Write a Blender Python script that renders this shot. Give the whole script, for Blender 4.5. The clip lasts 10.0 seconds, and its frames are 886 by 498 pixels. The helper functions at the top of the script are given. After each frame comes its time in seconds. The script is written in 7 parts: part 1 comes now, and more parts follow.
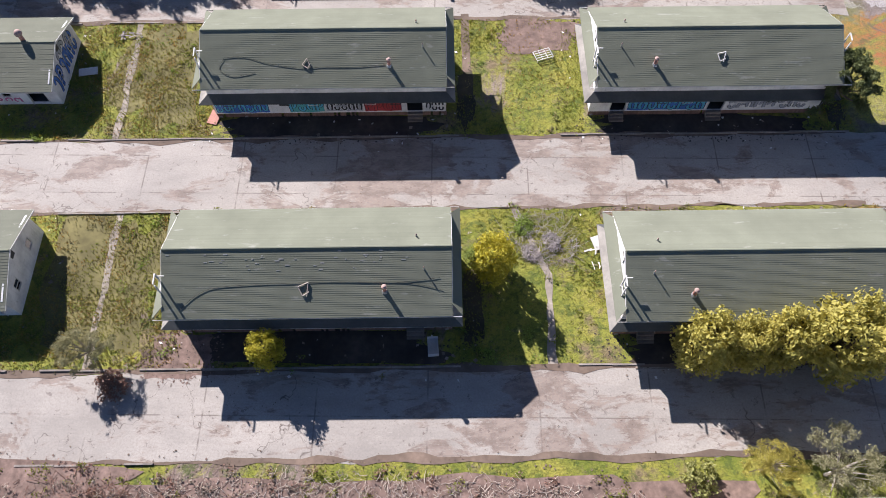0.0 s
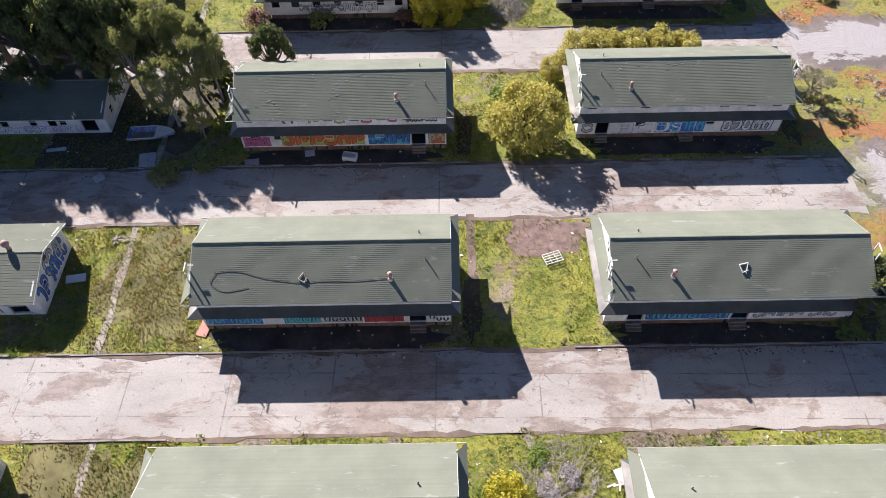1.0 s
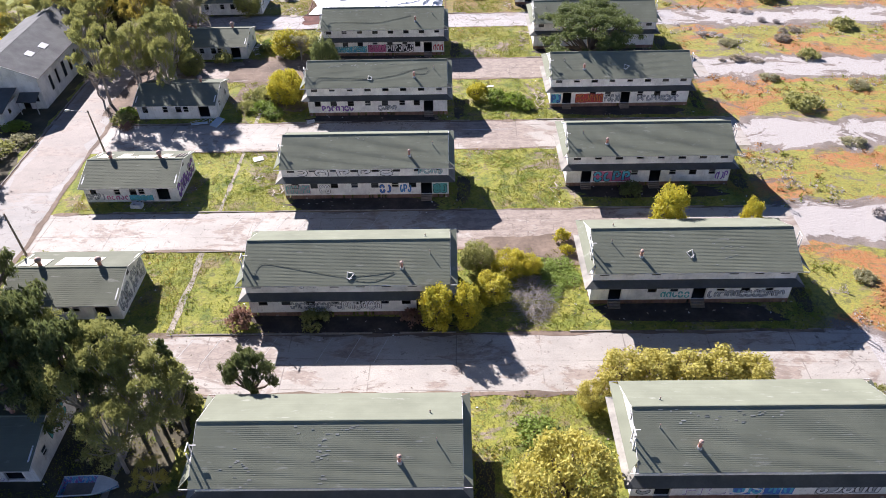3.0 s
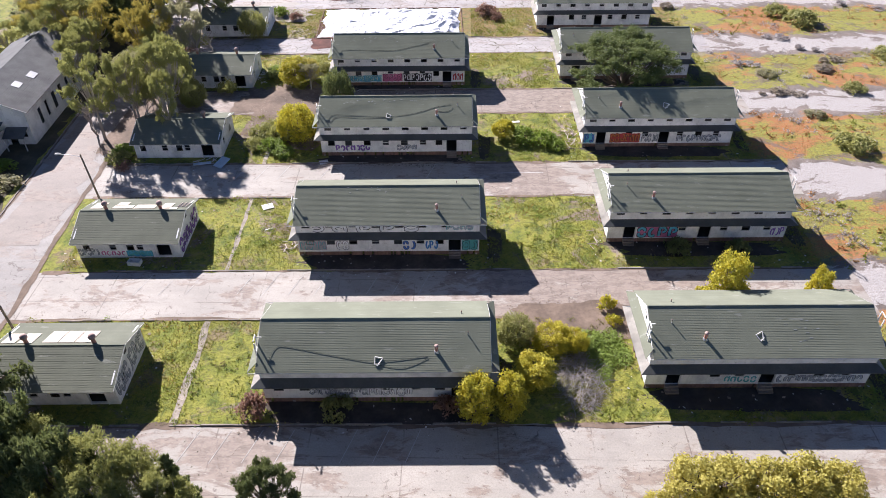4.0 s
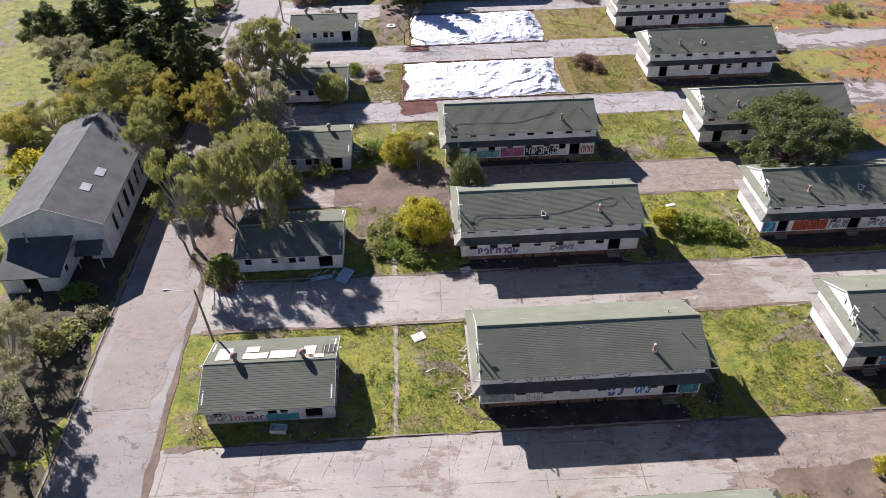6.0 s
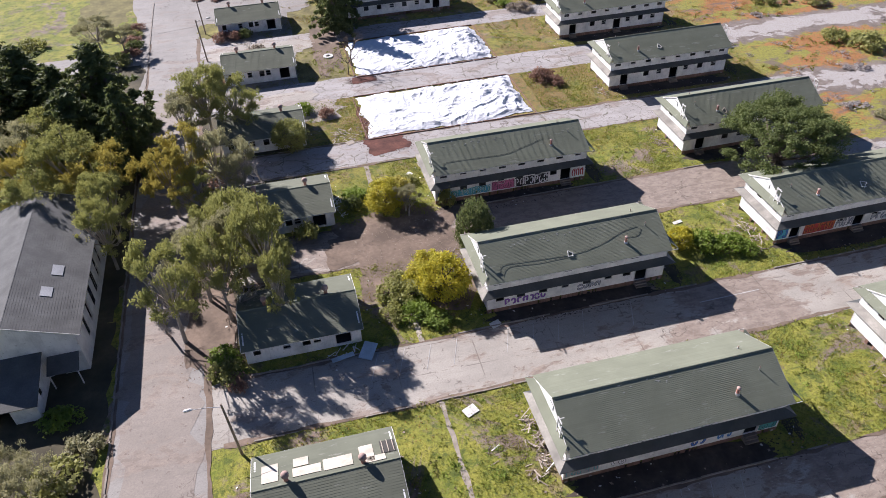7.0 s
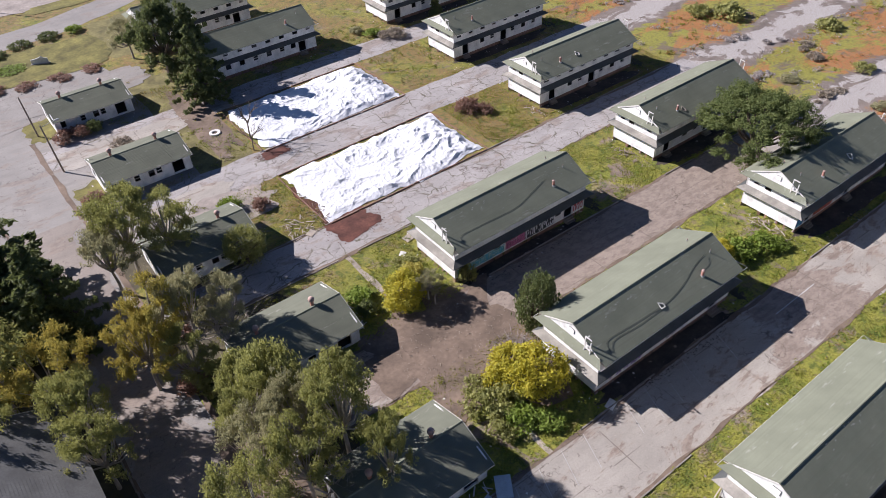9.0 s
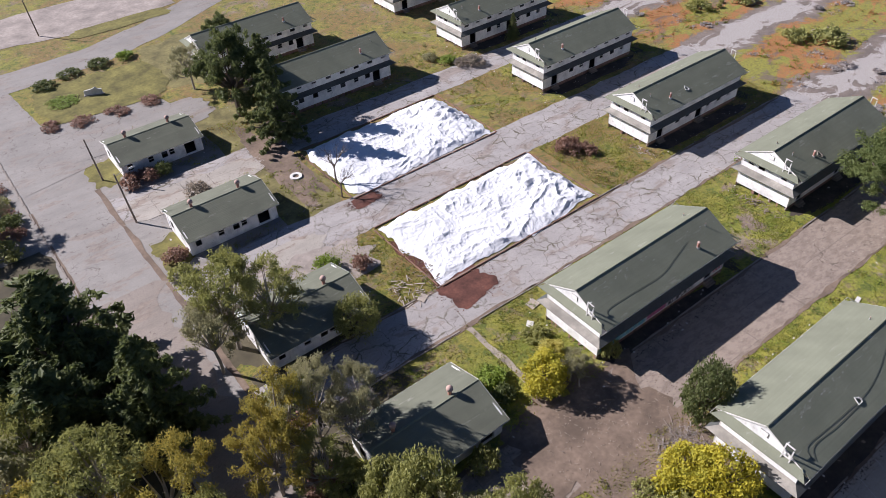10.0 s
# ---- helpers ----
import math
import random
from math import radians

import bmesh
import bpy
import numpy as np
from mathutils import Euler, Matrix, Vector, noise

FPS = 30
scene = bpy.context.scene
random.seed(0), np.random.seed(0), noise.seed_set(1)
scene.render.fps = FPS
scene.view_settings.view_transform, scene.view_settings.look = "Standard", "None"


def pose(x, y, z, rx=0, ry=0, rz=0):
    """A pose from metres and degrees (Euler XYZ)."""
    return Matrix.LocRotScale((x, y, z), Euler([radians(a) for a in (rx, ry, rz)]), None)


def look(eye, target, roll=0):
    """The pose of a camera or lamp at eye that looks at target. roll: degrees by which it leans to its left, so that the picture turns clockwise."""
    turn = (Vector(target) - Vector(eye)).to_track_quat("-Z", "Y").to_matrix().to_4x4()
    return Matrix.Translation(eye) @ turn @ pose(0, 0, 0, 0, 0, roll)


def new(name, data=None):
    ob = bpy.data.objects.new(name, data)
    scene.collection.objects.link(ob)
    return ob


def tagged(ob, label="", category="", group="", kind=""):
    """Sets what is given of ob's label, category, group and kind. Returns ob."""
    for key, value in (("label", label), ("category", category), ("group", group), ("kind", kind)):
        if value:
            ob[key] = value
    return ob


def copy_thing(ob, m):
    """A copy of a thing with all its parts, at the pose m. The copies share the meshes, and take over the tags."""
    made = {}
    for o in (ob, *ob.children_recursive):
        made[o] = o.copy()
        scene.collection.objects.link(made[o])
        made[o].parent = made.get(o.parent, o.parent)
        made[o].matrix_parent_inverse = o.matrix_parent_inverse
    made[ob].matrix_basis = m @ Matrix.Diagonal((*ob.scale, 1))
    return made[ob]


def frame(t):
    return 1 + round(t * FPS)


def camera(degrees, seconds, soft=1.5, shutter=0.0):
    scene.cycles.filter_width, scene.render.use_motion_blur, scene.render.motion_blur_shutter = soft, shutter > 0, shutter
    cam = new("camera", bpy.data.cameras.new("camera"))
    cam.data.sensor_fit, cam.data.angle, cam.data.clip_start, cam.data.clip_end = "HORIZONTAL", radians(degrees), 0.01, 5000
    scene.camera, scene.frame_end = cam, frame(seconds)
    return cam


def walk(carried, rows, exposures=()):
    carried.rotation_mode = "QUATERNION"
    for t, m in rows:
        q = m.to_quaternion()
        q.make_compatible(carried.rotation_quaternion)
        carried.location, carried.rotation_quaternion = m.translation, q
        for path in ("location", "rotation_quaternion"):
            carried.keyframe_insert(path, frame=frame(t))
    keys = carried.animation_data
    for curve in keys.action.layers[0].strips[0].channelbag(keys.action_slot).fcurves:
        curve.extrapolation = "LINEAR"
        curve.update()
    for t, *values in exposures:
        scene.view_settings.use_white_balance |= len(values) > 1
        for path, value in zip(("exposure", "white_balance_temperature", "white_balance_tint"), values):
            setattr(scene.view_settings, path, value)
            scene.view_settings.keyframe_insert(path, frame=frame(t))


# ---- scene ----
cam = camera(63.1, 10.0, soft=0.7)
PATH = [
    (0.0, (-3.013, 1.253, 58.385), (-3.026, 2.15, 56.597), -0.4),
    (0.5, (-3.055, 5.438, 58.09), (-3.075, 6.502, 56.397), -0.8),
    (1.0, (-2.906, 10.362, 57.931), (-2.939, 11.573, 56.339), -1.3),
    (1.5, (-2.556, 15.97, 58.012), (-2.611, 17.342, 56.559), -1.9),
    (2.0, (-2.608, 22.082, 57.934), (-2.67, 23.604, 56.637), -1.7),
    (2.5, (-3.026, 28.177, 57.876), (-3.087, 29.726, 56.614), -1.5),
    (4.0, (-8.757, 46.469, 58.685), (-8.793, 48.014, 57.416), -0.5),
    (4.5, (-13.757, 52.342, 58.895), (-13.781, 53.885, 57.624), -0.4),
    (5.0, (-20.271, 58.374, 59.032), (-20.286, 59.921, 57.764), -0.5),
    (5.5, (-26.588, 63.784, 59.393), (-26.601, 65.333, 58.127), -0.7),
    (7.0, (-46.861, 81.167, 61.054), (-46.54, 82.674, 59.78), -2.0),
    (7.5, (-53.392, 87.314, 61.321), (-52.875, 88.758, 60.039), -2.4),
    (8.0, (-59.317, 93.794, 61.479), (-58.619, 95.155, 60.19), -2.9),
    (8.5, (-64.729, 101.445, 61.911), (-63.91, 102.732, 60.616), -2.9),
    (9.0, (-68.88, 109.564, 62.502), (-68.019, 110.814, 61.2), -2.8),
    (9.5, (-71.718, 119.091, 62.952), (-70.859, 120.34, 61.649), -2.9),
    (10.0, (-73.999, 129.36, 63.201), (-73.136, 130.604, 61.895), -2.8),
]
walk(cam, [(t, look(eye, target, roll)) for t, eye, target, roll in PATH], [(0.0, 1.08, 6150, 21), (1.0, 1.26, 6150, 21), (2.0, 1.4, 6150, 21), (2.5, 1.47, 6150, 21), (4.0, 1.27, 6150, 21), (4.5, 1.22, 6150, 21), (5.5, 1.02, 6150, 21), (7.5, 0.95, 6150, 21), (10.0, 0.72, 6150, 21)])

# ---- light ----
SUN_FROM = Vector((-0.92, 1.23, 1.0)).normalized()
sun = new("sun", bpy.data.lights.new("sun", "SUN"))
sun.data.energy, sun.data.angle, sun.data.color = 5.0, radians(0.55), (1.0, 0.965, 0.91)
sun.matrix_world = look(SUN_FROM * 200, (0, 0, 0))
world = bpy.data.worlds.new("sky")
scene.world = world
world.use_nodes = True
sky = world.node_tree.nodes.new("ShaderNodeTexSky")
sky.sky_type, sky.sun_disc = "NISHITA", False
sky.air_density, sky.dust_density, sky.ozone_density = 0.75, 0.3, 6.0
sky.sun_elevation, sky.sun_rotation = radians(33), radians(323)
back = world.node_tree.nodes["Background"]
back.inputs["Strength"].default_value = 0.045
world.node_tree.links.new(sky.outputs[0], back.inputs[0])

# ---- materials ----


class Nodes:
    """Short hand for node trees."""

    def __init__(self, name, rough=0.85, metal=0.0):
        self.mat = bpy.data.materials.new(name)
        self.mat.use_nodes = True
        self.t = self.mat.node_tree
        self.bsdf = self.t.nodes["Principled BSDF"]
        self.bsdf.inputs["Roughness"].default_value = rough
        self.bsdf.inputs["Metallic"].default_value = metal
        self.pos = self.t.nodes.new("ShaderNodeNewGeometry")

    def link(self, a, b):
        self.t.links.new(a, b)

    def noise(self, scale, detail=4.0, rough=0.55, stretch=None, distortion=0.0):
        n = self.t.nodes.new("ShaderNodeTexNoise")
        n.inputs["Scale"].default_value = scale
        n.inputs["Detail"].default_value = detail
        n.inputs["Roughness"].default_value = rough
        n.inputs["Distortion"].default_value = distortion
        if stretch:
            v = self.t.nodes.new("ShaderNodeVectorMath")
            v.operation = "MULTIPLY"
            v.inputs[1].default_value = stretch
            self.link(self.pos.outputs["Position"], v.inputs[0])
            self.link(v.outputs[0], n.inputs["Vector"])
        else:
            self.link(self.pos.outputs["Position"], n.inputs["Vector"])
        return n.outputs[0]

    def cells(self, scale, feature="DISTANCE_TO_EDGE", warp=0.0):
        n = self.t.nodes.new("ShaderNodeTexVoronoi")
        n.feature = feature
        n.inputs["Scale"].default_value = scale
        vec = self.pos.outputs["Position"]
        if warp:
            w = self.t.nodes.new("ShaderNodeTexNoise")
            w.inputs["Scale"].default_value = 0.7
            self.link(vec, w.inputs["Vector"])
            a = self.t.nodes.new("ShaderNodeVectorMath")
            a.operation = "MULTIPLY_ADD"
            a.inputs[1].default_value = (warp, warp, 0)
            self.link(w.outputs[1], a.inputs[0])
            self.link(vec, a.inputs[2])
            vec = a.outputs[0]
        self.link(vec, n.inputs["Vector"])
        return n.outputs["Distance"]

    def ramp(self, value, lo, hi, a=0.0, b=1.0):
        n = self.t.nodes.new("ShaderNodeMapRange")
        n.inputs["From Min"].default_value, n.inputs["From Max"].default_value = lo, hi
        n.inputs["To Min"].default_value, n.inputs["To Max"].default_value = a, b
        self.link(value, n.inputs["Value"])
        return n.outputs[0]

    def math(self, op, a, b):
        n = self.t.nodes.new("ShaderNodeMath")
        n.operation = op
        for i, v in enumerate((a, b)):
            if isinstance(v, (int, float)):
                n.inputs[i].default_value = v
            else:
                self.link(v, n.inputs[i])
        return n.outputs[0]

    def axis(self, i):
        n = self.t.nodes.new("ShaderNodeSeparateXYZ")
        self.link(self.pos.outputs["Position"], n.inputs[0])
        return n.outputs[i]

    def mix(self, fac, a, b, mode="MIX"):
        n = self.t.nodes.new("ShaderNodeMix")
        n.data_type, n.blend_type = "RGBA", mode
        if isinstance(fac, (int, float)):
            n.inputs[0].default_value = fac
        else:
            self.link(fac, n.inputs[0])
        for i, v in ((6, a), (7, b)):
            if isinstance(v, tuple):
                n.inputs[i].default_value = (*v, 1)
            else:
                self.link(v, n.inputs[i])
        return n.outputs[2]

    def island(self):
        return self.pos.outputs["Random Per Island"]

    def chance(self):
        return self.t.nodes.new("ShaderNodeObjectInfo").outputs["Random"]

    def bump(self, height, strength=0.4, distance=0.02):
        n = self.t.nodes.new("ShaderNodeBump")
        n.inputs["Strength"].default_value, n.inputs["Distance"].default_value = strength, distance
        self.link(height, n.inputs["Height"])
        self.link(n.outputs[0], self.bsdf.inputs["Normal"])

    def done(self, colour):
        self.link(colour, self.bsdf.inputs["Base Color"])
        return self.mat


def shade(c, k):
    return tuple(min(1.0, v * k) for v in c)


def plain(name, c, rough=0.85, metal=0.0, var=0.3, big=0.5, fine=9.0, island=0.0):
    """A painted or worn surface: tone shifts at two scales and a fine relief."""
    n = Nodes(name, rough, metal)
    col = n.mix(n.ramp(n.noise(big), 0.3, 0.7), shade(c, 1 - var), shade(c, 1 + var * 0.6))
    f = n.noise(fine, 3.0)
    col = n.mix(n.ramp(f, 0.35, 0.75, 0.0, 0.5), col, shade(c, 1 - var * 1.3))
    if island:
        col = n.mix(n.ramp(n.island(), 0, 1, 0, island), col, shade(c, 0.35))
    n.bump(f, 0.3)
    return n.done(col)


def shingle_material(name, c):
    n = Nodes(name, 0.95)
    n.bsdf.inputs["Specular IOR Level"].default_value = 0.15
    col = n.mix(n.ramp(n.noise(0.35, 5), 0.3, 0.72), shade(c, 0.86), shade(c, 1.12))
    col = n.mix(n.ramp(n.chance(), 0, 1, 0, 0.25), col, shade(c, 0.7))
    worn = n.math("MULTIPLY", n.ramp(n.noise(0.9, 6, 0.7, (0.5, 1.3, 1.3)), 0.58, 0.66), n.ramp(n.chance(), 0.45, 0.6))
    col = n.mix(n.math("MULTIPLY", worn, 0.5), col, (0.36, 0.36, 0.31))
    f = n.noise(14, 3)
    col = n.mix(n.ramp(f, 0.4, 0.8, 0, 0.35), col, shade(c, 0.7))
    n.bump(f, 0.4)
    return n.done(col)


def siding_material(name, c):
    n = Nodes(name, 0.8)
    grime = n.noise(0.55, 6, 0.62)
    col = n.mix(n.ramp(grime, 0.42, 0.75), c, shade(c, 0.62))
    peel = n.ramp(n.noise(2.6, 6, 0.7), 0.6, 0.66)
    col = n.mix(n.math("MULTIPLY", peel, 0.4), col, (0.3, 0.26, 0.22))
    streak = n.noise(1.0, 4, 0.6, (5.0, 5.0, 0.35))
    col = n.mix(n.ramp(streak, 0.55, 0.8, 0, 0.3), col, (0.3, 0.27, 0.23))
    w = n.t.nodes.new("ShaderNodeTexWave")
    w.bands_direction, w.wave_profile = "Z", "SAW"
    w.inputs["Scale"].default_value = 1.6
    n.link(n.pos.outputs["Position"], w.inputs["Vector"])
    n.bump(w.outputs[1], 0.6, 0.03)
    return n.done(col)


def road_material(name, c, crack=0.045, dirt=0.5, spots=(), slabs=False, joints=False):
    """Worn paving: stains, drifts of soil, cracks. spots: (x, y, radius, amount) of heavier soil."""
    n = Nodes(name, 0.8)
    col = n.mix(n.ramp(n.noise(0.12, 6, 0.6), 0.35, 0.68), shade(c, 0.82), shade(c, 1.1))
    col = n.mix(n.ramp(n.noise(0.5, 5, 0.65, (0.5, 1.4, 1)), 0.5, 0.72, 0, 0.5), col, shade(c, 0.62))
    lanes = n.noise(0.35, 4, 0.6, (0.12, 1.6, 1))
    col = n.mix(n.ramp(lanes, 0.5, 0.7, 0, 0.35), col, shade(c, 0.7))
    drift = n.noise(0.22, 7, 0.68, (0.7, 1.5, 1), 0.6)
    for x, y, r, amount in spots:
        d = n.t.nodes.new("ShaderNodeVectorMath")
        d.operation = "DISTANCE"
        d.inputs[1].default_value = (x, y, 0)
        n.link(n.pos.outputs["Position"], d.inputs[0])
        drift = n.math("ADD", drift, n.ramp(d.outputs["Value"], r, r * 0.3, 0.0, amount))
    drift = n.math("ADD", drift, n.ramp(n.noise(1.7, 6, 0.75, (0.6, 1.5, 1)), 0.3, 0.7, -0.05, 0.05))
    soil = n.mix(n.ramp(n.noise(0.9, 6, 0.72, (0.7, 1.3, 1)), 0.44, 0.58), (0.28, 0.215, 0.17), (0.135, 0.09, 0.068))
    col = n.mix(n.ramp(drift, 0.545, 0.59, 0, dirt), col, soil)
    col = n.mix(n.ramp(drift, 0.5, 0.6, 0, dirt * 0.3), col, (0.3, 0.24, 0.19))
    blotch = n.ramp(n.noise(1.1, 7, 0.75), 0.6, 0.64, 0, 0.65)
    col = n.mix(blotch, col, (0.12, 0.085, 0.07))
    if joints:
        for axis, gap, wide in ((0, 9.15, 0.035), (1, 4.2, 0.03)):
            d = n.math("ABSOLUTE", n.math("SUBTRACT", n.math("MODULO", n.math("ADD", n.axis(axis), 915.0), gap), gap / 2), 0)
            line = n.math("MULTIPLY", n.ramp(d, wide, wide * 2.5, 0.75, 0.0), n.ramp(n.noise(0.3, 5, 0.7), 0.45, 0.56))
            col = n.mix(line, col, (0.13, 0.1, 0.08))
    for size, warp, wide, where, level in ((0.11, 5.0, 0.009, 0.05, 0.5), (0.4, 2.2, 0.022, 0.07, 0.6 - crack * 2)):
        edge = n.cells(size, warp=warp)
        there = n.ramp(n.noise(where, 4, 0.6), level, level + 0.06)
        rough_line = n.math("MULTIPLY", n.ramp(edge, 0.0, wide, 0.9, 0.0), n.ramp(n.noise(0.8, 3), 0.42, 0.55))
        col = n.mix(n.math("MULTIPLY", rough_line, there), col, (0.085, 0.06, 0.046))
    if slabs:
        line = n.ramp(n.cells(0.33, warp=1.6), 0.012, 0.035, 1.0, 0.0)
        col = n.mix(n.math("MULTIPLY", line, n.ramp(n.noise(0.3, 5, 0.65), 0.44, 0.6)), col, (0.1, 0.085, 0.05))
    f = n.noise(6, 6, 0.65)
    col = n.mix(n.ramp(f, 0.42, 0.72, 0, 0.6), col, shade(c, 0.6))
    col = n.mix(n.ramp(n.noise(3.0, 5, 0.7, (0.5, 1.6, 1)), 0.6, 0.7, 0, 0.45), col, shade(c, 1.3))
    n.bump(f, 0.3)
    return n.done(col)


def ground_material():
    """Rough grass, dry weeds and bare soil; to the east a heath of ice plant, dead scrub and sand."""
    n = Nodes("ground_soil", 0.97)
    wide, mid = n.noise(0.055, 5, 0.6), n.noise(0.28, 6, 0.65)
    fine, grain = n.noise(2.4, 6, 0.72), n.noise(7.0, 4, 0.7)
    green = n.mix(n.ramp(mid, 0.35, 0.68), (0.15, 0.185, 0.02), (0.33, 0.3, 0.05))
    green = n.mix(n.ramp(fine, 0.48, 0.7, 0, 0.85), green, (0.065, 0.085, 0.015))
    dry = n.mix(n.ramp(fine, 0.35, 0.65), (0.27, 0.2, 0.115), (0.15, 0.12, 0.055))
    soil = n.mix(n.ramp(mid, 0.4, 0.65), (0.17, 0.12, 0.095), (0.29, 0.23, 0.19))
    near = n.mix(n.ramp(n.noise(0.15, 8, 0.75), 0.54, 0.62), green, dry)
    near = n.mix(n.ramp(n.noise(0.085, 7, 0.72, (1, 1.1, 1), 0.8), 0.555, 0.61), near, soil)
    rusty = n.mix(n.ramp(fine, 0.4, 0.62), (0.26, 0.15, 0.05), (0.15, 0.13, 0.05))
    north = n.math("MULTIPLY", n.math("MULTIPLY", n.ramp(n.axis(1), 168, 188), n.ramp(n.axis(0), -76, -62)), n.ramp(n.noise(0.11, 7, 0.72, (1, 1, 1), 0.5), 0.42, 0.56, 0.25, 1.0))
    near = n.mix(north, near, rusty)
    clump = n.noise(0.75, 7, 0.7, (1, 1, 1), 0.4)
    near = n.mix(n.ramp(clump, 0.52, 0.6, 0, 0.75), near, (0.07, 0.1, 0.016))
    near = n.mix(n.ramp(clump, 0.42, 0.36, 0, 0.55), near, (0.33, 0.31, 0.06))
    near = n.mix(n.ramp(n.noise(0.42, 7, 0.75, (1, 1, 1), 0.6), 0.6, 0.66, 0, 0.8), near, (0.2, 0.15, 0.09))
    near = n.mix(n.ramp(grain, 0.5, 0.72, 0, 0.6), near, (0.06, 0.055, 0.025))
    patch = n.noise(0.06, 8, 0.7, (0.8, 1.3, 1), 0.7)
    orange = n.mix(n.ramp(fine, 0.4, 0.6), (0.42, 0.14, 0.05), (0.3, 0.19, 0.06))
    yellow = n.mix(n.ramp(fine, 0.42, 0.6), (0.31, 0.29, 0.045), (0.19, 0.2, 0.04))
    east = n.mix(n.ramp(patch, 0.48, 0.53), yellow, orange)
    east = n.mix(n.ramp(n.noise(0.12, 8, 0.72, (0.8, 1.4, 1), 0.9), 0.55, 0.6, 0, 0.85), east, (0.15, 0.11, 0.1))
    east = n.mix(n.ramp(n.noise(0.6, 7, 0.72), 0.54, 0.6, 0, 0.7), east, (0.1, 0.1, 0.03))
    east = n.mix(n.ramp(n.noise(0.2, 8, 0.75, (0.8, 1.4, 1), 0.5), 0.6, 0.66, 0, 0.9), east, (0.2, 0.165, 0.15))
    # what is left of the old roads: broken pale sand in strips of grey soil
    across = n.math("SUBTRACT", n.axis(1), n.math("MULTIPLY", n.axis(0), 0.02))
    off = n.math("SUBTRACT", n.math("MODULO", n.math("ADD", across, 19.6), 23.56), 11.78)
    far = n.math("ADD", n.math("ABSOLUTE", off, 0), n.ramp(n.noise(0.1, 7, 0.7, (1, 1, 1), 0.8), 0.3, 0.7, -2.8, 2.8))
    soil_strip = n.mix(n.ramp(mid, 0.4, 0.65), (0.15, 0.125, 0.11), (0.26, 0.215, 0.185))
    east = n.mix(n.ramp(far, 5.4, 4.6), east, soil_strip)
    sand = n.mix(n.ramp(fine, 0.3, 0.7), (0.47, 0.44, 0.41), (0.36, 0.333, 0.31))
    holes = n.ramp(n.noise(0.17, 7, 0.68, (0.8, 1.3, 1), 0.6), 0.56, 0.58, 1.0, 0.0)
    east = n.mix(n.math("MULTIPLY", n.ramp(far, 3.3, 3.0), holes), east, sand)
    east = n.mix(n.ramp(grain, 0.46, 0.68, 0, 0.75), east, (0.1, 0.07, 0.04))
    edge = n.math("ADD", n.axis(0), n.ramp(wide, 0, 1, -14, 14))
    col = n.mix(n.ramp(edge, 33, 39), near, east)
    n.bump(n.math("ADD", fine, mid), 1.0, 0.14)
    return n.done(col)


def leaf_material(name, a, b):
    n = Nodes(name, 0.7)
    pick = n.math("ADD", n.ramp(n.island(), 0, 1, 0, 0.5), n.ramp(n.noise(0.6, 4, 0.6), 0.3, 0.7, 0, 0.5))
    col = n.mix(pick, a, b)
    col = n.mix(n.ramp(n.noise(1.1, 3), 0.45, 0.65, 0, 0.4), col, shade(a, 0.62))
    n.done(col)
    thin = n.t.nodes.new("ShaderNodeBsdfTranslucent")
    n.link(col, thin.inputs["Color"])
    both = n.t.nodes.new("ShaderNodeMixShader")
    both.inputs[0].default_value = 0.42
    n.link(n.bsdf.outputs[0], both.inputs[1])
    n.link(thin.outputs[0], both.inputs[2])
    n.link(both.outputs[0], n.t.nodes["Material Output"].inputs["Surface"])
    return n.mat


def tarp_material():
    n = Nodes("tarp_plastic", 0.5)
    f = n.noise(0.8, 5)
    col = n.mix(n.ramp(f, 0.35, 0.7), (0.74, 0.75, 0.76), (0.64, 0.65, 0.665))
    col = n.mix(n.ramp(n.noise(0.35, 6, 0.7), 0.64, 0.74, 0, 0.3), col, (0.45, 0.41, 0.35))
    crease = n.cells(0.9, warp=2.6)
    n.bump(n.math("ADD", n.ramp(crease, 0, 0.25), n.noise(3.0, 5, 0.6, (0.6, 1.5, 1), 1.0)), 0.35, 0.07)
    return n.done(col)


def spray_material(name, colours, scale=1.6):
    """Sprayed paint: flat colours that meet in curved, hard edges."""
    n = Nodes(name, 0.6)
    col = None
    for i, c in enumerate(colours):
        k = n.noise(scale * (1 + 0.23 * i), 2, 0.4, (1.0 + 0.2 * i, 1.0, 1.1), 1.6)
        col = c if col is None else n.mix(n.ramp(k, 0.52, 0.54), col, c)
    return n.done(col)


SHINGLE = shingle_material("roof_shingle", (0.198, 0.209, 0.152))
SHINGLE_HUT = shingle_material("roof_shingle_grey", (0.165, 0.173, 0.13))
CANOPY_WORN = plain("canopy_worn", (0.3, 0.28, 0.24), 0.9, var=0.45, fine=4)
# dark roofing, with the shade below the eaves put into the colour
CANOPY_SHADED = plain("canopy_shade_dark", (0.085, 0.09, 0.085), 0.7, var=0.3, fine=5)
ROOF_GREY = plain("roof_grey", (0.12, 0.12, 0.115), 0.95, var=0.3, fine=6)
SIDING = siding_material("siding_cream", (0.86, 0.84, 0.79))
SIDING_WHITE = siding_material("siding_white", (0.84, 0.83, 0.8))
TRIM = plain("trim_white", (0.72, 0.7, 0.65), 0.7)
WOOD_OLD = plain("wood_weathered", (0.34, 0.27, 0.21), 0.9, var=0.45, fine=5, island=0.6)
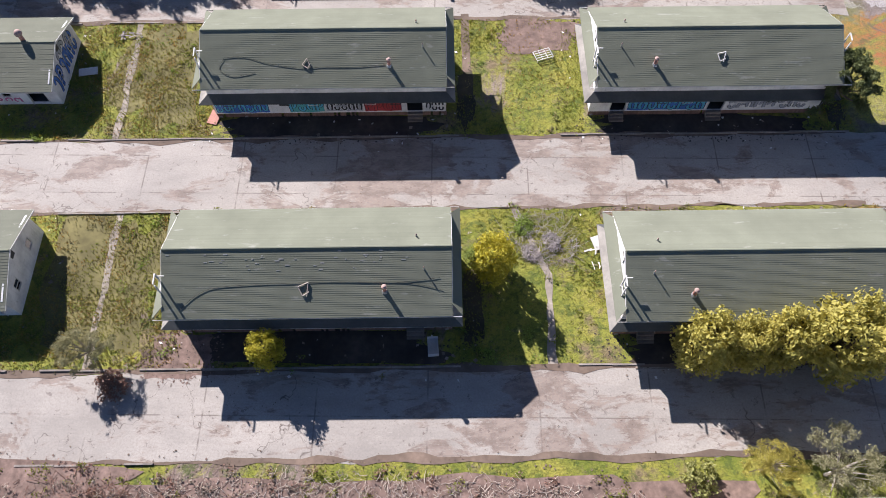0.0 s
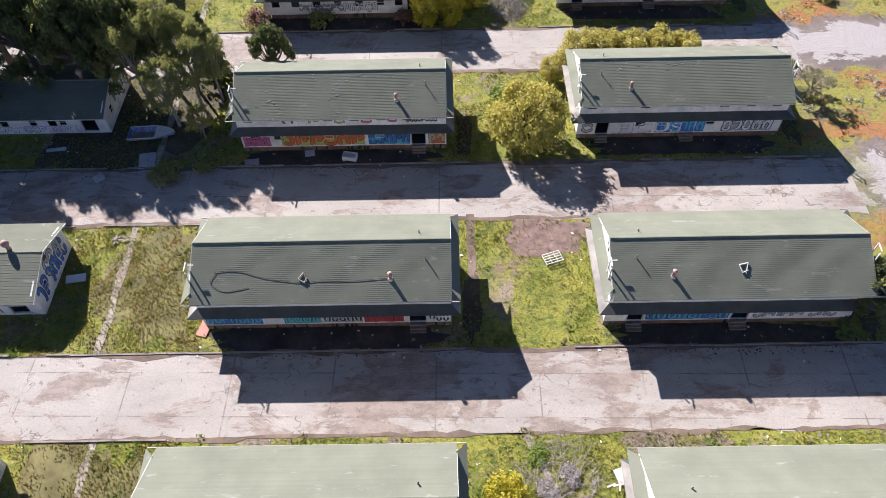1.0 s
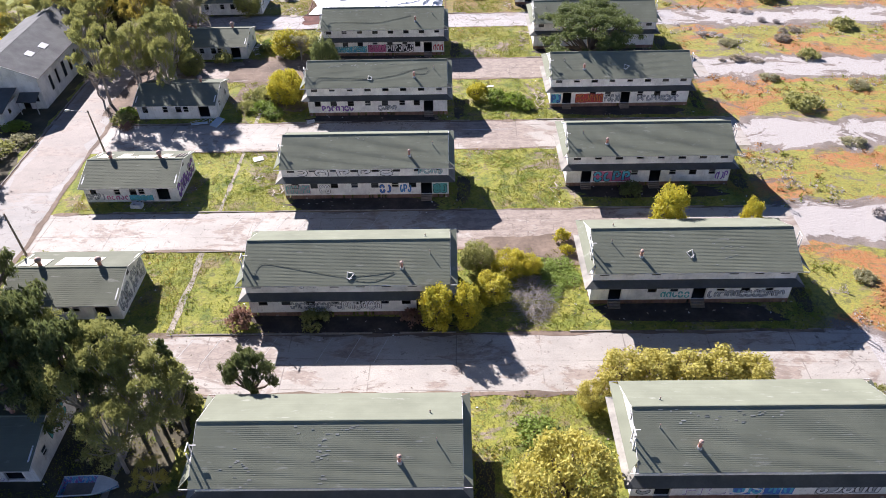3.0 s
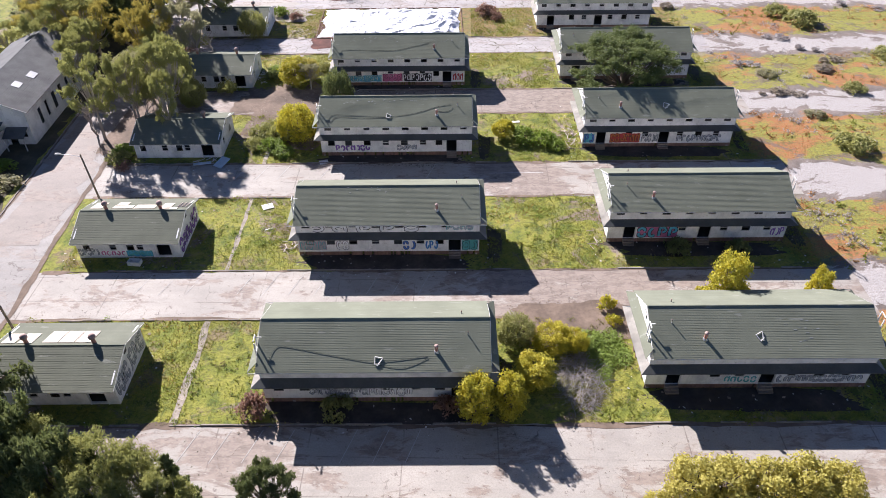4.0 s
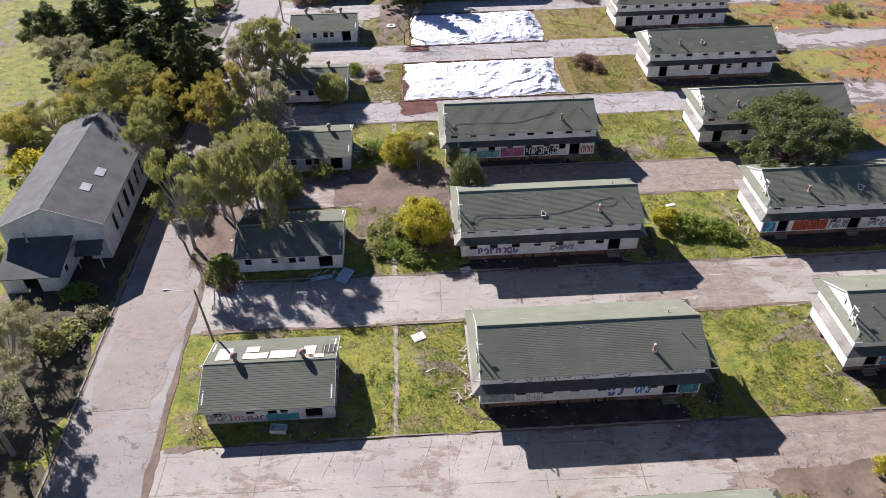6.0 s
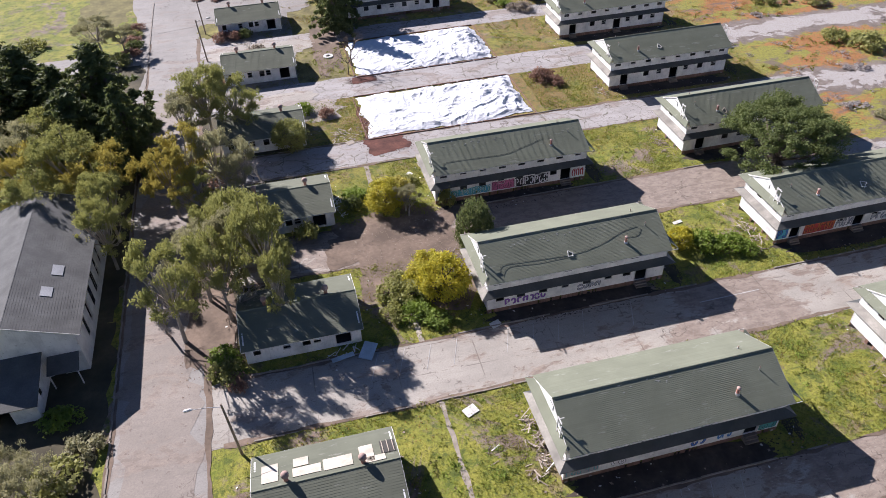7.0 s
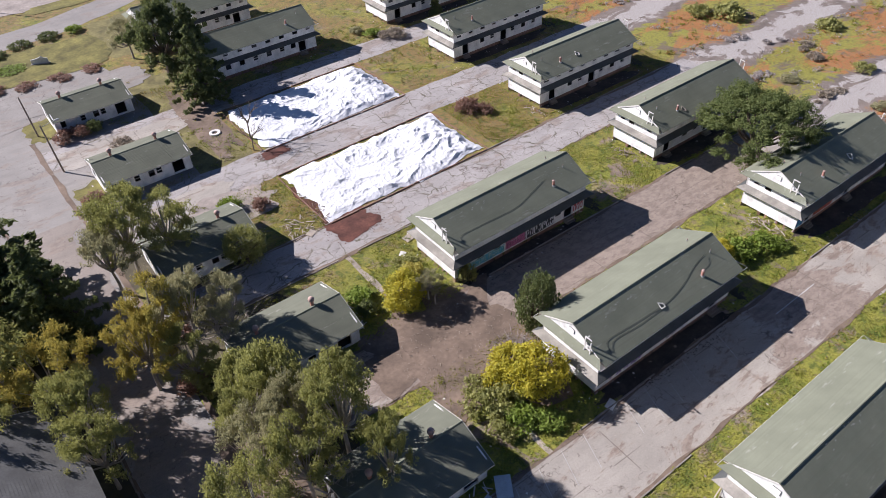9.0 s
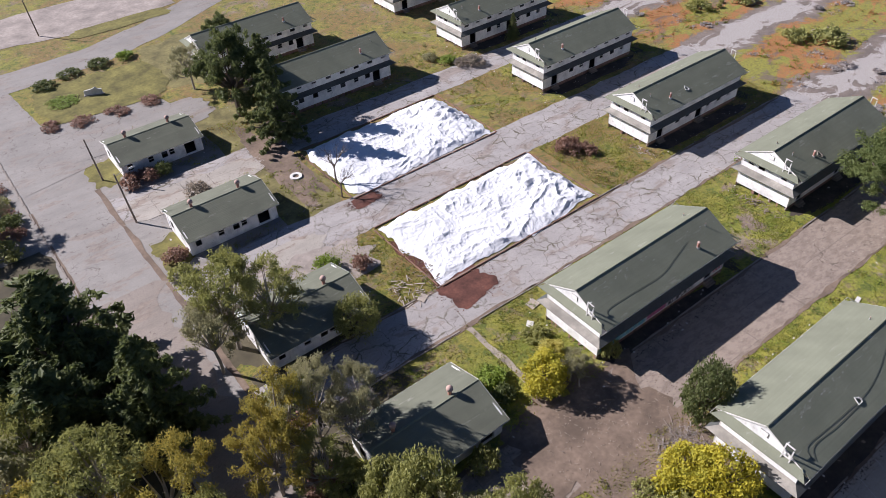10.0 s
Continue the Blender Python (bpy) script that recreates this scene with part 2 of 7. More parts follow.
WOOD_RED = plain("wood_red", (0.3, 0.17, 0.12), 0.9, var=0.4, fine=5, island=0.5)
WOOD_PALE = plain("wood_pale", (0.55, 0.47, 0.38), 0.9, var=0.35, fine=5, island=0.5)
# near-black so that openings look shaded inside; not a floor's own colour
INNER_SHADE = plain("interior_shade_dark", (0.06, 0.055, 0.05), 0.95)
DOOR_DARK = plain("door_dark", (0.07, 0.065, 0.06), 0.8)
COWL = plain("cowl_pink", (0.45, 0.31, 0.26), 0.8, fine=10)
CLAY = plain("clay_pipe", (0.5, 0.24, 0.18), 0.85, fine=12)
METAL = plain("metal_galvanised", (0.5, 0.5, 0.49), 0.5, 0.6)
CABLE = plain("cable_black", (0.02, 0.02, 0.02), 0.7)
CONCRETE = plain("concrete", (0.36, 0.32, 0.28), 0.95, var=0.35, big=0.8)
KERB = plain("kerb_concrete", (0.3, 0.26, 0.22), 0.95, var=0.45, big=0.7)
SOIL_SPOTS = [(-8, 38, 9, 0.1), (9, 41, 8, 0.1), (4, 15, 10, 0.1), (6, 108, 14, 0.16), (16, 107, 12, 0.12), (-2, 112, 9, 0.1), (0, 135, 12, 0.2), (2, 158, 20, 0.3), (-16, 156, 16, 0.3), (16, 158, 14, 0.2), (-30, 88, 12, 0.1), (-52, 87, 14, 0.15), (14, 62, 10, 0.1), (-45, 62, 12, 0.08), (-38, 158, 20, 0.25)]
ROAD = road_material("road_concrete", (0.385, 0.35, 0.3), 0.035, 0.85, SOIL_SPOTS, joints=True)
ROAD_GREY = road_material("road_cracked", (0.37, 0.345, 0.325), 0.11, 0.55, (), True)
STREET_PALE = road_material("street_pale", (0.27, 0.25, 0.225), 0.03, 0.35)
STREET = road_material("street_asphalt", (0.285, 0.265, 0.24), 0.04, 0.5)
GROUND = ground_material()
MULCH = plain("mulch", (0.24, 0.165, 0.13), 0.98, var=0.5, big=0.9, fine=3)
SOIL = plain("bare_soil", (0.205, 0.15, 0.11), 0.98, var=0.45, big=0.3, fine=2)
DUST = plain("dusty_ground", (0.36, 0.31, 0.27), 0.97, var=0.4, big=0.25, fine=1.6)
WEEDY = plain("weedy_soil", (0.2, 0.175, 0.065), 0.98, var=0.5, big=0.35, fine=2)
BOARD_TAN = plain("board_tan", (0.6, 0.53, 0.43), 0.9, var=0.3, big=0.8)
LAWN = plain("lawn_rough", (0.19, 0.17, 0.045), 0.98, var=0.55, big=0.3, fine=1.8)
# brown soil with the south wall's shade put into its colour
SHADE_SOIL = plain("shade_dark_soil", (0.075, 0.058, 0.045), 0.98, var=0.5, big=0.4, fine=2)
# leafy brown soil, made darker to carry the shade it lies in
LEAFY_SHADE_SOIL = plain("leafy_shade_soil", (0.1, 0.085, 0.05), 0.98, var=0.55, big=0.25, fine=2)
BROWN_DUST = road_material("brown_dust", (0.265, 0.225, 0.19), 0.03, 0.5)
RED_LITTER = plain("red_litter", (0.13, 0.05, 0.035), 0.98, var=0.5, big=0.6, fine=3)
TARP = tarp_material()
BARK = plain("bark", (0.17, 0.13, 0.1), 0.95, var=0.4, fine=4)
BARK_PALE = plain("bark_pale", (0.42, 0.37, 0.31), 0.9, var=0.4, fine=4)
DEADWOOD = plain("dead_wood", (0.42, 0.37, 0.34), 0.95, var=0.35, island=0.45)
GLASS_OLD = plain("glass_dirty", (0.05, 0.055, 0.06), 0.25, var=0.4, fine=4)
LEAF = {
    "yellow": leaf_material("leaves_yellow", (0.64, 0.53, 0.035), (0.34, 0.35, 0.05)),
    "gold": leaf_material("leaves_gold", (0.52, 0.42, 0.09), (0.3, 0.27, 0.07)),
    "ochre": leaf_material("leaves_ochre", (0.58, 0.5, 0.11), (0.4, 0.37, 0.09)),
    "olive": leaf_material("leaves_olive", (0.4, 0.39, 0.12), (0.23, 0.245, 0.085)),
    "grey": leaf_material("leaves_grey_green", (0.44, 0.41, 0.23), (0.27, 0.265, 0.14)),
    "dark": leaf_material("needles_dark", (0.1, 0.13, 0.045), (0.2, 0.22, 0.075)),
    "cypress": leaf_material("needles_cypress", (0.11, 0.15, 0.04), (0.2, 0.23, 0.07)),
    "green": leaf_material("leaves_green", (0.27, 0.36, 0.045), (0.16, 0.22, 0.04)),
    "rust": leaf_material("leaves_rust", (0.36, 0.2, 0.14), (0.23, 0.15, 0.11)),
    "straw": leaf_material("leaves_straw", (0.42, 0.36, 0.28), (0.28, 0.235, 0.18)),
    "sage": leaf_material("leaves_sage", (0.52, 0.47, 0.44), (0.35, 0.31, 0.285)),
    "weed": leaf_material("weed_leaves", (0.16, 0.2, 0.022), (0.29, 0.29, 0.035)),
    "dry": leaf_material("weed_dry", (0.32, 0.27, 0.1), (0.22, 0.195, 0.07)),
    "amber": leaf_material("weed_amber", (0.4, 0.27, 0.05), (0.3, 0.17, 0.06)),
    "lawn": leaf_material("grass_blades", (0.21, 0.24, 0.03), (0.34, 0.3, 0.06)),
    "ice": leaf_material("ice_plant", (0.45, 0.17, 0.06), (0.32, 0.24, 0.07)),
}

# ---- mesh helpers ----


class Shape:
    """Collects faces and makes one mesh object of them."""

    def __init__(self):
        self.v, self.f = [], []

    def face(self, *pts):
        k = len(self.v)
        self.v += [tuple(p) for p in pts]
        self.f.append(tuple(range(k, k + len(pts))))

    def solid(self, lower, upper):
        """A closed prism between two loops of the same length."""
        k, n = len(self.v), len(lower)
        self.v += [tuple(p) for p in (*lower, *upper)]
        self.f.append(tuple(reversed(range(k, k + n))))
        self.f.append(tuple(range(k + n, k + 2 * n)))
        for i in range(n):
            j = (i + 1) % n
            self.f.append((k + i, k + j, k + n + j, k + n + i))

    def box(self, x0, x1, y0, y1, z0, z1):
        a = [(x0, y0), (x1, y0), (x1, y1), (x0, y1)]
        self.solid([(x, y, z0) for x, y in a], [(x, y, z1) for x, y in a])

    def beam(self, a, b, w, h=None, up=(0, 0, 1)):
        """A board from a to b, w wide and h thick."""
        a, b, h = Vector(a), Vector(b), h or w
        d = (b - a).normalized()
        s = d.cross(Vector(up))
        if s.length < 1e-3:
            s = d.cross(Vector((1, 0, 0)))
        s = s.normalized() * w / 2
        u = s.cross(d).normalized() * h / 2
        self.solid([a - s - u, a + s - u, a + s + u, a - s + u], [b - s - u, b + s - u, b + s + u, b - s + u])

    def tube(self, pts, radii, sides=6):
        pts = [Vector(p) for p in pts]
        k = len(self.v)
        for i, p in enumerate(pts):
            d = (pts[min(i + 1, len(pts) - 1)] - pts[max(i - 1, 0)]).normalized()
            s = d.cross(Vector((0.31, 0.17, 0.93)) if abs(d.z) < 0.9 else Vector((1, 0, 0))).normalized()
            u = s.cross(d)
            for j in range(sides):
                a = 2 * math.pi * j / sides
                self.v.append(tuple(p + radii[i] * (math.cos(a) * s + math.sin(a) * u)))
        for i in range(len(pts) - 1):
            for j in range(sides):
                j2 = (j + 1) % sides
                self.f.append((k + i * sides + j, k + i * sides + j2, k + (i + 1) * sides + j2, k + (i + 1) * sides + j))
        self.f.append(tuple(k + j for j in reversed(range(sides))))
        self.f.append(tuple(k + (len(pts) - 1) * sides + j for j in range(sides)))

    def mesh(self, name, material, smooth=False):
        m = bpy.data.meshes.new(name)
        m.from_pydata(self.v, [], self.f)
        m.materials.append(material)
        if smooth:
            m.shade_smooth()
        m.update()
        return m


def part(name, shape, material, parent=None, label="", smooth=False):
    """One mesh object, under a thing or under a part of it."""
    ob = new(name, shape.mesh(name, material, smooth))
    if parent is not None:
        ob.parent = parent
    return tagged(ob, label)


def bare(name, parent=None):
    ob = new(name)
    ob.parent = parent
    return ob


def settle(ob, m):
    ob.matrix_basis = m
    return ob

# ---- the ground, roads and kerbs ----
A_AT = [(-14.1, 21.7), (-14.7, 44.4), (-15.3, 67.67), (-16.75, 92.5), (-17.3, 115.8), (-17.9, 139.5), (-18.9, 162.7), (-22.2, 233.6), (-26.4, 255.3)]
B_AT = [(22.3, 21.8), (22.1, 44.9), (22.1, 69.6), (22.0, 94.75), (21.9, 118.9), (21.8, 142.3), (20.8, 165.4), (18.6, 188.4), (18.0, 211.8), (17.6, 234.6), (17.0, 257.5), (16.5, 281.0), (24.5, -1.4)]
SLOPE = 0.02  # the rows of buildings rise northward to the east
ROADS = [(12.0, 19.5), (34.8, 42.9), (58.3, 66.4), (82.1, 90.7), (105.6, 114.0), (129.8, 138.5), (153.6, 162.2), (177.2, 184.6), (200.0, 208.2), (224.5, 231.0)]


def street_x(y):
    return -66.0 - 0.035 * (y - 120)


def wobble(x, y, size):
    return noise.noise(Vector((x * size, y * size, 3.7)))


def ground_sheet():
    s = Shape()
    xs = [-2500, -600, -200] + list(range(-120, 160, 10)) + [300, 800, 2500]
    ys = [-2500, -500, -120] + list(range(-60, 360, 10)) + [600, 1200, 2500]
    for y in ys:
        for x in xs:
            s.v.append((x, y, 0.0))
    n = len(xs)
    for j in range(len(ys) - 1):
        for i in range(n - 1):
            s.f.append((j * n + i, j * n + i + 1, j * n + n + i + 1, j * n + n + i))
    tagged(part("ground", s, GROUND), "rough ground of weeds, soil and orange ice plant", "ground", kind="structure")


def strip(name, line, half, material, z, ragged, label, category):
    """A sheet along a line of points with uneven edges."""
    s, pts = Shape(), []
    for (x0, y0), (x1, y1) in zip(line, line[1:]):
        k = max(2, int(math.dist((x0, y0), (x1, y1)) / 1.2))
        pts += [(x0 + (x1 - x0) * i / k, y0 + (y1 - y0) * i / k) for i in range(k)]
    pts.append(line[-1])
    for i, (x, y) in enumerate(pts):
        a, b = pts[max(i - 1, 0)], pts[min(i + 1, len(pts) - 1)]
        d = Vector((b[0] - a[0], b[1] - a[1])).normalized()
        for side in (-1, 0, 1):
            w = half * side
            if side:
                w += side * ragged * (wobble(x, y + 40 * side, 0.25) + 0.7 * wobble(x, y - 90 * side, 0.9))
            s.v.append((x - d.y * w, y + d.x * w, z))
    for i in range(len(pts) - 1):
        for j in (0, 1):
            s.f.append((3 * i + j, 3 * i + 3 + j, 3 * i + 4 + j, 3 * i + 1 + j))
    return tagged(part(name, s, material), label, category, kind="structure")


def blob(name, x, y, rx, ry, material, z, label, seed=0, rough=0.35, litter=260):
    s = Shape()
    n = 56
    for i in range(n):
        a = 2 * math.pi * i / n
        c, d = math.cos(a), math.sin(a)
        k = 1 + rough * (noise.noise(Vector((c * 1.3, d * 1.3, seed))) + 0.6 * noise.noise(Vector((c * 4, d * 4, seed + 9))))
        q = max(abs(c), abs(d)) ** 0.6
        s.v.append((x + rx * c * k / q, y + ry * d * k / q, z))
    s.v.append((x, y, z))
    s.f = [(n, i, (i + 1) % n) for i in range(n)]
    ob = tagged(part(name, s, material), label, "ground", kind="structure")
    if litter:
        rng, t = random.Random(seed + 500), Shape()
        for _ in range(litter):
            a, q = rng.uniform(0, 6.28), rng.gauss(0.98, 0.17)
            c, d = math.cos(a), math.sin(a)
            k = q / max(abs(c), abs(d)) ** 0.6
            px, py, w, b = x + rx * c * k, y + ry * d * k, rng.uniform(0.04, 0.15), rng.uniform(0, 6.28)
            u, v = w * math.cos(b), w * math.sin(b)
            zz = z + rng.uniform(0.004, 0.012)
            t.face((px - u, py - v, zz), (px + v * 0.6, py - u * 0.6, zz + rng.uniform(0, 0.02)), (px + u, py + v, zz), (px - v * 0.6, py + u * 0.6, zz + rng.uniform(0, 0.02)))
        tagged(part("litter", t, material), "loose litter round a bare patch", "litter", kind="stuff")
    return ob


def kerb(x0, x1, y, seed):
    """A run of low kerb stones, broken here and there."""
    rng = random.Random(seed)
    s = Shape()
    x = x0
    while x < x1:
        w = rng.uniform(2.2, 3.4)
        if rng.random() > 0.18:
            yy, z = y + SLOPE * x + rng.uniform(-0.04, 0.04), 0.13 + rng.uniform(-0.04, 0.03)
            s.solid([(x, yy - 0.09, -0.02), (x + w - 0.04, yy - 0.09 + SLOPE * w, -0.02), (x + w - 0.04, yy + 0.09 + SLOPE * w, -0.02), (x, yy + 0.09, -0.02)],
                    [(x, yy - 0.07, z), (x + w - 0.04, yy - 0.07 + SLOPE * w, z), (x + w - 0.04, yy + 0.07 + SLOPE * w, z), (x, yy + 0.09, z)])
        x += w
    if s.f:
        tagged(part("kerb", s, KERB), "broken low concrete kerb along the road", "kerb", kind="structure")


ground_sheet()
for i, (s0, n0) in enumerate(ROADS):
    mid, half = (s0 + n0) / 2, (n0 - s0) / 2
    west = -118 if i == 0 else street_x(mid) + 4.0
    strip("road", [(west, mid + SLOPE * west), (40, mid + SLOPE * 40)], half, ROAD_GREY if i in (7, 8, 9) else ROAD, 0.012 + 0.001 * i, 0.35,
          "pale worn concrete road with cracks and soil", "road")
    if i < 8:
        kerb(-26 if i == 6 else -57, -4, n0 + 0.1, i)
        kerb(8, 36, n0 + 0.1, i + 50)
        if i != 6:
            kerb(-57, -28, s0 - 0.1, i + 90)
strip("street", [(street_x(y), y) for y in range(-40, 246, 12)], 4.8, STREET, 0.03, 0.3, "worn grey asphalt street with dusty edges", "road")
for y in range(66, 240, 24):
    s = Shape()
    for k in range(8):
        y0 = y + 3 * k
        s.box(street_x(y0) - 5.05, street_x(y0) - 4.87, y0, y0 + 2.96, -0.02, 0.13)
    tagged(part("kerb", s, KERB), "low concrete kerb along the street", "kerb", kind="structure")
strip("street", [(-170, 300), (-110, 290), (-70, 281), (-52, 282), (-38, 287), (-5, 305)], 4.6, STREET_PALE, 0.034, 0.3, "pale asphalt street joining at a corner", "road")
strip("street", [(street_x(240), 240), (-73.5, 256), (-75, 272), (-78, 290), (-84, 330)], 6.6, STREET_PALE, 0.038, 0.4, "wide pale asphalt street", "road")

# faint parking lines along the north kerbs
LINE_PAINT = plain("line_paint", (0.5, 0.48, 0.45), 0.8, var=0.35, big=1.5, fine=3)
for i, x0, x1 in ((4, -46, -8), (5, -46, -6), (3, -40, -8)):
    n0 = ROADS[i][1]
    for k in range(int((x1 - x0) / 3.1)):
        if (k * 7 + i) % 5 == 0:
            continue
        x = x0 + 3.1 * k
        strip("road_marking", [(x, n0 - 0.5 + SLOPE * x), (x - 1.3, n0 - 4.3 + SLOPE * x)], 0.03, LINE_PAINT, 0.042, 0.02, "faint white parking line on the road", "road marking")
strip("road_marking", [(-4, ROADS[5][1] - 3.0), (4, ROADS[5][1] - 2.8)], 0.06, LINE_PAINT, 0.042, 0.02, "faint white line on the road", "road marking")

# weeds and soil in the seam between the street and the side roads
strip("seam", [(street_x(y) + 4.9, y) for y in range(96, 236, 6)], 0.32, SOIL, 0.046, 0.3, "seam of soil and weeds along the street", "verge")
strip("seam", [(street_x(y) - 4.75, y) for y in range(66, 240, 6)], 0.25, SOIL, 0.047, 0.25, "seam of soil and weeds along the kerb", "verge")
for i, (s0, n0) in enumerate(ROADS[:8]):
    for edge_y, k in ((s0 + 0.05, 0), (n0 - 0.05, 1)):
        strip("seam", [(x, edge_y + SLOPE * x) for x in range(-60, 42, 6)], 0.22, SOIL, 0.031 + 0.001 * i, 0.42, "drift of soil along the road edge", "verge")

TRODDEN = plain("trodden_path", (0.36, 0.31, 0.25), 0.97, var=0.4, big=0.7, fine=2.5)
# worn foot paths of concrete
for i in range(1, 8):
    n0, s1 = ROADS[i - 1][1], ROADS[i][0]
    u = -35.2 + 0.0 - 0.021 * (n0 - 20) + (2.0 if i == 1 else 0)
    strip("path", [(u, n0 + SLOPE * u), (u - 0.3, s1 + SLOPE * u)], 0.34, TRODDEN, 0.028, 0.3, "narrow cracked concrete footpath through weeds", "path")
strip("path", [(5.9, 19.6), (6.0, 28.0), (3.0, 35.0)], 0.38, TRODDEN, 0.026, 0.3, "narrow cracked concrete footpath through weeds", "path")
strip("path", [(-1.2, 51), (-1.3, 59)], 0.42, SOIL, 0.026, 0.12, "narrow trodden earth path", "path")

# bare and littered patches
blob("mulch_bed", -25.6, 20.3, 3.0, 2.0, MULCH, 0.02, "bed of pinkish bark litter", 1)
blob("mulch_bed", 6.4, 55.9, 4.0, 2.4, MULCH, 0.02, "bed of brown bark litter beside the lawn", 2)
blob("bare_yard", -35.4, 154.6, 8.6, 8.8, SOIL, 0.045, "bare brown earth yard", 3, 0.7, 900)
blob("bare_yard", -41.5, 157.5, 5.0, 5.5, SOIL, 0.0465, "bare brown earth yard", 33, 0.6, 500)
blob("bare_yard", 5.0, 105.0, 7.6, 3.2, SOIL, 0.045, "bare brown earth verge with litter", 4)
blob("bare_yard", -61.5, 150.0, 3.0, 11.0, SOIL, 0.05, "dusty brown street verge", 5)
blob("red_litter", -34.0, 182.5, 3.6, 3.2, RED_LITTER, 0.05, "patch of dark red plant litter", 6)
blob("red_litter", -35.5, 190.5, 1.8, 5.0, RED_LITTER, 0.05, "patch of dark red plant litter", 7)
blob("red_litter", -34.5, 205.5, 2.4, 1.2, RED_LITTER, 0.05, "patch of dark red plant litter", 8)
blob("bare_yard", -40, 222, 2.6, 13, SOIL, 0.048, "trodden brown earth track", 9)
blob("bare_yard", -45, 8.5, 20, 3.2, MULCH, 0.045, "strip of woody litter beside the road", 10)
blob("bare_yard", -4, 7.0, 24, 4.2, MULCH, 0.042, "strip of woody litter beside the road", 11)
blob("bare_yard", -53, 224.5, 10, 3.6, ROAD, 0.05, "paved yard behind the huts", 12)
blob("bare_yard", -52, 200.5, 9, 3.4, ROAD, 0.05, "paved yard behind the huts", 13)
blob("weedy_yard", -46, 214.0, 9, 8.5, WEEDY, 0.0035, "weedy brown ground round the huts", 80, 0.3, 0)
blob("weedy_yard", -44, 238.0, 15, 8.0, WEEDY, 0.0045, "weedy brown ground round the huts", 81, 0.3, 0)
blob("weedy_yard", -32, 268.0, 14, 12.0, WEEDY, 0.0055, "weedy brown ground beside the street", 82, 0.3, 0)
blob("bare_yard", -61, 226.0, 15.5, 33, STREET_PALE, 0.0075, "wide pale dusty paving round the huts", 83, 0.12, 0)
blob("weedy_yard", -62.0, 237.5, 3.2, 4.0, LAWN, 0.0085, "patch of rough grass at the hut gable", 84, 0.4, 60)
blob("weedy_yard", -61.2, 212.5, 2.4, 3.4, LAWN, 0.0087, "patch of rough grass at the hut gable", 85, 0.4, 60)
blob("weedy_yard", -33.5, 27.0, 5.0, 7.0, WEEDY, 0.0065, "dry weedy ground beside the footpath", 86, 0.4, 0)
blob("weedy_yard", -32.5, 50.5, 4.6, 6.0, WEEDY, 0.0067, "dry weedy ground beside the footpath", 87, 0.4, 0)
blob("bare_yard", -92, 227.3, 19, 3.6, STREET_PALE, 0.052, "pale dusty side road beside the field", 91, 0.12, 0)
blob("weedy_yard", -86, 258.0, 6, 11.0, WEEDY, 0.0072, "worn weedy ground in the field", 92, 0.5, 120)
blob("bare_yard", -54, 248.0, 13, 5.2, STREET_PALE, 0.052, "pale dusty paved yard", 14, 0.15)
blob("bare_yard", -50, 306.0, 24, 9, DUST, 0.055, "pale dusty ground beyond the street", 15, 0.2)
blob("lawn_island", -55, 265.6, 11.4, 8.6, LAWN, 0.075, "rough grass island between the streets", 16, 0.12)
blob("lawn_strip", -42, 295.0, 11, 2.6, LAWN, 0.078, "rough grass strip along the street", 17, 0.2)
blob("bare_yard", -46, 196.5, 6.5, 4.2, DUST, 0.051, "dusty littered yard", 18, 0.4)
# leafy ground whose dark colour also stands for the trees' shade
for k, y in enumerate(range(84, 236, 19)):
    blob("bare_yard", street_x(y) - 11.5, y, 6.4, 10.5, LEAFY_SHADE_SOIL, 0.006 + 0.0006 * k, "leaf-strewn ground west of the street, tree shade in its colour", 20 + k, 0.3, 0)
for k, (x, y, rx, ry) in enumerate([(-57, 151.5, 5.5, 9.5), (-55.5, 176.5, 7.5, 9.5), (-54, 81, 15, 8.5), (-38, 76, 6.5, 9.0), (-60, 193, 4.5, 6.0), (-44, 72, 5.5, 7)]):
    blob("bare_yard", x, y, rx, ry, LEAFY_SHADE_SOIL, 0.0092 + 0.0004 * k, "leaf-strewn ground under the trees, their shade in its colour", 100 + k, 0.35, 120)
strip("street_dust", [(street_x(y), y) for y in range(118, 214, 6)], 3.6, BROWN_DUST, 0.048, 1.9, "drift of brown dust over the street", "road")
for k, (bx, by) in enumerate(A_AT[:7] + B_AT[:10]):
    # bare soil strip on the shade side, darkened to deepen that shade
    blob("bare_strip", bx, by - 0.55, 10.2, 1.5, SHADE_SOIL, 0.008 + 0.0005 * k, "bare soil along the wall, coloured darker for its shade", 40 + k, 0.3, 420)
    # weedy soil on the shade side of the gable, same darkened colour
    blob("bare_strip", bx + 13.4, by + 3.2, 0.9, 3.4, LEAFY_SHADE_SOIL, 0.017 + 0.0003 * k, "weedy soil beside the gable, in a shade-darkened colour", 60 + k, 0.4, 120)

# ---- buildings ----


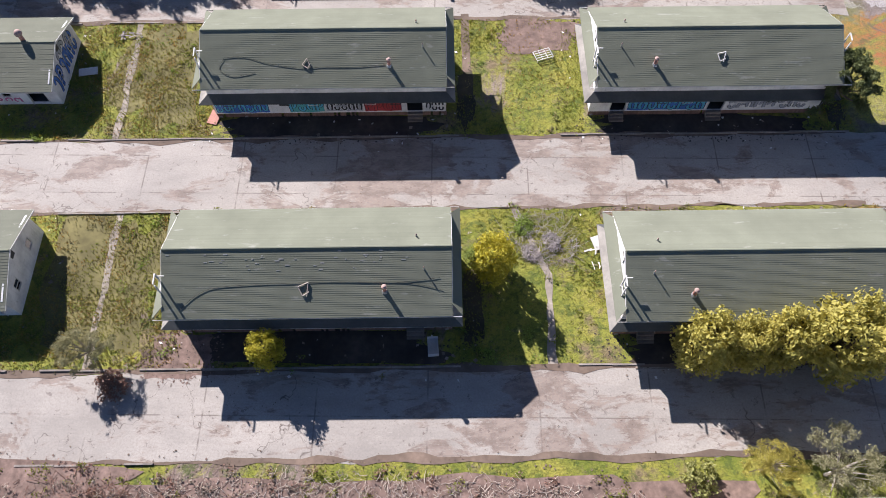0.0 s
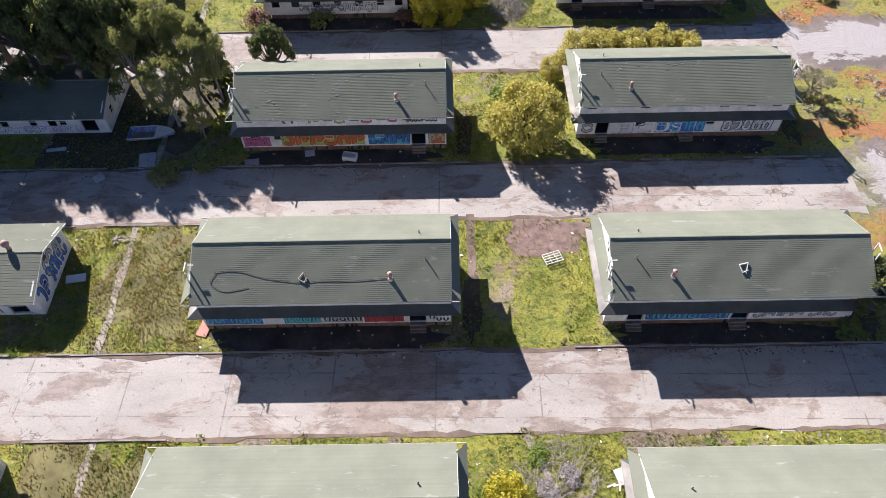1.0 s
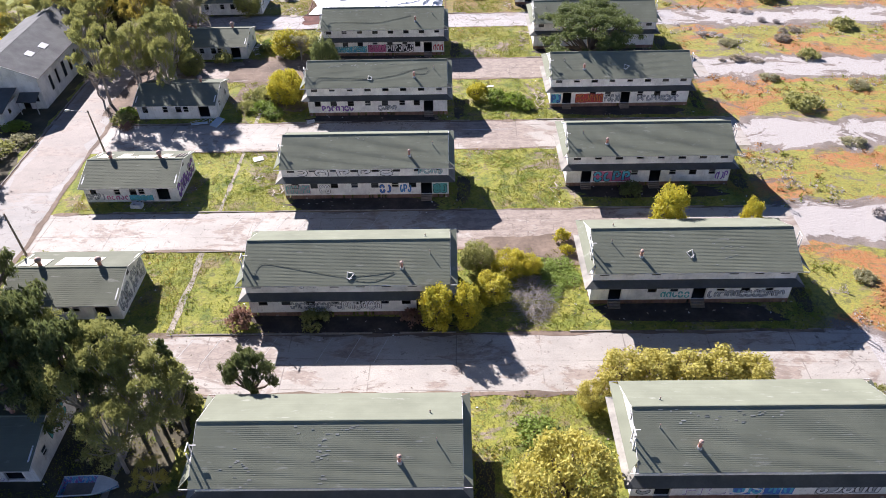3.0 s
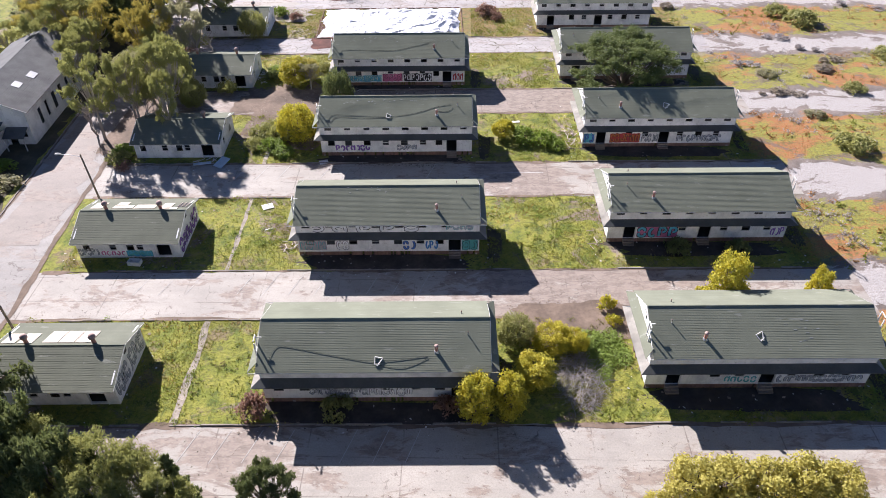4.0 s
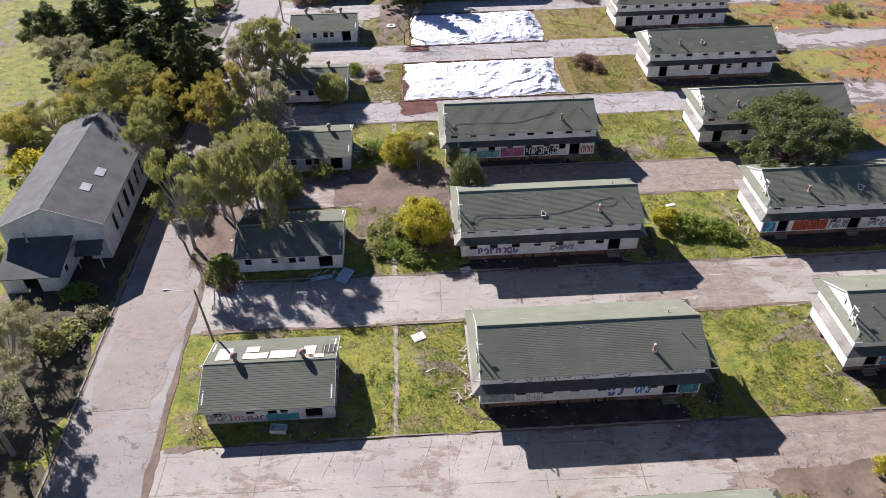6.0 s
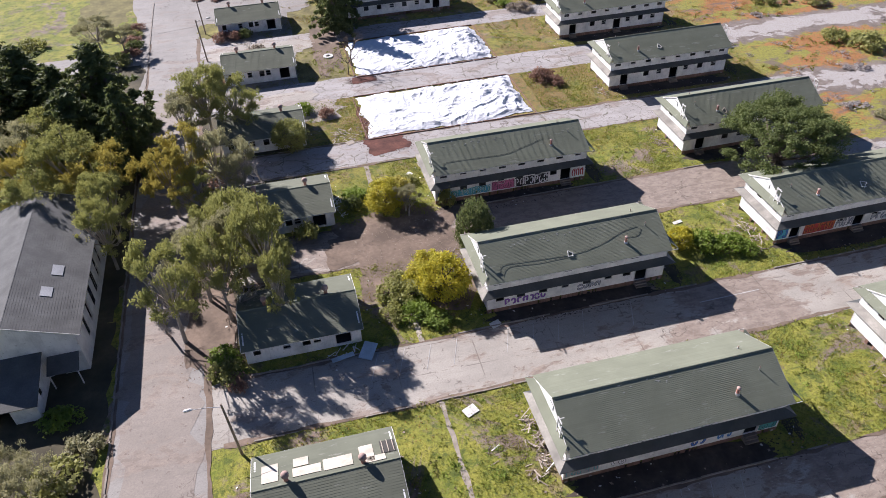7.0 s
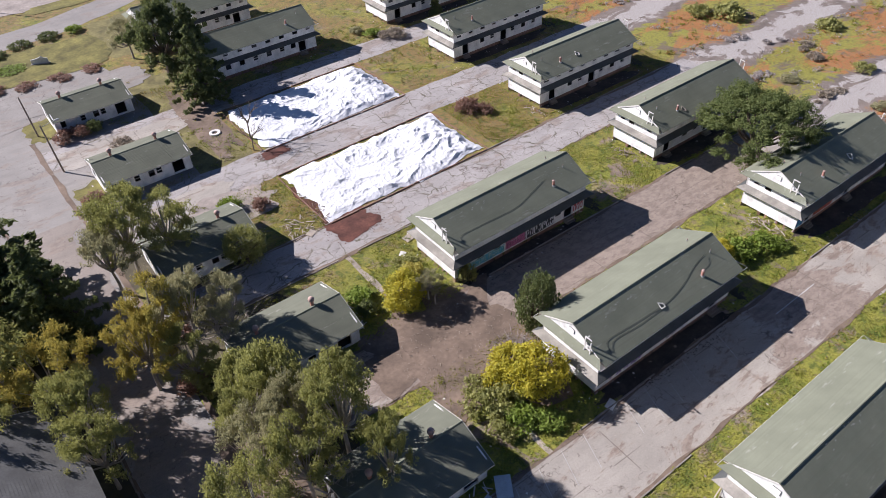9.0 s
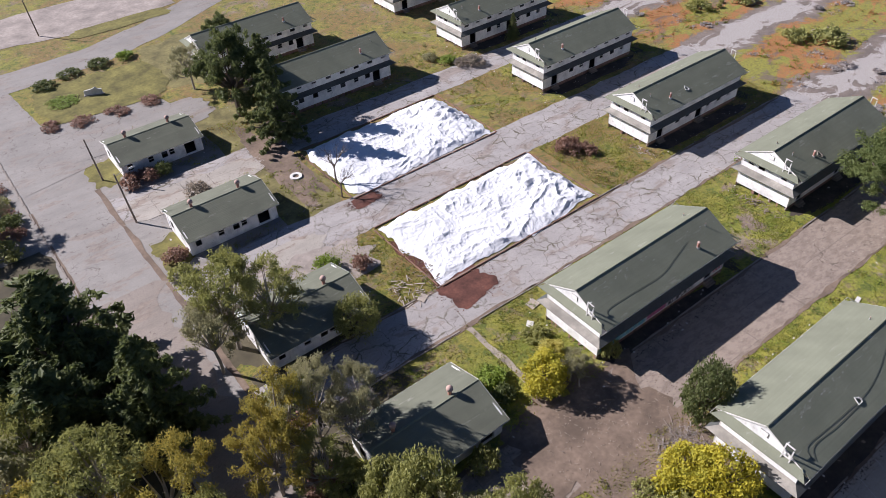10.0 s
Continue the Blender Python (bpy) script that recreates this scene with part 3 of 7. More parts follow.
def wall_with_openings(s, x0, x1, y0, y1, z0, z1, openings, along="x"):
    """One connected wall that leaves the openings (a0, a1, z0, z1) free."""
    xs = sorted({x0, x1, *(v for o in openings for v in o[:2])})
    zs = sorted({z0, z1, *(v for o in openings for v in o[2:])})
    xs, zs = [v for v in xs if x0 <= v <= x1], [v for v in zs if z0 <= v <= z1]
    nx, nz, k = len(xs), len(zs), len(s.v)
    for y in (y0, y1):
        for z in zs:
            for x in xs:
                s.v.append((x, y, z) if along == "x" else (y, x, z))

    def full(i, j):
        if not (0 <= i < nx - 1 and 0 <= j < nz - 1):
            return False
        cx, cz = (xs[i] + xs[i + 1]) / 2, (zs[j] + zs[j + 1]) / 2
        return not any(o[0] < cx < o[1] and o[2] < cz < o[3] for o in openings)

    def at(i, j, side):
        return k + side * nx * nz + j * nx + i

    for j in range(nz - 1):
        for i in range(nx - 1):
            if not full(i, j):
                continue
            c = [(i, j), (i + 1, j), (i + 1, j + 1), (i, j + 1)]
            s.f.append(tuple(at(*p, 0) for p in c))
            s.f.append(tuple(at(*p, 1) for p in reversed(c)))
            for p, q, (di, dj) in ((c[0], c[1], (0, -1)), (c[1], c[2], (1, 0)), (c[2], c[3], (0, 1)), (c[3], c[0], (-1, 0))):
                if not full(i + di, j + dj):
                    s.f.append((at(*q, 0), at(*p, 0), at(*p, 1), at(*q, 1)))


def window(parent, x, z0, z1, w, y, face, along, rng, name="window"):
    """A window in its opening: outer casing, mid rail, and a dirty pane where one is left."""
    s, t = Shape(), 0.06
    d0, d1 = (y - 0.03, y + 0.1)
    bars = [(-w / 2, -w / 2 + t, z0, z1), (w / 2 - t, w / 2, z0, z1), (-w / 2 + t, w / 2 - t, z0, z0 + t), (-w / 2 + t, w / 2 - t, z1 - t, z1)]
    if rng.random() < 0.7:
        bars.append((-w / 2 + t, w / 2 - t, (z0 + z1) / 2 - 0.025, (z0 + z1) / 2 + 0.025))
    for a, b, c, d in bars:
        if along == "x":
            s.box(x + a, x + b, min(d0 * face, d1 * face), max(d0 * face, d1 * face), c, d)
        else:
            s.box(min(d0 * face, d1 * face), max(d0 * face, d1 * face), x + a, x + b, c, d)
    win = part(name, s, TRIM if rng.random() < 0.5 else DOOR_DARK, parent)
    if rng.random() < 0.55:
        p = Shape()
        z = (z0 + z1) / 2 if rng.random() < 0.5 else z0 + t
        yy = (y + 0.04) * face
        if along == "x":
            p.box(x - w / 2 + t, x + w / 2 - t, min(yy, yy + 0.01), max(yy, yy + 0.01), z, z1 - t)
        else:
            p.box(min(yy, yy + 0.01), max(yy, yy + 0.01), x - w / 2 + t, x + w / 2 - t, z, z1 - t)
        part("pane", p, GLASS_OLD, win)
    return win


def roof_slope(name, parent, x0, x1, eave_y, eave_z, ridge_z, rows, swap=False, material=None):
    """One slope: a board deck under overlapping shingle courses, each course an object on one shared mesh."""
    sgn = 1 if eave_y > 0 else -1
    rise, run = ridge_z - eave_z, abs(eave_y)
    turn = (lambda p: (p[1], -p[0], p[2])) if swap else (lambda p: p)
    deck = Shape()
    up = [(x0, sgn * run, eave_z - 0.03), (x1, sgn * run, eave_z - 0.03), (x1, 0, ridge_z - 0.06), (x0, 0, ridge_z - 0.06)]
    up = up if sgn < 0 else up[::-1]
    deck.solid([turn((x, y, z - 0.05)) for x, y, z in up], [turn(p) for p in up])
    top = part(name, deck, WOOD_OLD, parent)
    dy, dz = -sgn * run / rows, rise / rows
    s, n, rng = Shape(), 14, random.Random(rows)
    for end in (0, 1):
        for k in range(n + 1):
            x = x0 + (x1 - x0) * k / n
            if end == 0:
                w = rng.uniform(-0.006, 0.007)
                s.v += [turn((x, 0, -0.02)), turn((x, 0, 0.013 + w))]
            else:
                s.v += [turn((x, dy * 1.15, dz * 1.15 - 0.05)), turn((x, dy * 1.15, dz * 1.15 + 0.003))]
    m = 2 * (n + 1)
    for k in range(n):
        a, b = 2 * k, 2 * k + 2
        quads = [(a, b, b + 1, a + 1), (a + 1, b + 1, m + b + 1, m + a + 1), (m + a + 1, m + b + 1, m + b, m + a), (m + a, m + b, b, a)]
        s.f += quads if sgn < 0 else [q[::-1] for q in quads]
    s.f += [(0, 1, m + 1, m), (2 * n, m + 2 * n, m + 2 * n + 1, 2 * n + 1)]
    mesh = s.mesh("shingle_course", ROOF_GREY if swap else material or SHINGLE)
    for i in range(rows):
        ob = new("shingle_course", mesh)
        ob.parent = top
        ob.location = turn((0, sgn * run + dy * i, eave_z + dz * i))
    return top


def pent(s, x0, x1, y0, y1, depth, z_in, z_out, sides="SNWE", thick=0.07):
    """Narrow lean-to roofs round a wall, mitred at the corners."""
    o = [(x0 - depth, y0 - depth), (x1 + depth, y0 - depth), (x1 + depth, y1 + depth), (x0 - depth, y1 + depth)]
    i = [(x0, y0), (x1, y0), (x1, y1), (x0, y1)]
    for side, (a, b) in {"S": (0, 1), "E": (1, 2), "N": (2, 3), "W": (3, 0)}.items():
        if side in sides:
            up = [(*o[a], z_out), (*o[b], z_out), (*i[b], z_in), (*i[a], z_in)]
            s.solid([(x, y, z - thick) for x, y, z in up], up)


def repeat(name, s, material, parent, places, label=""):
    """Alike parts on one shared mesh."""
    mesh = s.mesh(name, material)
    for p in places:
        ob = new(name, mesh)
        ob.parent, ob.location = parent, p
        tagged(ob, label)


def vent_pipe(parent, x, y, z, material=None, h=0.75, r=0.17):
    s = Shape()
    s.tube([(x, y, z - 0.15), (x, y, z + h)], [r, r * 0.92], 10)
    pipe = part("vent_pipe", s, material or CLAY, parent)
    c = Shape()
    c.tube([(x, y, z + h), (x, y, z + h + 0.06), (x, y, z + h + 0.16)], [r * 1.25, r * 1.25, r * 0.5], 10)
    part("cap", c, COWL, pipe)
    f = Shape()
    f.tube([(x, y, z - 0.1), (x, y, z + 0.12)], [r * 1.7, r * 1.15], 10)
    part("flashing", f, METAL, pipe)


def flue(parent, x, y, z):
    """A round clay flue with a wide domed cowl."""
    s = Shape()
    s.tube([(x, y, z - 0.15), (x, y, z + 0.75)], [0.22, 0.2], 12)
    pipe = part("flue", s, CLAY, parent)
    c = Shape()
    c.tube([(x, y, z + 0.7), (x, y, z + 0.8), (x, y, z + 1.05), (x, y, z + 1.25), (x, y, z + 1.33)], [0.22, 0.36, 0.38, 0.26, 0.05], 12)
    part("cowl", c, COWL, pipe, smooth=True)


BL, BW, EAVE, RIDGE, OVER = 11.35, 4.05, 5.42, 7.87, 0.9


def roof_z(y):
    return EAVE + (RIDGE - EAVE) * (1 - abs(y) / (BW + OVER))


def barracks(kind, seed):
    """A two-storey barracks block: siding walls, shingled gable roof, lean-to roofs at both floors."""
    rng = random.Random(seed)
    top = bare("barracks")
    upper = [-10.1 + 2.88 * k for k in range(8)]
    if kind == "A":
        low_win, doors = [-9.8, -7.2, -4.4, -1.6, 1.2, 4.0, 6.4], [(8.3, 1.5)]
    else:
        low_win, doors = [-4.4, -1.9, 3.4, 6.2, 8.9], [(-8.6, 1.4), (1.0, 1.5)]
    ups = [(x - 0.5, x + 0.5, 4.35, 5.12) for x in upper]
    lows = [(x - 0.5, x + 0.5, 1.75, 2.7) for x in low_win] + [(x - w / 2, x + w / 2, 0.62, 2.6) for x, w in doors]
    for name, face in (("south_wall", -1), ("north_wall", 1)):
        s = Shape()
        y = sorted((face * BW, face * (BW - 0.15)))
        wall_with_openings(s, -BL, BL, y[0], y[1], 0.6, EAVE, ups + lows)
        part(name, s, SIDING, top)
        for x in upper:
            window(top, x, 4.35, 5.12, 1.0, -BW, 1 if face < 0 else -1, "x", rng)
        for x in low_win:
            window(top, x, 1.75, 2.7, 1.0, -BW, 1 if face < 0 else -1, "x", rng)
        for x, w in doors:
            d = Shape()
            yy = face * BW
            d.box(x - w / 2 - 0.09, x - w / 2, yy - 0.05, yy + 0.05, 0.62, 2.68)
            d.box(x + w / 2, x + w / 2 + 0.09, yy - 0.05, yy + 0.05, 0.62, 2.68)
            d.box(x - w / 2, x + w / 2, yy - 0.05, yy + 0.05, 2.6, 2.68)
            frame_ob = part("door_frame", d, TRIM, top)
            st = Shape()
            for k in range(3):
                y0, y1 = sorted((face * (BW + 0.02 + 0.28 * k), face * (BW + 0.3 + 0.28 * k)))
                st.box(x - w / 2, x + w / 2, y0, y1, 0.0, 0.6 - 0.2 * k)
            part("door_steps", st, WOOD_OLD, frame_ob)
    ends = [-2.5, 0.9, 2.6]
    for name, face in (("west_wall", -1), ("east_wall", 1)):
        s = Shape()
        x = sorted((face * BL, face * (BL - 0.15)))
        op = [(v - 0.45, v + 0.45, 4.3, 5.05) for v in ends]
        wall_with_openings(s, -BW + 0.15, BW - 0.15, x[0], x[1], 0.6, EAVE, op, "y")
        tri = [(-BW, EAVE), (BW, EAVE), (BW, EAVE + 0.3), (0, RIDGE - 0.1), (-BW, EAVE + 0.3)]
        s.solid([(x[0], a, b) for a, b in tri], [(x[1], a, b) for a, b in tri])
        part(name, s, SIDING_WHITE, top)
        for v in ends:
            window(top, v, 4.3, 5.05, 0.9, -BL, 1 if face < 0 else -1, "y", rng)
        v = Shape()
        xx = sorted((face * BL, face * (BL + 0.05)))
        v.box(*xx, -0.4, 0.4, 6.5, 7.1)
        vent = part("gable_vent", v, DOOR_DARK, top)
        sl = Shape()
        for k in range(5):
            z = 6.56 + 0.11 * k
            sl.solid([(face * (BL + 0.05), -0.38, z), (face * (BL + 0.05), 0.38, z), (face * (BL + 0.05), 0.38, z + 0.07), (face * (BL + 0.05), -0.38, z + 0.07)],
                     [(face * (BL + 0.1), -0.38, z - 0.04), (face * (BL + 0.1), 0.38, z - 0.04), (face * (BL + 0.1), 0.38, z + 0.0), (face * (BL + 0.1), -0.38, z + 0.0)])
        part("louvre", sl, TRIM, vent)
    # corner boards
    s = Shape()
    s.box(-0.03, 0.03, -0.03, 0.03, 0.6, EAVE + 0.1)
    repeat("corner_board", s, TRIM, top, [(x, y, 0) for x in (-BL, BL) for y in (-BW, BW)])
    # floors and a centre partition inside, near-black to paint in the indoor shade
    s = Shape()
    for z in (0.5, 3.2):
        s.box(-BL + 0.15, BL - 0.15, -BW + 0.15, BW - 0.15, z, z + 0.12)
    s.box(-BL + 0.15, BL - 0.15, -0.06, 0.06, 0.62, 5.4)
    part("inner_floor", s, INNER_SHADE, top)
    # boards that close the crawl space, some gone
    s = Shape()
    for face in (-1, 1):
        x = -BL
        while x < BL:
            if rng.random() > 0.1:
                y = face * (BW - 0.03)
                s.box(x, x + 0.18, y - 0.015, y + 0.015, 0.0, 0.62 + rng.uniform(-0.03, 0))
            x += 0.2
        y = -BW
        while y < BW:
            if rng.random() > (0.75 if face < 0 else 0.1):
                x = face * (BL - 0.03)
                s.box(x - 0.015, x + 0.015, y, y + 0.2, 0.0, 0.62 + rng.uniform(-0.03, 0))
            y += 0.22
    tagged(part("skirting", s, WOOD_RED, top, "reddish upright boards with gaps round the crawl space"), kind="stuff")
    s = Shape()
    s.solid([(-0.16, -0.16, 0), (0.16, -0.16, 0), (0.16, 0.16, 0), (-0.16, 0.16, 0)], [(-0.1, -0.1, 0.5), (0.1, -0.1, 0.5), (0.1, 0.1, 0.5), (-0.1, 0.1, 0.5)])
    repeat("pier", s, CONCRETE, top, [(x, y, 0) for x in (-11, -8.5, 11) for y in (-3.9, -1.3, 1.3, 3.9)])
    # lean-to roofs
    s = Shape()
    # long sides: a darker colour carries the shade of the main roof
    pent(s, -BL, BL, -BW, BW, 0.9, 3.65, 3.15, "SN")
    part("lower_canopy", s, CANOPY_SHADED, top)
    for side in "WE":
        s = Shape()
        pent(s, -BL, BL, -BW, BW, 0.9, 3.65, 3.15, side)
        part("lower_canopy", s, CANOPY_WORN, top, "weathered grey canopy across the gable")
    s = Shape()
    pent(s, -BL, BL, -BW, BW, 0.85, 5.95, EAVE, "WE")
    part("end_canopy", s, SHINGLE, top)
    # main roof
    for name, sgn in (("roof_south", -1), ("roof_north", 1)):
        roof_slope(name, top, -BL - 0.06, BL + 0.06, sgn * (BW + OVER), EAVE, RIDGE, 32)
    s = Shape()
    s.solid([(-BL, -0.16, RIDGE - 0.06), (BL, -0.16, RIDGE - 0.06), (BL, 0.16, RIDGE - 0.06), (-BL, 0.16, RIDGE - 0.06)],
            [(-BL, -0.05, RIDGE + 0.07), (BL, -0.05, RIDGE + 0.07), (BL, 0.05, RIDGE + 0.07), (-BL, 0.05, RIDGE + 0.07)])
    part("ridge_cap", s, SHINGLE, top)
    for sgn in (-1, 1):
        y = sgn * (BW + OVER)
        s = Shape()
        s.box(-BL - 0.8, BL + 0.8, min(y, y + sgn * 0.03), max(y, y + sgn * 0.03), EAVE - 0.13, EAVE - 0.03)
        part("fascia", s, TRIM, top)
        s = Shape()
        s.box(-BL, BL, min(sgn * BW, y), max(sgn * BW, y), EAVE - 0.14, EAVE - 0.1)
        part("soffit", s, TRIM, top)
        for face in (-1, 1):
            s = Shape()
            s.beam((face * (BL + 0.07), sgn * (BW + 0.3), roof_z(BW + 0.3) - 0.09), (face * (BL + 0.07), 0, RIDGE - 0.09), 0.05, 0.16)
            part("rake_board", s, TRIM, top)
    # pipes and fittings on the roof
    k = 1 if kind == "A" else -1
    vent_pipe(top, 6.1 * k, -3.1, roof_z(3.1))
    vent_pipe(top, 8.6 * k, 1.2, roof_z(1.2), METAL, 0.25, 0.06)
    vent_pipe(top, 9.2 * k, -1.6, roof_z(1.6), METAL, 0.35, 0.05)
    # white escape frame that rises past the gable edge
    s = Shape()
    for y in (-2.9, -2.1):
        s.beam((-BL - 0.25, y, 5.4), (-BL - 0.25, y, roof_z(y) + 0.95), 0.11)
    s.beam((-BL - 0.25, -2.95, roof_z(2.1) + 0.9), (-BL - 0.25, -2.05, roof_z(2.1) + 0.95), 0.1)
    s.beam((-BL - 0.25, -2.9, 6.2), (-BL - 0.25, -2.1, 6.2), 0.1)
    s.beam((-BL - 0.25, -2.1, roof_z(2.1) + 0.6), (-BL + 0.35, -2.1, roof_z(2.1) + 0.6), 0.08)
    part("escape_frame", s, TRIM, top, "white wooden escape frame at the gable")
    if kind == "B":
        s = Shape()
        for y in (-2.0, -1.2):
            s.beam((BL + 0.3, y, 5.4), (BL + 0.3, y, roof_z(y) + 0.8), 0.1)
        s.beam((BL + 0.3, -2.0, roof_z(1.2) + 0.7), (BL + 0.3, -1.2, roof_z(1.2) + 0.8), 0.09)
        part("escape_frame", s, TRIM, top, "white wooden escape frame at the gable")
    return top


TURN = 1.15


def row_of(kind, places, seed):
    first = None
    for x, y in places:
        m = pose(x, y + BW + OVER, 0, 0, 0, TURN)
        if first is None:
            first = settle(barracks(kind, seed), m)
            tagged(first, "abandoned cream two-storey wooden barracks with green shingle roof", "building", "barracks rows")
        else:
            copy_thing(first, m)


row_of("A", A_AT, 3)
row_of("B", B_AT, 8)


def hut(seed):
    """A single-storey hut with a gable roof and two round flues on the ridge."""
    rng = random.Random(seed)
    top = bare("hut")
    hx, hy, ev, rz = 6.5, 4.1, 2.75, 4.4
    rz_at = lambda y: ev + (rz - ev) * (1 - abs(y) / (hy + 0.75))
    wins = [(-5.2, 0.8), (-1.9, 0.9), (0.3, 0.9), (1.5, 0.9)]
    op = [(x - w / 2, x + w / 2, 1.2, 2.25) for x, w in wins] + [(3.6, 5.3, 0.3, 2.45)]
    for name, face in (("south_wall", -1), ("north_wall", 1)):
        s = Shape()
        y = sorted((face * hy, face * (hy - 0.15)))
        wall_with_openings(s, -hx, hx, y[0], y[1], 0.0, ev, op)
        part(name, s, SIDING_WHITE, top)
        for x, w in wins:
            window(top, x, 1.2, 2.25, w, -hy, 1 if face < 0 else -1, "x", rng)
        d = Shape()
        d.box(3.5, 3.6, face * hy - 0.06, face * hy + 0.06, 0.0, 2.55)
        d.box(5.3, 5.4, face * hy - 0.06, face * hy + 0.06, 0.0, 2.55)
        d.box(3.6, 5.3, face * hy - 0.06, face * hy + 0.06, 2.45, 2.55)
        part("door_frame", d, TRIM, top)
    for name, face in (("west_wall", -1), ("east_wall", 1)):
        s = Shape()
        x = sorted((face * hx, face * (hx - 0.15)))
        wall_with_openings(s, -hy + 0.15, hy - 0.15, x[0], x[1], 0, ev, [(-2.4, -1.5, 1.2, 2.25), (1.5, 2.4, 1.2, 2.25)], "y")
        tri = [(-hy, ev), (hy, ev), (hy, ev + 0.3), (0, rz - 0.06), (-hy, ev + 0.3)]
        s.solid([(x[0], a, b) for a, b in tri], [(x[1], a, b) for a, b in tri])
        part(name, s, SIDING_WHITE, top)
        for v in (-1.95, 1.95):
            window(top, v, 1.2, 2.25, 0.9, -hx, 1 if face < 0 else -1, "y", rng)
        v = Shape()
        v.box(*sorted((face * hx, face * (hx + 0.05))), -0.3, 0.3, 3.3, 3.85)
        part("gable_vent", v, DOOR_DARK, top)
    # floor and partition, their near-black colour imitates shade indoors
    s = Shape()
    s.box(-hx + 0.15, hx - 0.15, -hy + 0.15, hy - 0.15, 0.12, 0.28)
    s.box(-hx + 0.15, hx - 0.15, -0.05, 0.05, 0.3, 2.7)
    part("inner_floor", s, INNER_SHADE, top)
    for name, sgn in (("roof_south", -1), ("roof_north", 1)):
        roof_slope(name, top, -hx - 0.25, hx + 0.25, sgn * (hy + 0.75), ev, rz, 20, False, SHINGLE_HUT)
    s = Shape()
    s.solid([(-hx - 0.2, -0.15, rz - 0.05), (hx + 0.2, -0.15, rz - 0.05), (hx + 0.2, 0.15, rz - 0.05), (-hx - 0.2, 0.15, rz - 0.05)],
            [(-hx - 0.2, -0.05, rz + 0.06), (hx + 0.2, -0.05, rz + 0.06), (hx + 0.2, 0.05, rz + 0.06), (-hx - 0.2, 0.05, rz + 0.06)])
    part("ridge_cap", s, SHINGLE, top)
    for sgn in (-1, 1):
        y = sgn * (hy + 0.75)
        s = Shape()
        s.box(-hx - 0.25, hx + 0.25, min(y, y + sgn * 0.03), max(y, y + sgn * 0.03), ev - 0.12, ev - 0.02)
        part("fascia", s, TRIM, top)
        for face in (-1, 1):
            s = Shape()
            s.beam((face * (hx + 0.27), sgn * (hy + 0.7), rz_at(hy + 0.7) - 0.07), (face * (hx + 0.27), 0, rz - 0.07), 0.05, 0.14)
            part("rake_board", s, TRIM, top)
    for x in (-3.6, 3.4):
        flue(top, x, 0.5, rz - 0.25)
    return top


HUT_AT = [(-46.5, 23.0), (-48.4, 45.8), (-49.3, 70.6), (-49.4, 91.8), (-50.0, 115.1), (-50.9, 138.7), (-51.3, 161.6), (-53.3, 184.0), (-53.0, 209.1), (-54.3, 233.3)]
first_hut = None
for x, y in HUT_AT:
    m = pose(x, y + 4.85, 0, 0, 0, TURN)
    if first_hut is None:
        first_hut = tagged(settle(hut(21), m), "white single-storey wooden hut with dark green shingle roof", "building", "huts along the street")
    else:
        copy_thing(first_hut, m)


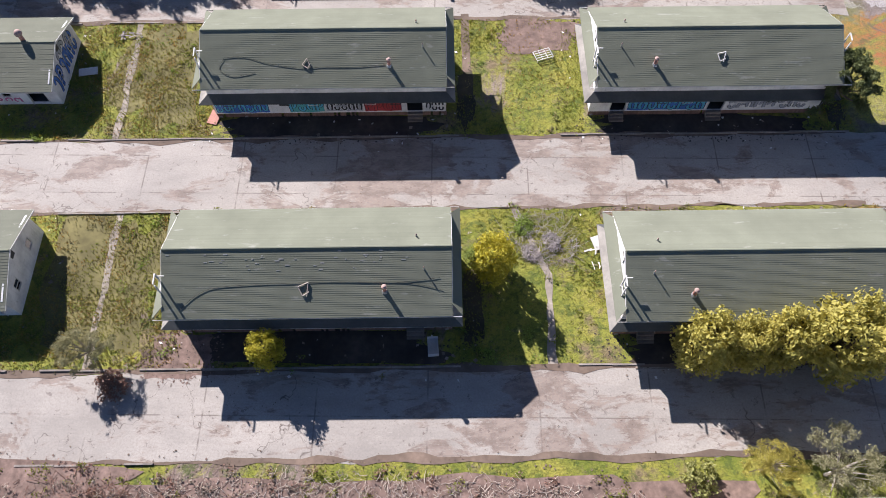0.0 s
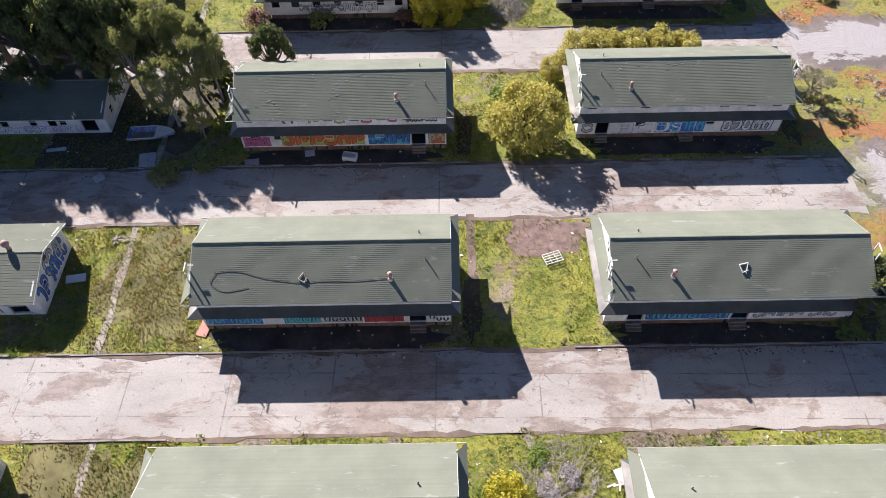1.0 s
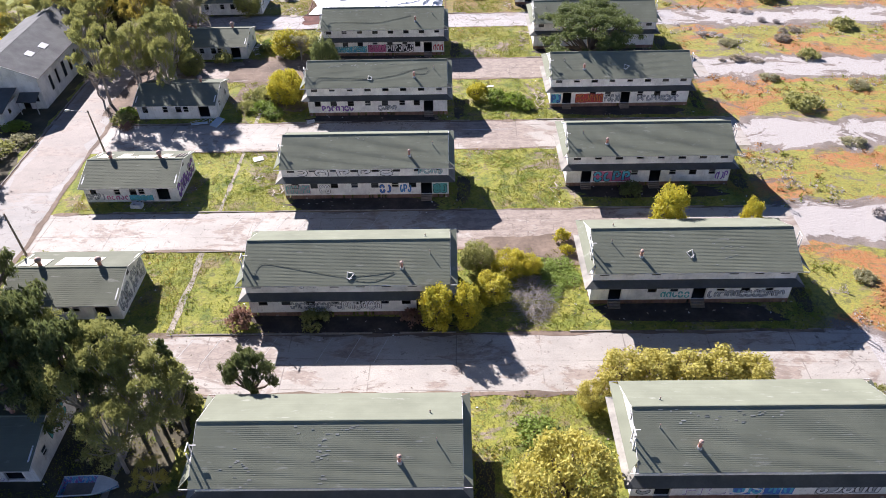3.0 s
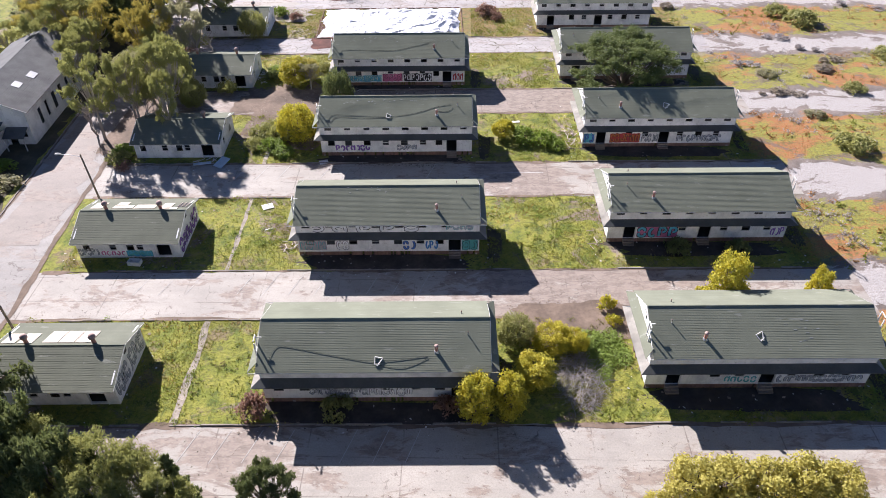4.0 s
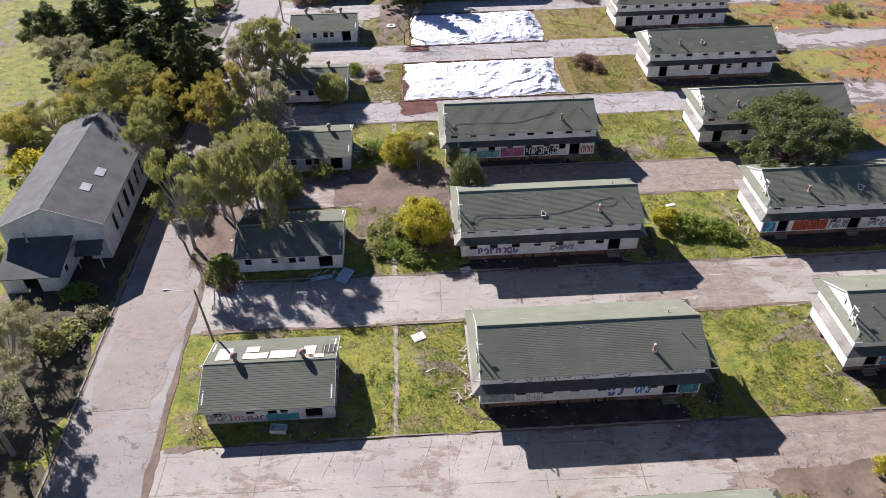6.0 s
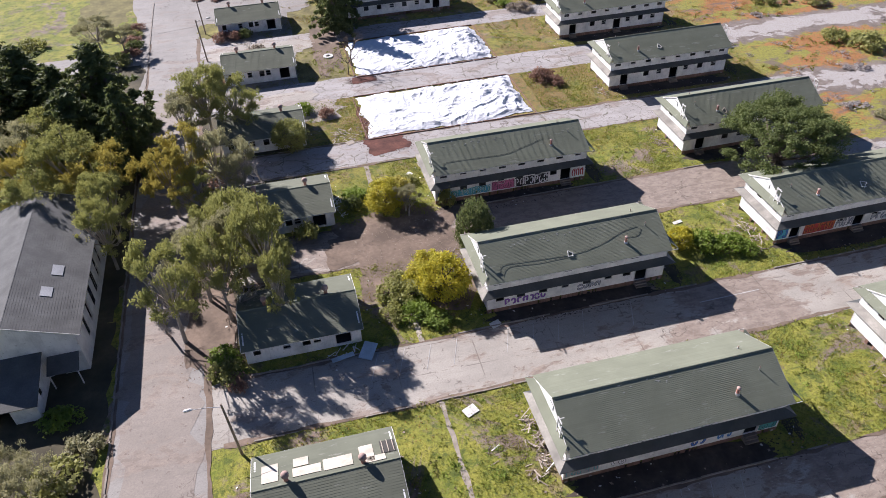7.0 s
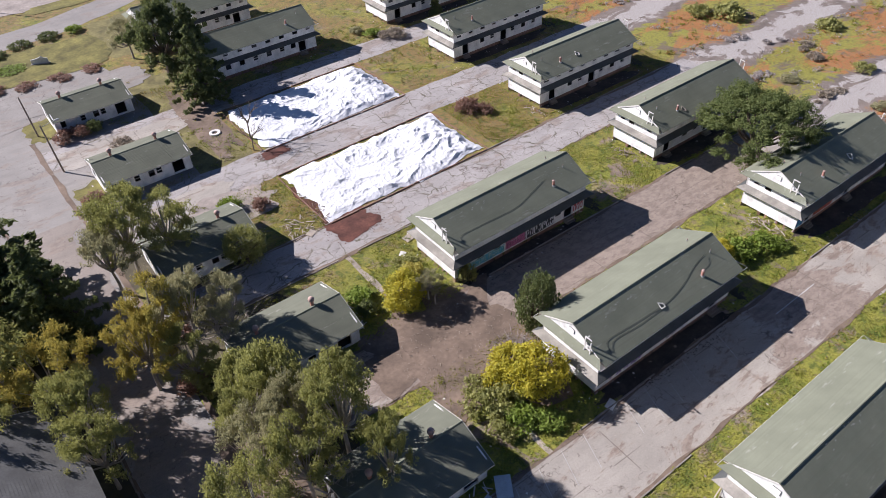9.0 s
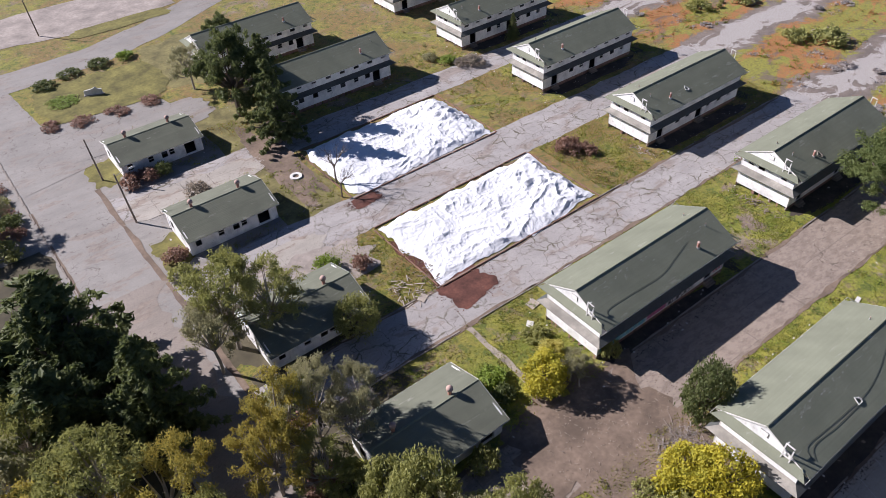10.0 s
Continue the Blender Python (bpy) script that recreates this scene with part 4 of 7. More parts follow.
def hall():
    """The large white hall west of the street, with a low porch wing."""
    rng = random.Random(5)
    top = bare("hall")
    hx, y1, ev, rz = 6.2, 25.2, 5.7, 8.6
    op = [(y, y + 1.0, 1.5, 4.2) for y in (3.6, 6.2, 9.0, 11.6, 14.4, 17.0, 19.8, 22.4)]
    for name, face in (("west_wall", -1), ("east_wall", 1)):
        s = Shape()
        wall_with_openings(s, 0.15, y1 - 0.15, *sorted((face * hx, face * (hx - 0.15))), 0, ev, op, "y")
        part(name, s, SIDING_WHITE, top)
        for o in op:
            window(top, (o[0] + o[1]) / 2, 1.5, 4.2, 1.0, -hx, 1 if face < 0 else -1, "y", rng)
    for name, y in (("south_wall", 0.0), ("north_wall", y1 - 0.15)):
        s = Shape()
        holes = [(2.4, 3.6, 0.0, 2.2), (4.6, 5.4, 1.3, 2.5)] if y == 0 else []
        wall_with_openings(s, -hx, hx, y, y + 0.15, 0, ev, holes)
        tri = [(-hx, ev), (hx, ev), (hx, ev + 0.25), (0, rz - 0.08), (-hx, ev + 0.25)]
        s.solid([(a, y, b) for a, b in tri], [(a, y + 0.15, b) for a, b in tri])
        part(name, s, SIDING_WHITE, top)
    # floor coloured near-black to imitate the shade in the hall
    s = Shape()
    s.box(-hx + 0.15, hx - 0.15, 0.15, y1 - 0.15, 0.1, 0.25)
    part("inner_floor", s, INNER_SHADE, top)
    for name, sgn in (("roof_east", 1), ("roof_west", -1)):
        roof_slope(name, top, -y1 - 0.4, 0.4, sgn * (hx + 0.7), ev, rz, 26, True)
    for y in (-0.42, y1 + 0.42):
        for sgn in (-1, 1):
            s = Shape()
            s.beam((sgn * (hx + 0.7), y, ev - 0.08), (0, y, rz - 0.08), 0.05, 0.2)
            part("rake_board", s, TRIM, top)
    # lighter boards over a damaged stretch of roof
    for y, a, w in ((5.2, 0.45, 1.6), (9.0, 0.36, 1.8)):
        s = Shape()
        p = [((hx + 0.7) * (1 - b), c, ev + (rz - ev) * b + 0.08) for b, c in ((a, y), (a + 0.16, y), (a + 0.16, y + w), (a, y + w))]
        s.solid([(u, v, z - 0.03) for u, v, z in p], p)
        part("patch_board", s, METAL, top)
    # porch wing
    s = Shape()
    wall_with_openings(s, -5.0, 2.0, -6.0, -5.85, 0, 2.6, [(-2.4, -0.6, 0, 2.1)])
    wall_with_openings(s, -5.85, -0.01, 1.85, 2.0, 0, 2.6, [(-4.0, -3.1, 1.1, 2.1)], "y")
    wall_with_openings(s, -5.85, -0.01, -5.0, -4.85, 0, 2.6, [], "y")
    part("porch_wall", s, SIDING_WHITE, top)
    s = Shape()
    up = [(-5.4, -6.5, 2.6), (2.4, -6.5, 2.6), (2.4, -0.02, 4.0), (-5.4, -0.02, 4.0)]
    s.solid([(x, y, z - 0.1) for x, y, z in up], up)
    up = [(2.6, -2.2, 2.3), (5.9, -2.2, 2.3), (5.9, -0.02, 3.1), (2.6, -0.02, 3.1)]
    s.solid([(x, y, z - 0.08) for x, y, z in up], up)
    part("porch_roof", s, ROOF_GREY, top)
    s = Shape()
    for x in (2.8, 5.7):
        s.box(x - 0.06, x + 0.06, -2.1, -1.98, 0, 2.25)
    part("porch_post", s, TRIM, top)
    vent_pipe(top, -3.0, -0.8, 4.0, METAL, 1.2, 0.12)
    return top


tagged(settle(hall(), pose(-80.8, 143.0, 0, 0, 0, 2.0)), "large white wooden hall with grey roof and porch wing", "building")


def ridge(p, k):
    """Sharp crests of a folded sheet."""
    return (1 - min(1.0, abs(noise.noise(p)) * k)) ** 2


def tarp(name, x0, x1, y0, y1, height, seed, turn):
    """A slab covered by a crumpled white plastic sheet."""
    nx, ny = 230, 130
    s = Shape()
    for j in range(ny):
        for i in range(nx):
            u, v = i / (nx - 1), j / (ny - 1)
            x, y = x0 + (x1 - x0) * u, y0 + (y1 - y0) * v
            rim = min(1, min(u * 1.6, (1 - u) * 1.6, v, 1 - v) * 11)
            p = Vector((x * 0.16, y * 0.2, seed))
            warp = noise.noise_vector(p * 1.5)
            q = Vector((x * 0.2 + warp.x * 0.6, y * 0.3 + warp.y * 0.8, seed))
            q2 = Vector((x * 0.55 - y * 0.4 + warp.y * 1.6, y * 0.6 + x * 0.3 + warp.x * 1.6, seed + 3))
            q3 = Vector((x * 1.1 + y * 0.7 + warp.x * 2, y * 1.2 - x * 0.6 + warp.y * 2, seed + 8))
            lump = math.exp(-(((u - 0.86) / 0.12) ** 2) - ((v - 0.55) / 0.35) ** 2)
            h = 0.14 + 0.2 * (noise.noise(p * 1.3) + 0.3) + 0.15 * ridge(q, 2.6) + 0.11 * ridge(q2, 2.4) * (0.5 + noise.noise(p * 2.1)) + 0.05 * ridge(q3, 2.4) + 0.02 * noise.noise(p * 17) + 0.55 * lump * (0.7 + 0.6 * noise.noise(p * 4))
            h *= 0.65 + 0.6 * u
            a, b = noise.noise(Vector((x * 0.25, y * 0.25, seed + 5))), noise.noise(Vector((x * 0.9, y * 0.9, seed + 6)))
            out = (1 - rim) * (1.3 * a + 0.5 * b)
            s.v.append((x + out, y + out * 0.8, 0.07 + max(0.0, height * h) * rim + 0.05 * (1 - rim) * abs(noise.noise(p * 20))))
    for j in range(ny - 1):
        for i in range(nx - 1):
            s.f.append((j * nx + i, j * nx + i + 1, j * nx + nx + i + 1, j * nx + nx + i))
    ob = part(name, s, TARP, smooth=True)
    settle(ob, Matrix.Rotation(radians(turn), 4, "Z"))
    return tagged(ob, "crumpled white plastic sheet spread over a demolished barracks", "tarpaulin", "white sheets")


def edging(ob, x0, x1, y0, y1):
    """Boards along the slab's rim, half under the sheet."""
    for a, b in (((x0 - 0.4, y0 - 0.5), (x1 + 0.4, y0 - 0.5)), ((x1 + 0.5, y0 - 0.5), (x1 + 0.5, y1 + 0.3)), ((x0 - 0.4, y1 + 0.5), (x1 + 0.4, y1 + 0.5)), ((x0 - 0.6, y0), (x0 - 0.6, y1))):
        n = 6
        for k in range(n):
            p = [a[i] + (b[i] - a[i]) * (k + 0.03) / n for i in (0, 1)]
            q = [a[i] + (b[i] - a[i]) * (k + 0.97) / n for i in (0, 1)]
            s = Shape()
            s.beam((p[0], p[1] + 0.06 * (k % 2), 0.1), (q[0], q[1], 0.1), 0.14, 0.16)
            part("edging_board", s, WOOD_RED, ob)


edging(tarp("tarpaulin", -31.2, -3.0, 185.2, 199.6, 1.5, 4.0, 1.6), -31.2, -3.0, 185.2, 199.6)
edging(tarp("tarpaulin", -29.4, -2.6, 208.2, 223.8, 1.5, 14.0, 1.6), -29.4, -2.6, 208.2, 223.8)


def street_lamp(x, y, h, lean, arm):
    top = bare("street_lamp")
    s = Shape()
    s.tube([(0, 0, -0.1), (lean[0] * 0.5, lean[1] * 0.5, h / 2), (lean[0], lean[1], h)], [0.15, 0.13, 0.1], 8)
    part("pole", s, WOOD_OLD, top)
    if arm:
        s = Shape()
        ax, ay = lean[0] + arm, lean[1]
        s.tube([(lean[0], lean[1], h - 0.4), (lean[0] + arm * 0.5, ay, h - 0.1), (ax, ay, h)], [0.035, 0.03, 0.03], 6)
        part("arm", s, METAL, top)
        s = Shape()
        s.tube([(ax + 0.3, ay, h + 0.02), (ax, ay, h + 0.06), (ax - 0.45, ay, h), (ax - 0.6, ay, h - 0.03)], [0.06, 0.15, 0.16, 0.03], 8)
        part("lamp_head", s, TRIM, top)
    tagged(top, "weathered wooden street lamp pole with a metal arm" if arm else "bare weathered wooden utility pole", "street lamp")
    return settle(top, pose(x, y, 0))


street_lamp(-58.2, 127.4, 8.2, (-0.3, -0.2), -2.8)
street_lamp(-58.0, 102.1, 8.0, (-0.4, 0.1), 0)
street_lamp(-63.0, 222.0, 8.5, (-0.4, 0.2), 2.6)
street_lamp(-63.6, 236.0, 7.5, (-0.3, 0.1), 0)
street_lamp(-58.0, 300.0, 8.5, (-0.3, 0.1), 0)

# ---- trees, shrubs and brush ----


def leaf_mesh(name, clumps, count, size, material, seed, droop=0.0, slim=0.55):
    """Many small folded leaf sprays gathered in clumps (x, y, z, radius)."""
    rng = np.random.default_rng(seed)
    c = np.array(clumps, float)
    weight = c[:, 3] ** 2
    pick = rng.choice(len(c), count, p=weight / weight.sum())
    d = rng.normal(size=(count, 3))
    d /= np.linalg.norm(d, axis=1)[:, None]
    r = c[pick, 3] * np.abs(0.35 + 0.75 * rng.random(count) ** 0.7 + 0.18 * rng.normal(size=count))
    d[:, 2] *= 0.8
    p = c[pick, :3] + d * r[:, None]
    p[:, 2] -= droop * rng.random(count) * c[pick, 3]
    nrm = d + 0.9 * rng.normal(size=(count, 3)) + np.array([0, 0, 0.35])
    nrm /= np.linalg.norm(nrm, axis=1)[:, None]
    a = np.cross(nrm, rng.normal(size=(count, 3)))
    a /= np.linalg.norm(a, axis=1)[:, None]
    if droop:
        a += np.array([0, 0, -1.1])
        a /= np.linalg.norm(a, axis=1)[:, None]
    b = np.cross(nrm, a)
    s = size * (0.6 + 0.8 * rng.random(count))[:, None]
    quad = np.stack([p - a * s, p - b * s * slim + nrm * s * 0.12, p + a * s, p + b * s * slim + nrm * s * 0.12], axis=1).reshape(-1, 3)
    quad[:, 2] = np.maximum(quad[:, 2], 0.03)
    m = bpy.data.meshes.new(name)
    m.from_pydata(quad.tolist(), [], np.arange(count * 4).reshape(-1, 4).tolist())
    m.materials.append(material)
    return m


def limbs(clumps, height, base, rng, r0, count=26):
    """A tapered trunk, forked into limbs that reach the clumps."""
    s = Shape()
    fork = Vector((base[0] + rng.uniform(-0.2, 0.2), base[1] + rng.uniform(-0.2, 0.2), height * 0.32))
    s.tube([(0, 0, -0.1), (0.04, 0.02, height * 0.16), fork], [r0 * 1.25, r0, r0 * 0.8], 7)
    for x, y, z, r in clumps[:count]:
        end = Vector((x, y, z))
        mid = fork.lerp(end, 0.5) + Vector((rng.uniform(-0.3, 0.3), rng.uniform(-0.3, 0.3), -0.15 * height * 0.3))
        s.tube([fork - Vector((0, 0, 0.1)), mid, end], [r0 * 0.6, r0 * 0.36, r0 * 0.12], 5)
    return s


def clump_set(form, rng):
    """Clumps of a crown one metre in radius and one metre high."""
    out = []
    if form == "round":
        out.append((0, 0, 0.48, 0.7))
        for _ in range(70):
            a, t = rng.uniform(0, 6.28), rng.uniform(-0.8, 1.0)
            q = math.sqrt(max(0.05, 1 - t * t))
            out.append((0.82 * q * math.cos(a), 0.82 * q * math.sin(a), 0.5 + 0.36 * t, rng.uniform(0.14, 0.24)))
    elif form == "open":
        for k in range(20):
            a, t = k * 2.4 + rng.uniform(-0.4, 0.4), rng.uniform(0.0, 1.0)
            q = rng.uniform(0.35, 0.88) * (0.6 + 0.4 * math.sin(math.pi * min(1, t + 0.2)))
            cx, cy, cz = q * math.cos(a), q * math.sin(a), 0.4 + 0.46 * t
            for _ in range(9):
                out.append((cx + rng.gauss(0, 0.1), cy + rng.gauss(0, 0.1), min(0.95, cz + rng.gauss(0, 0.03)), rng.uniform(0.05, 0.13)))
    elif form == "flat":
        for k in range(56):
            a, q = k * 2.4 + rng.uniform(-0.4, 0.4), 0.93 * math.sqrt((k + 0.5) / 56) * rng.uniform(0.75, 1.1)
            cx, cy, cz = q * math.cos(a), q * math.sin(a), 0.6 + 0.32 * (1 - q * q) + rng.uniform(-0.1, 0.04)
            for _ in range(8):
                out.append((cx + rng.gauss(0, 0.085), cy + rng.gauss(0, 0.085), min(0.96, cz + rng.gauss(0, 0.016)), rng.uniform(0.05, 0.1)))
        for k in range(18):
            a, q = k * 2.4, rng.uniform(0.5, 0.9)
            cx, cy, cz = q * math.cos(a), q * math.sin(a), rng.uniform(0.4, 0.56)
            for _ in range(6):
                out.append((cx + rng.gauss(0, 0.09), cy + rng.gauss(0, 0.09), cz + rng.gauss(0, 0.02), rng.uniform(0.05, 0.1)))
    elif form == "pine":
        for k in range(46):
            a, q = k * 2.4 + rng.uniform(-0.5, 0.5), math.sqrt((k + 0.5) / 46) * rng.uniform(0.7, 1.05)
            cx, cy, cz = 0.88 * q * math.cos(a), 0.88 * q * math.sin(a), 0.4 + 0.5 * (1 - q * q) + rng.uniform(-0.2, 0.03)
            for _ in range(7):
                u = rng.uniform(-0.16, 0.12)
                out.append((cx + u * math.cos(a) + rng.gauss(0, 0.05), cy + u * math.sin(a) + rng.gauss(0, 0.05), min(0.96, cz + 0.12 * u + rng.gauss(0, 0.014)), rng.uniform(0.04, 0.1)))
    elif form == "tall":
        for k in range(60):
            t = (k + 0.5) / 60
            a, q = k * 2.4 + rng.uniform(-0.4, 0.4), (0.35 + 0.6 * math.sin(math.pi * min(1.0, 0.15 + 0.8 * t)) ** 0.8) * rng.uniform(0.55, 0.9)
            out.append((q * math.cos(a), q * math.sin(a), 0.12 + 0.76 * t, rng.uniform(0.2, 0.34)))
    elif form == "cone":
        for k in range(64):
            t = ((k + 0.5) / 64) ** 1.1
            a, reach = k * 2.4 + rng.uniform(-0.3, 0.3), ((1 - t) ** 0.75 * rng.uniform(0.65, 1.05) + 0.04)
            for j in range(5):
                q = reach * (j + 1) / 5
                out.append((q * math.cos(a) + rng.gauss(0, 0.03), q * math.sin(a) + rng.gauss(0, 0.03), 0.1 + 0.85 * t - 0.05 * q + rng.gauss(0, 0.012), 0.04 + 0.06 * (1 - t) * (1.2 - j / 6)))
    elif form == "low":
        for _ in range(34):
            a, q = rng.uniform(0, 6.28), math.sqrt(rng.uniform(0, 1)) * 0.82
            out.append((q * math.cos(a), q * math.sin(a), 0.22 + 0.55 * (1 - q) * rng.uniform(0.5, 1.1), rng.uniform(0.18, 0.32)))
    rng.shuffle(out)
    return out


MADE = {}
KIND_WORDS = {
    ("round", "yellow"): "dense round tree covered in yellow blossom", ("round", "olive"): "dense round olive-green shrub tree", ("round", "dark"): "dense round dark green tree beside the roof", ("round", "ochre"): "dense round tree with ochre-yellow leaves",
    ("open", "olive"): "open-crowned eucalyptus with olive-green leaves", ("open", "grey"): "open-crowned eucalyptus with grey-green leaves",
    ("open", "gold"): "open-crowned eucalyptus with golden olive leaves", ("open", "yellow"): "loose shrub tree with yellow-green blossom", ("open", "ochre"): "thin tree with ochre-yellow leaves",
    ("flat", "cypress"): "wide flat-topped cypress with dark green foliage", ("pine", "dark"): "wide dark pine with layered foliage",
    ("cone", "dark"): "dark green conifer with dense needles", ("cone", "cypress"): "small dark green conifer beside the roof",
    ("tall", "yellow"): "tall narrow tree covered in yellow blossom", ("tall", "ochre"): "tall hedge tree with ochre-yellow leaves", ("low", "sage"): "low mound of grey-lilac scrub",
    ("low", "yellow"): "low bush with bright yellow blossom", ("low", "grey"): "low grey-green scrub bush",
    ("low", "rust"): "low rust-brown dying bush", ("low", "straw"): "low bush of dry straw-coloured twigs",
    ("low", "dark"): "low dense dark green bush", ("low", "green"): "low leafy bright green bush", ("low", "olive"): "low dense olive-green bush",
}


def plant(form, hue, x, y, h, r, variant=0, turn=None):
    key = (form, hue, variant)
    turn = turn if turn is not None else (x * 37 + y * 91) % 360
    if key not in MADE:
        rng = random.Random(hash_of(key))
        H, R = {"round": (5.0, 4.0), "open": (14.0, 5.5), "flat": (14.0, 8.0), "pine": (8.0, 6.0), "tall": (7.0, 2.4), "cone": (6.0, 2.4), "low": (1.8, 1.8)}[form]
        n, size = {"round": (7500, 0.16), "open": (10000, 0.17), "pine": (14000, 0.2), "flat": (52000, 0.13), "tall": (6000, 0.15), "cone": (11000, 0.16), "low": (900, 0.16)}[form]
        n = n // 3 if variant > 1 else n
        size = size * 1.6 if variant > 1 else size
        clumps = [(a * R, b * R, c * H, d * R) for a, b, c, d in clump_set(form, rng)]
        top = bare("bush" if form == "low" else "tree")
        crown = new("crown", leaf_mesh("crown", clumps, n, size, LEAF[hue], hash_of(key), 0.45 if form == "open" else 0.0, 0.4 if form == "open" else 0.35 if form in ("pine", "cone") else 0.55))
        crown.parent = top
        bark = BARK_PALE if form == "open" else BARK
        part("stem" if form == "low" else "trunk", limbs(clumps, H, (0, 0), rng, 0.05 if form == "low" else 0.24 if form == "open" else 0.05 * R + 0.03, 8 if form == "low" else 26), bark, top)
        tagged(top, KIND_WORDS[(form, hue)], "bush" if form == "low" else "tree")
        MADE[key] = (top, H, R, False)
    top, H, R, used = MADE[key]
    size = Vector((r / R, r / R, h / H))
    if not used:
        MADE[key] = (top, H, R, True)
        return settle(top, pose(x, y, 0, 0, 0, turn) @ Matrix.Diagonal((*size, 1)))
    k = top.scale
    return copy_thing(top, pose(x, y, 0, 0, 0, turn) @ Matrix.Diagonal((size.x / k.x, size.y / k.y, size.z / k.z, 1)))


def hash_of(key):
    return sum((i + 1) * ord(c) for i, c in enumerate(str(key))) % 9973


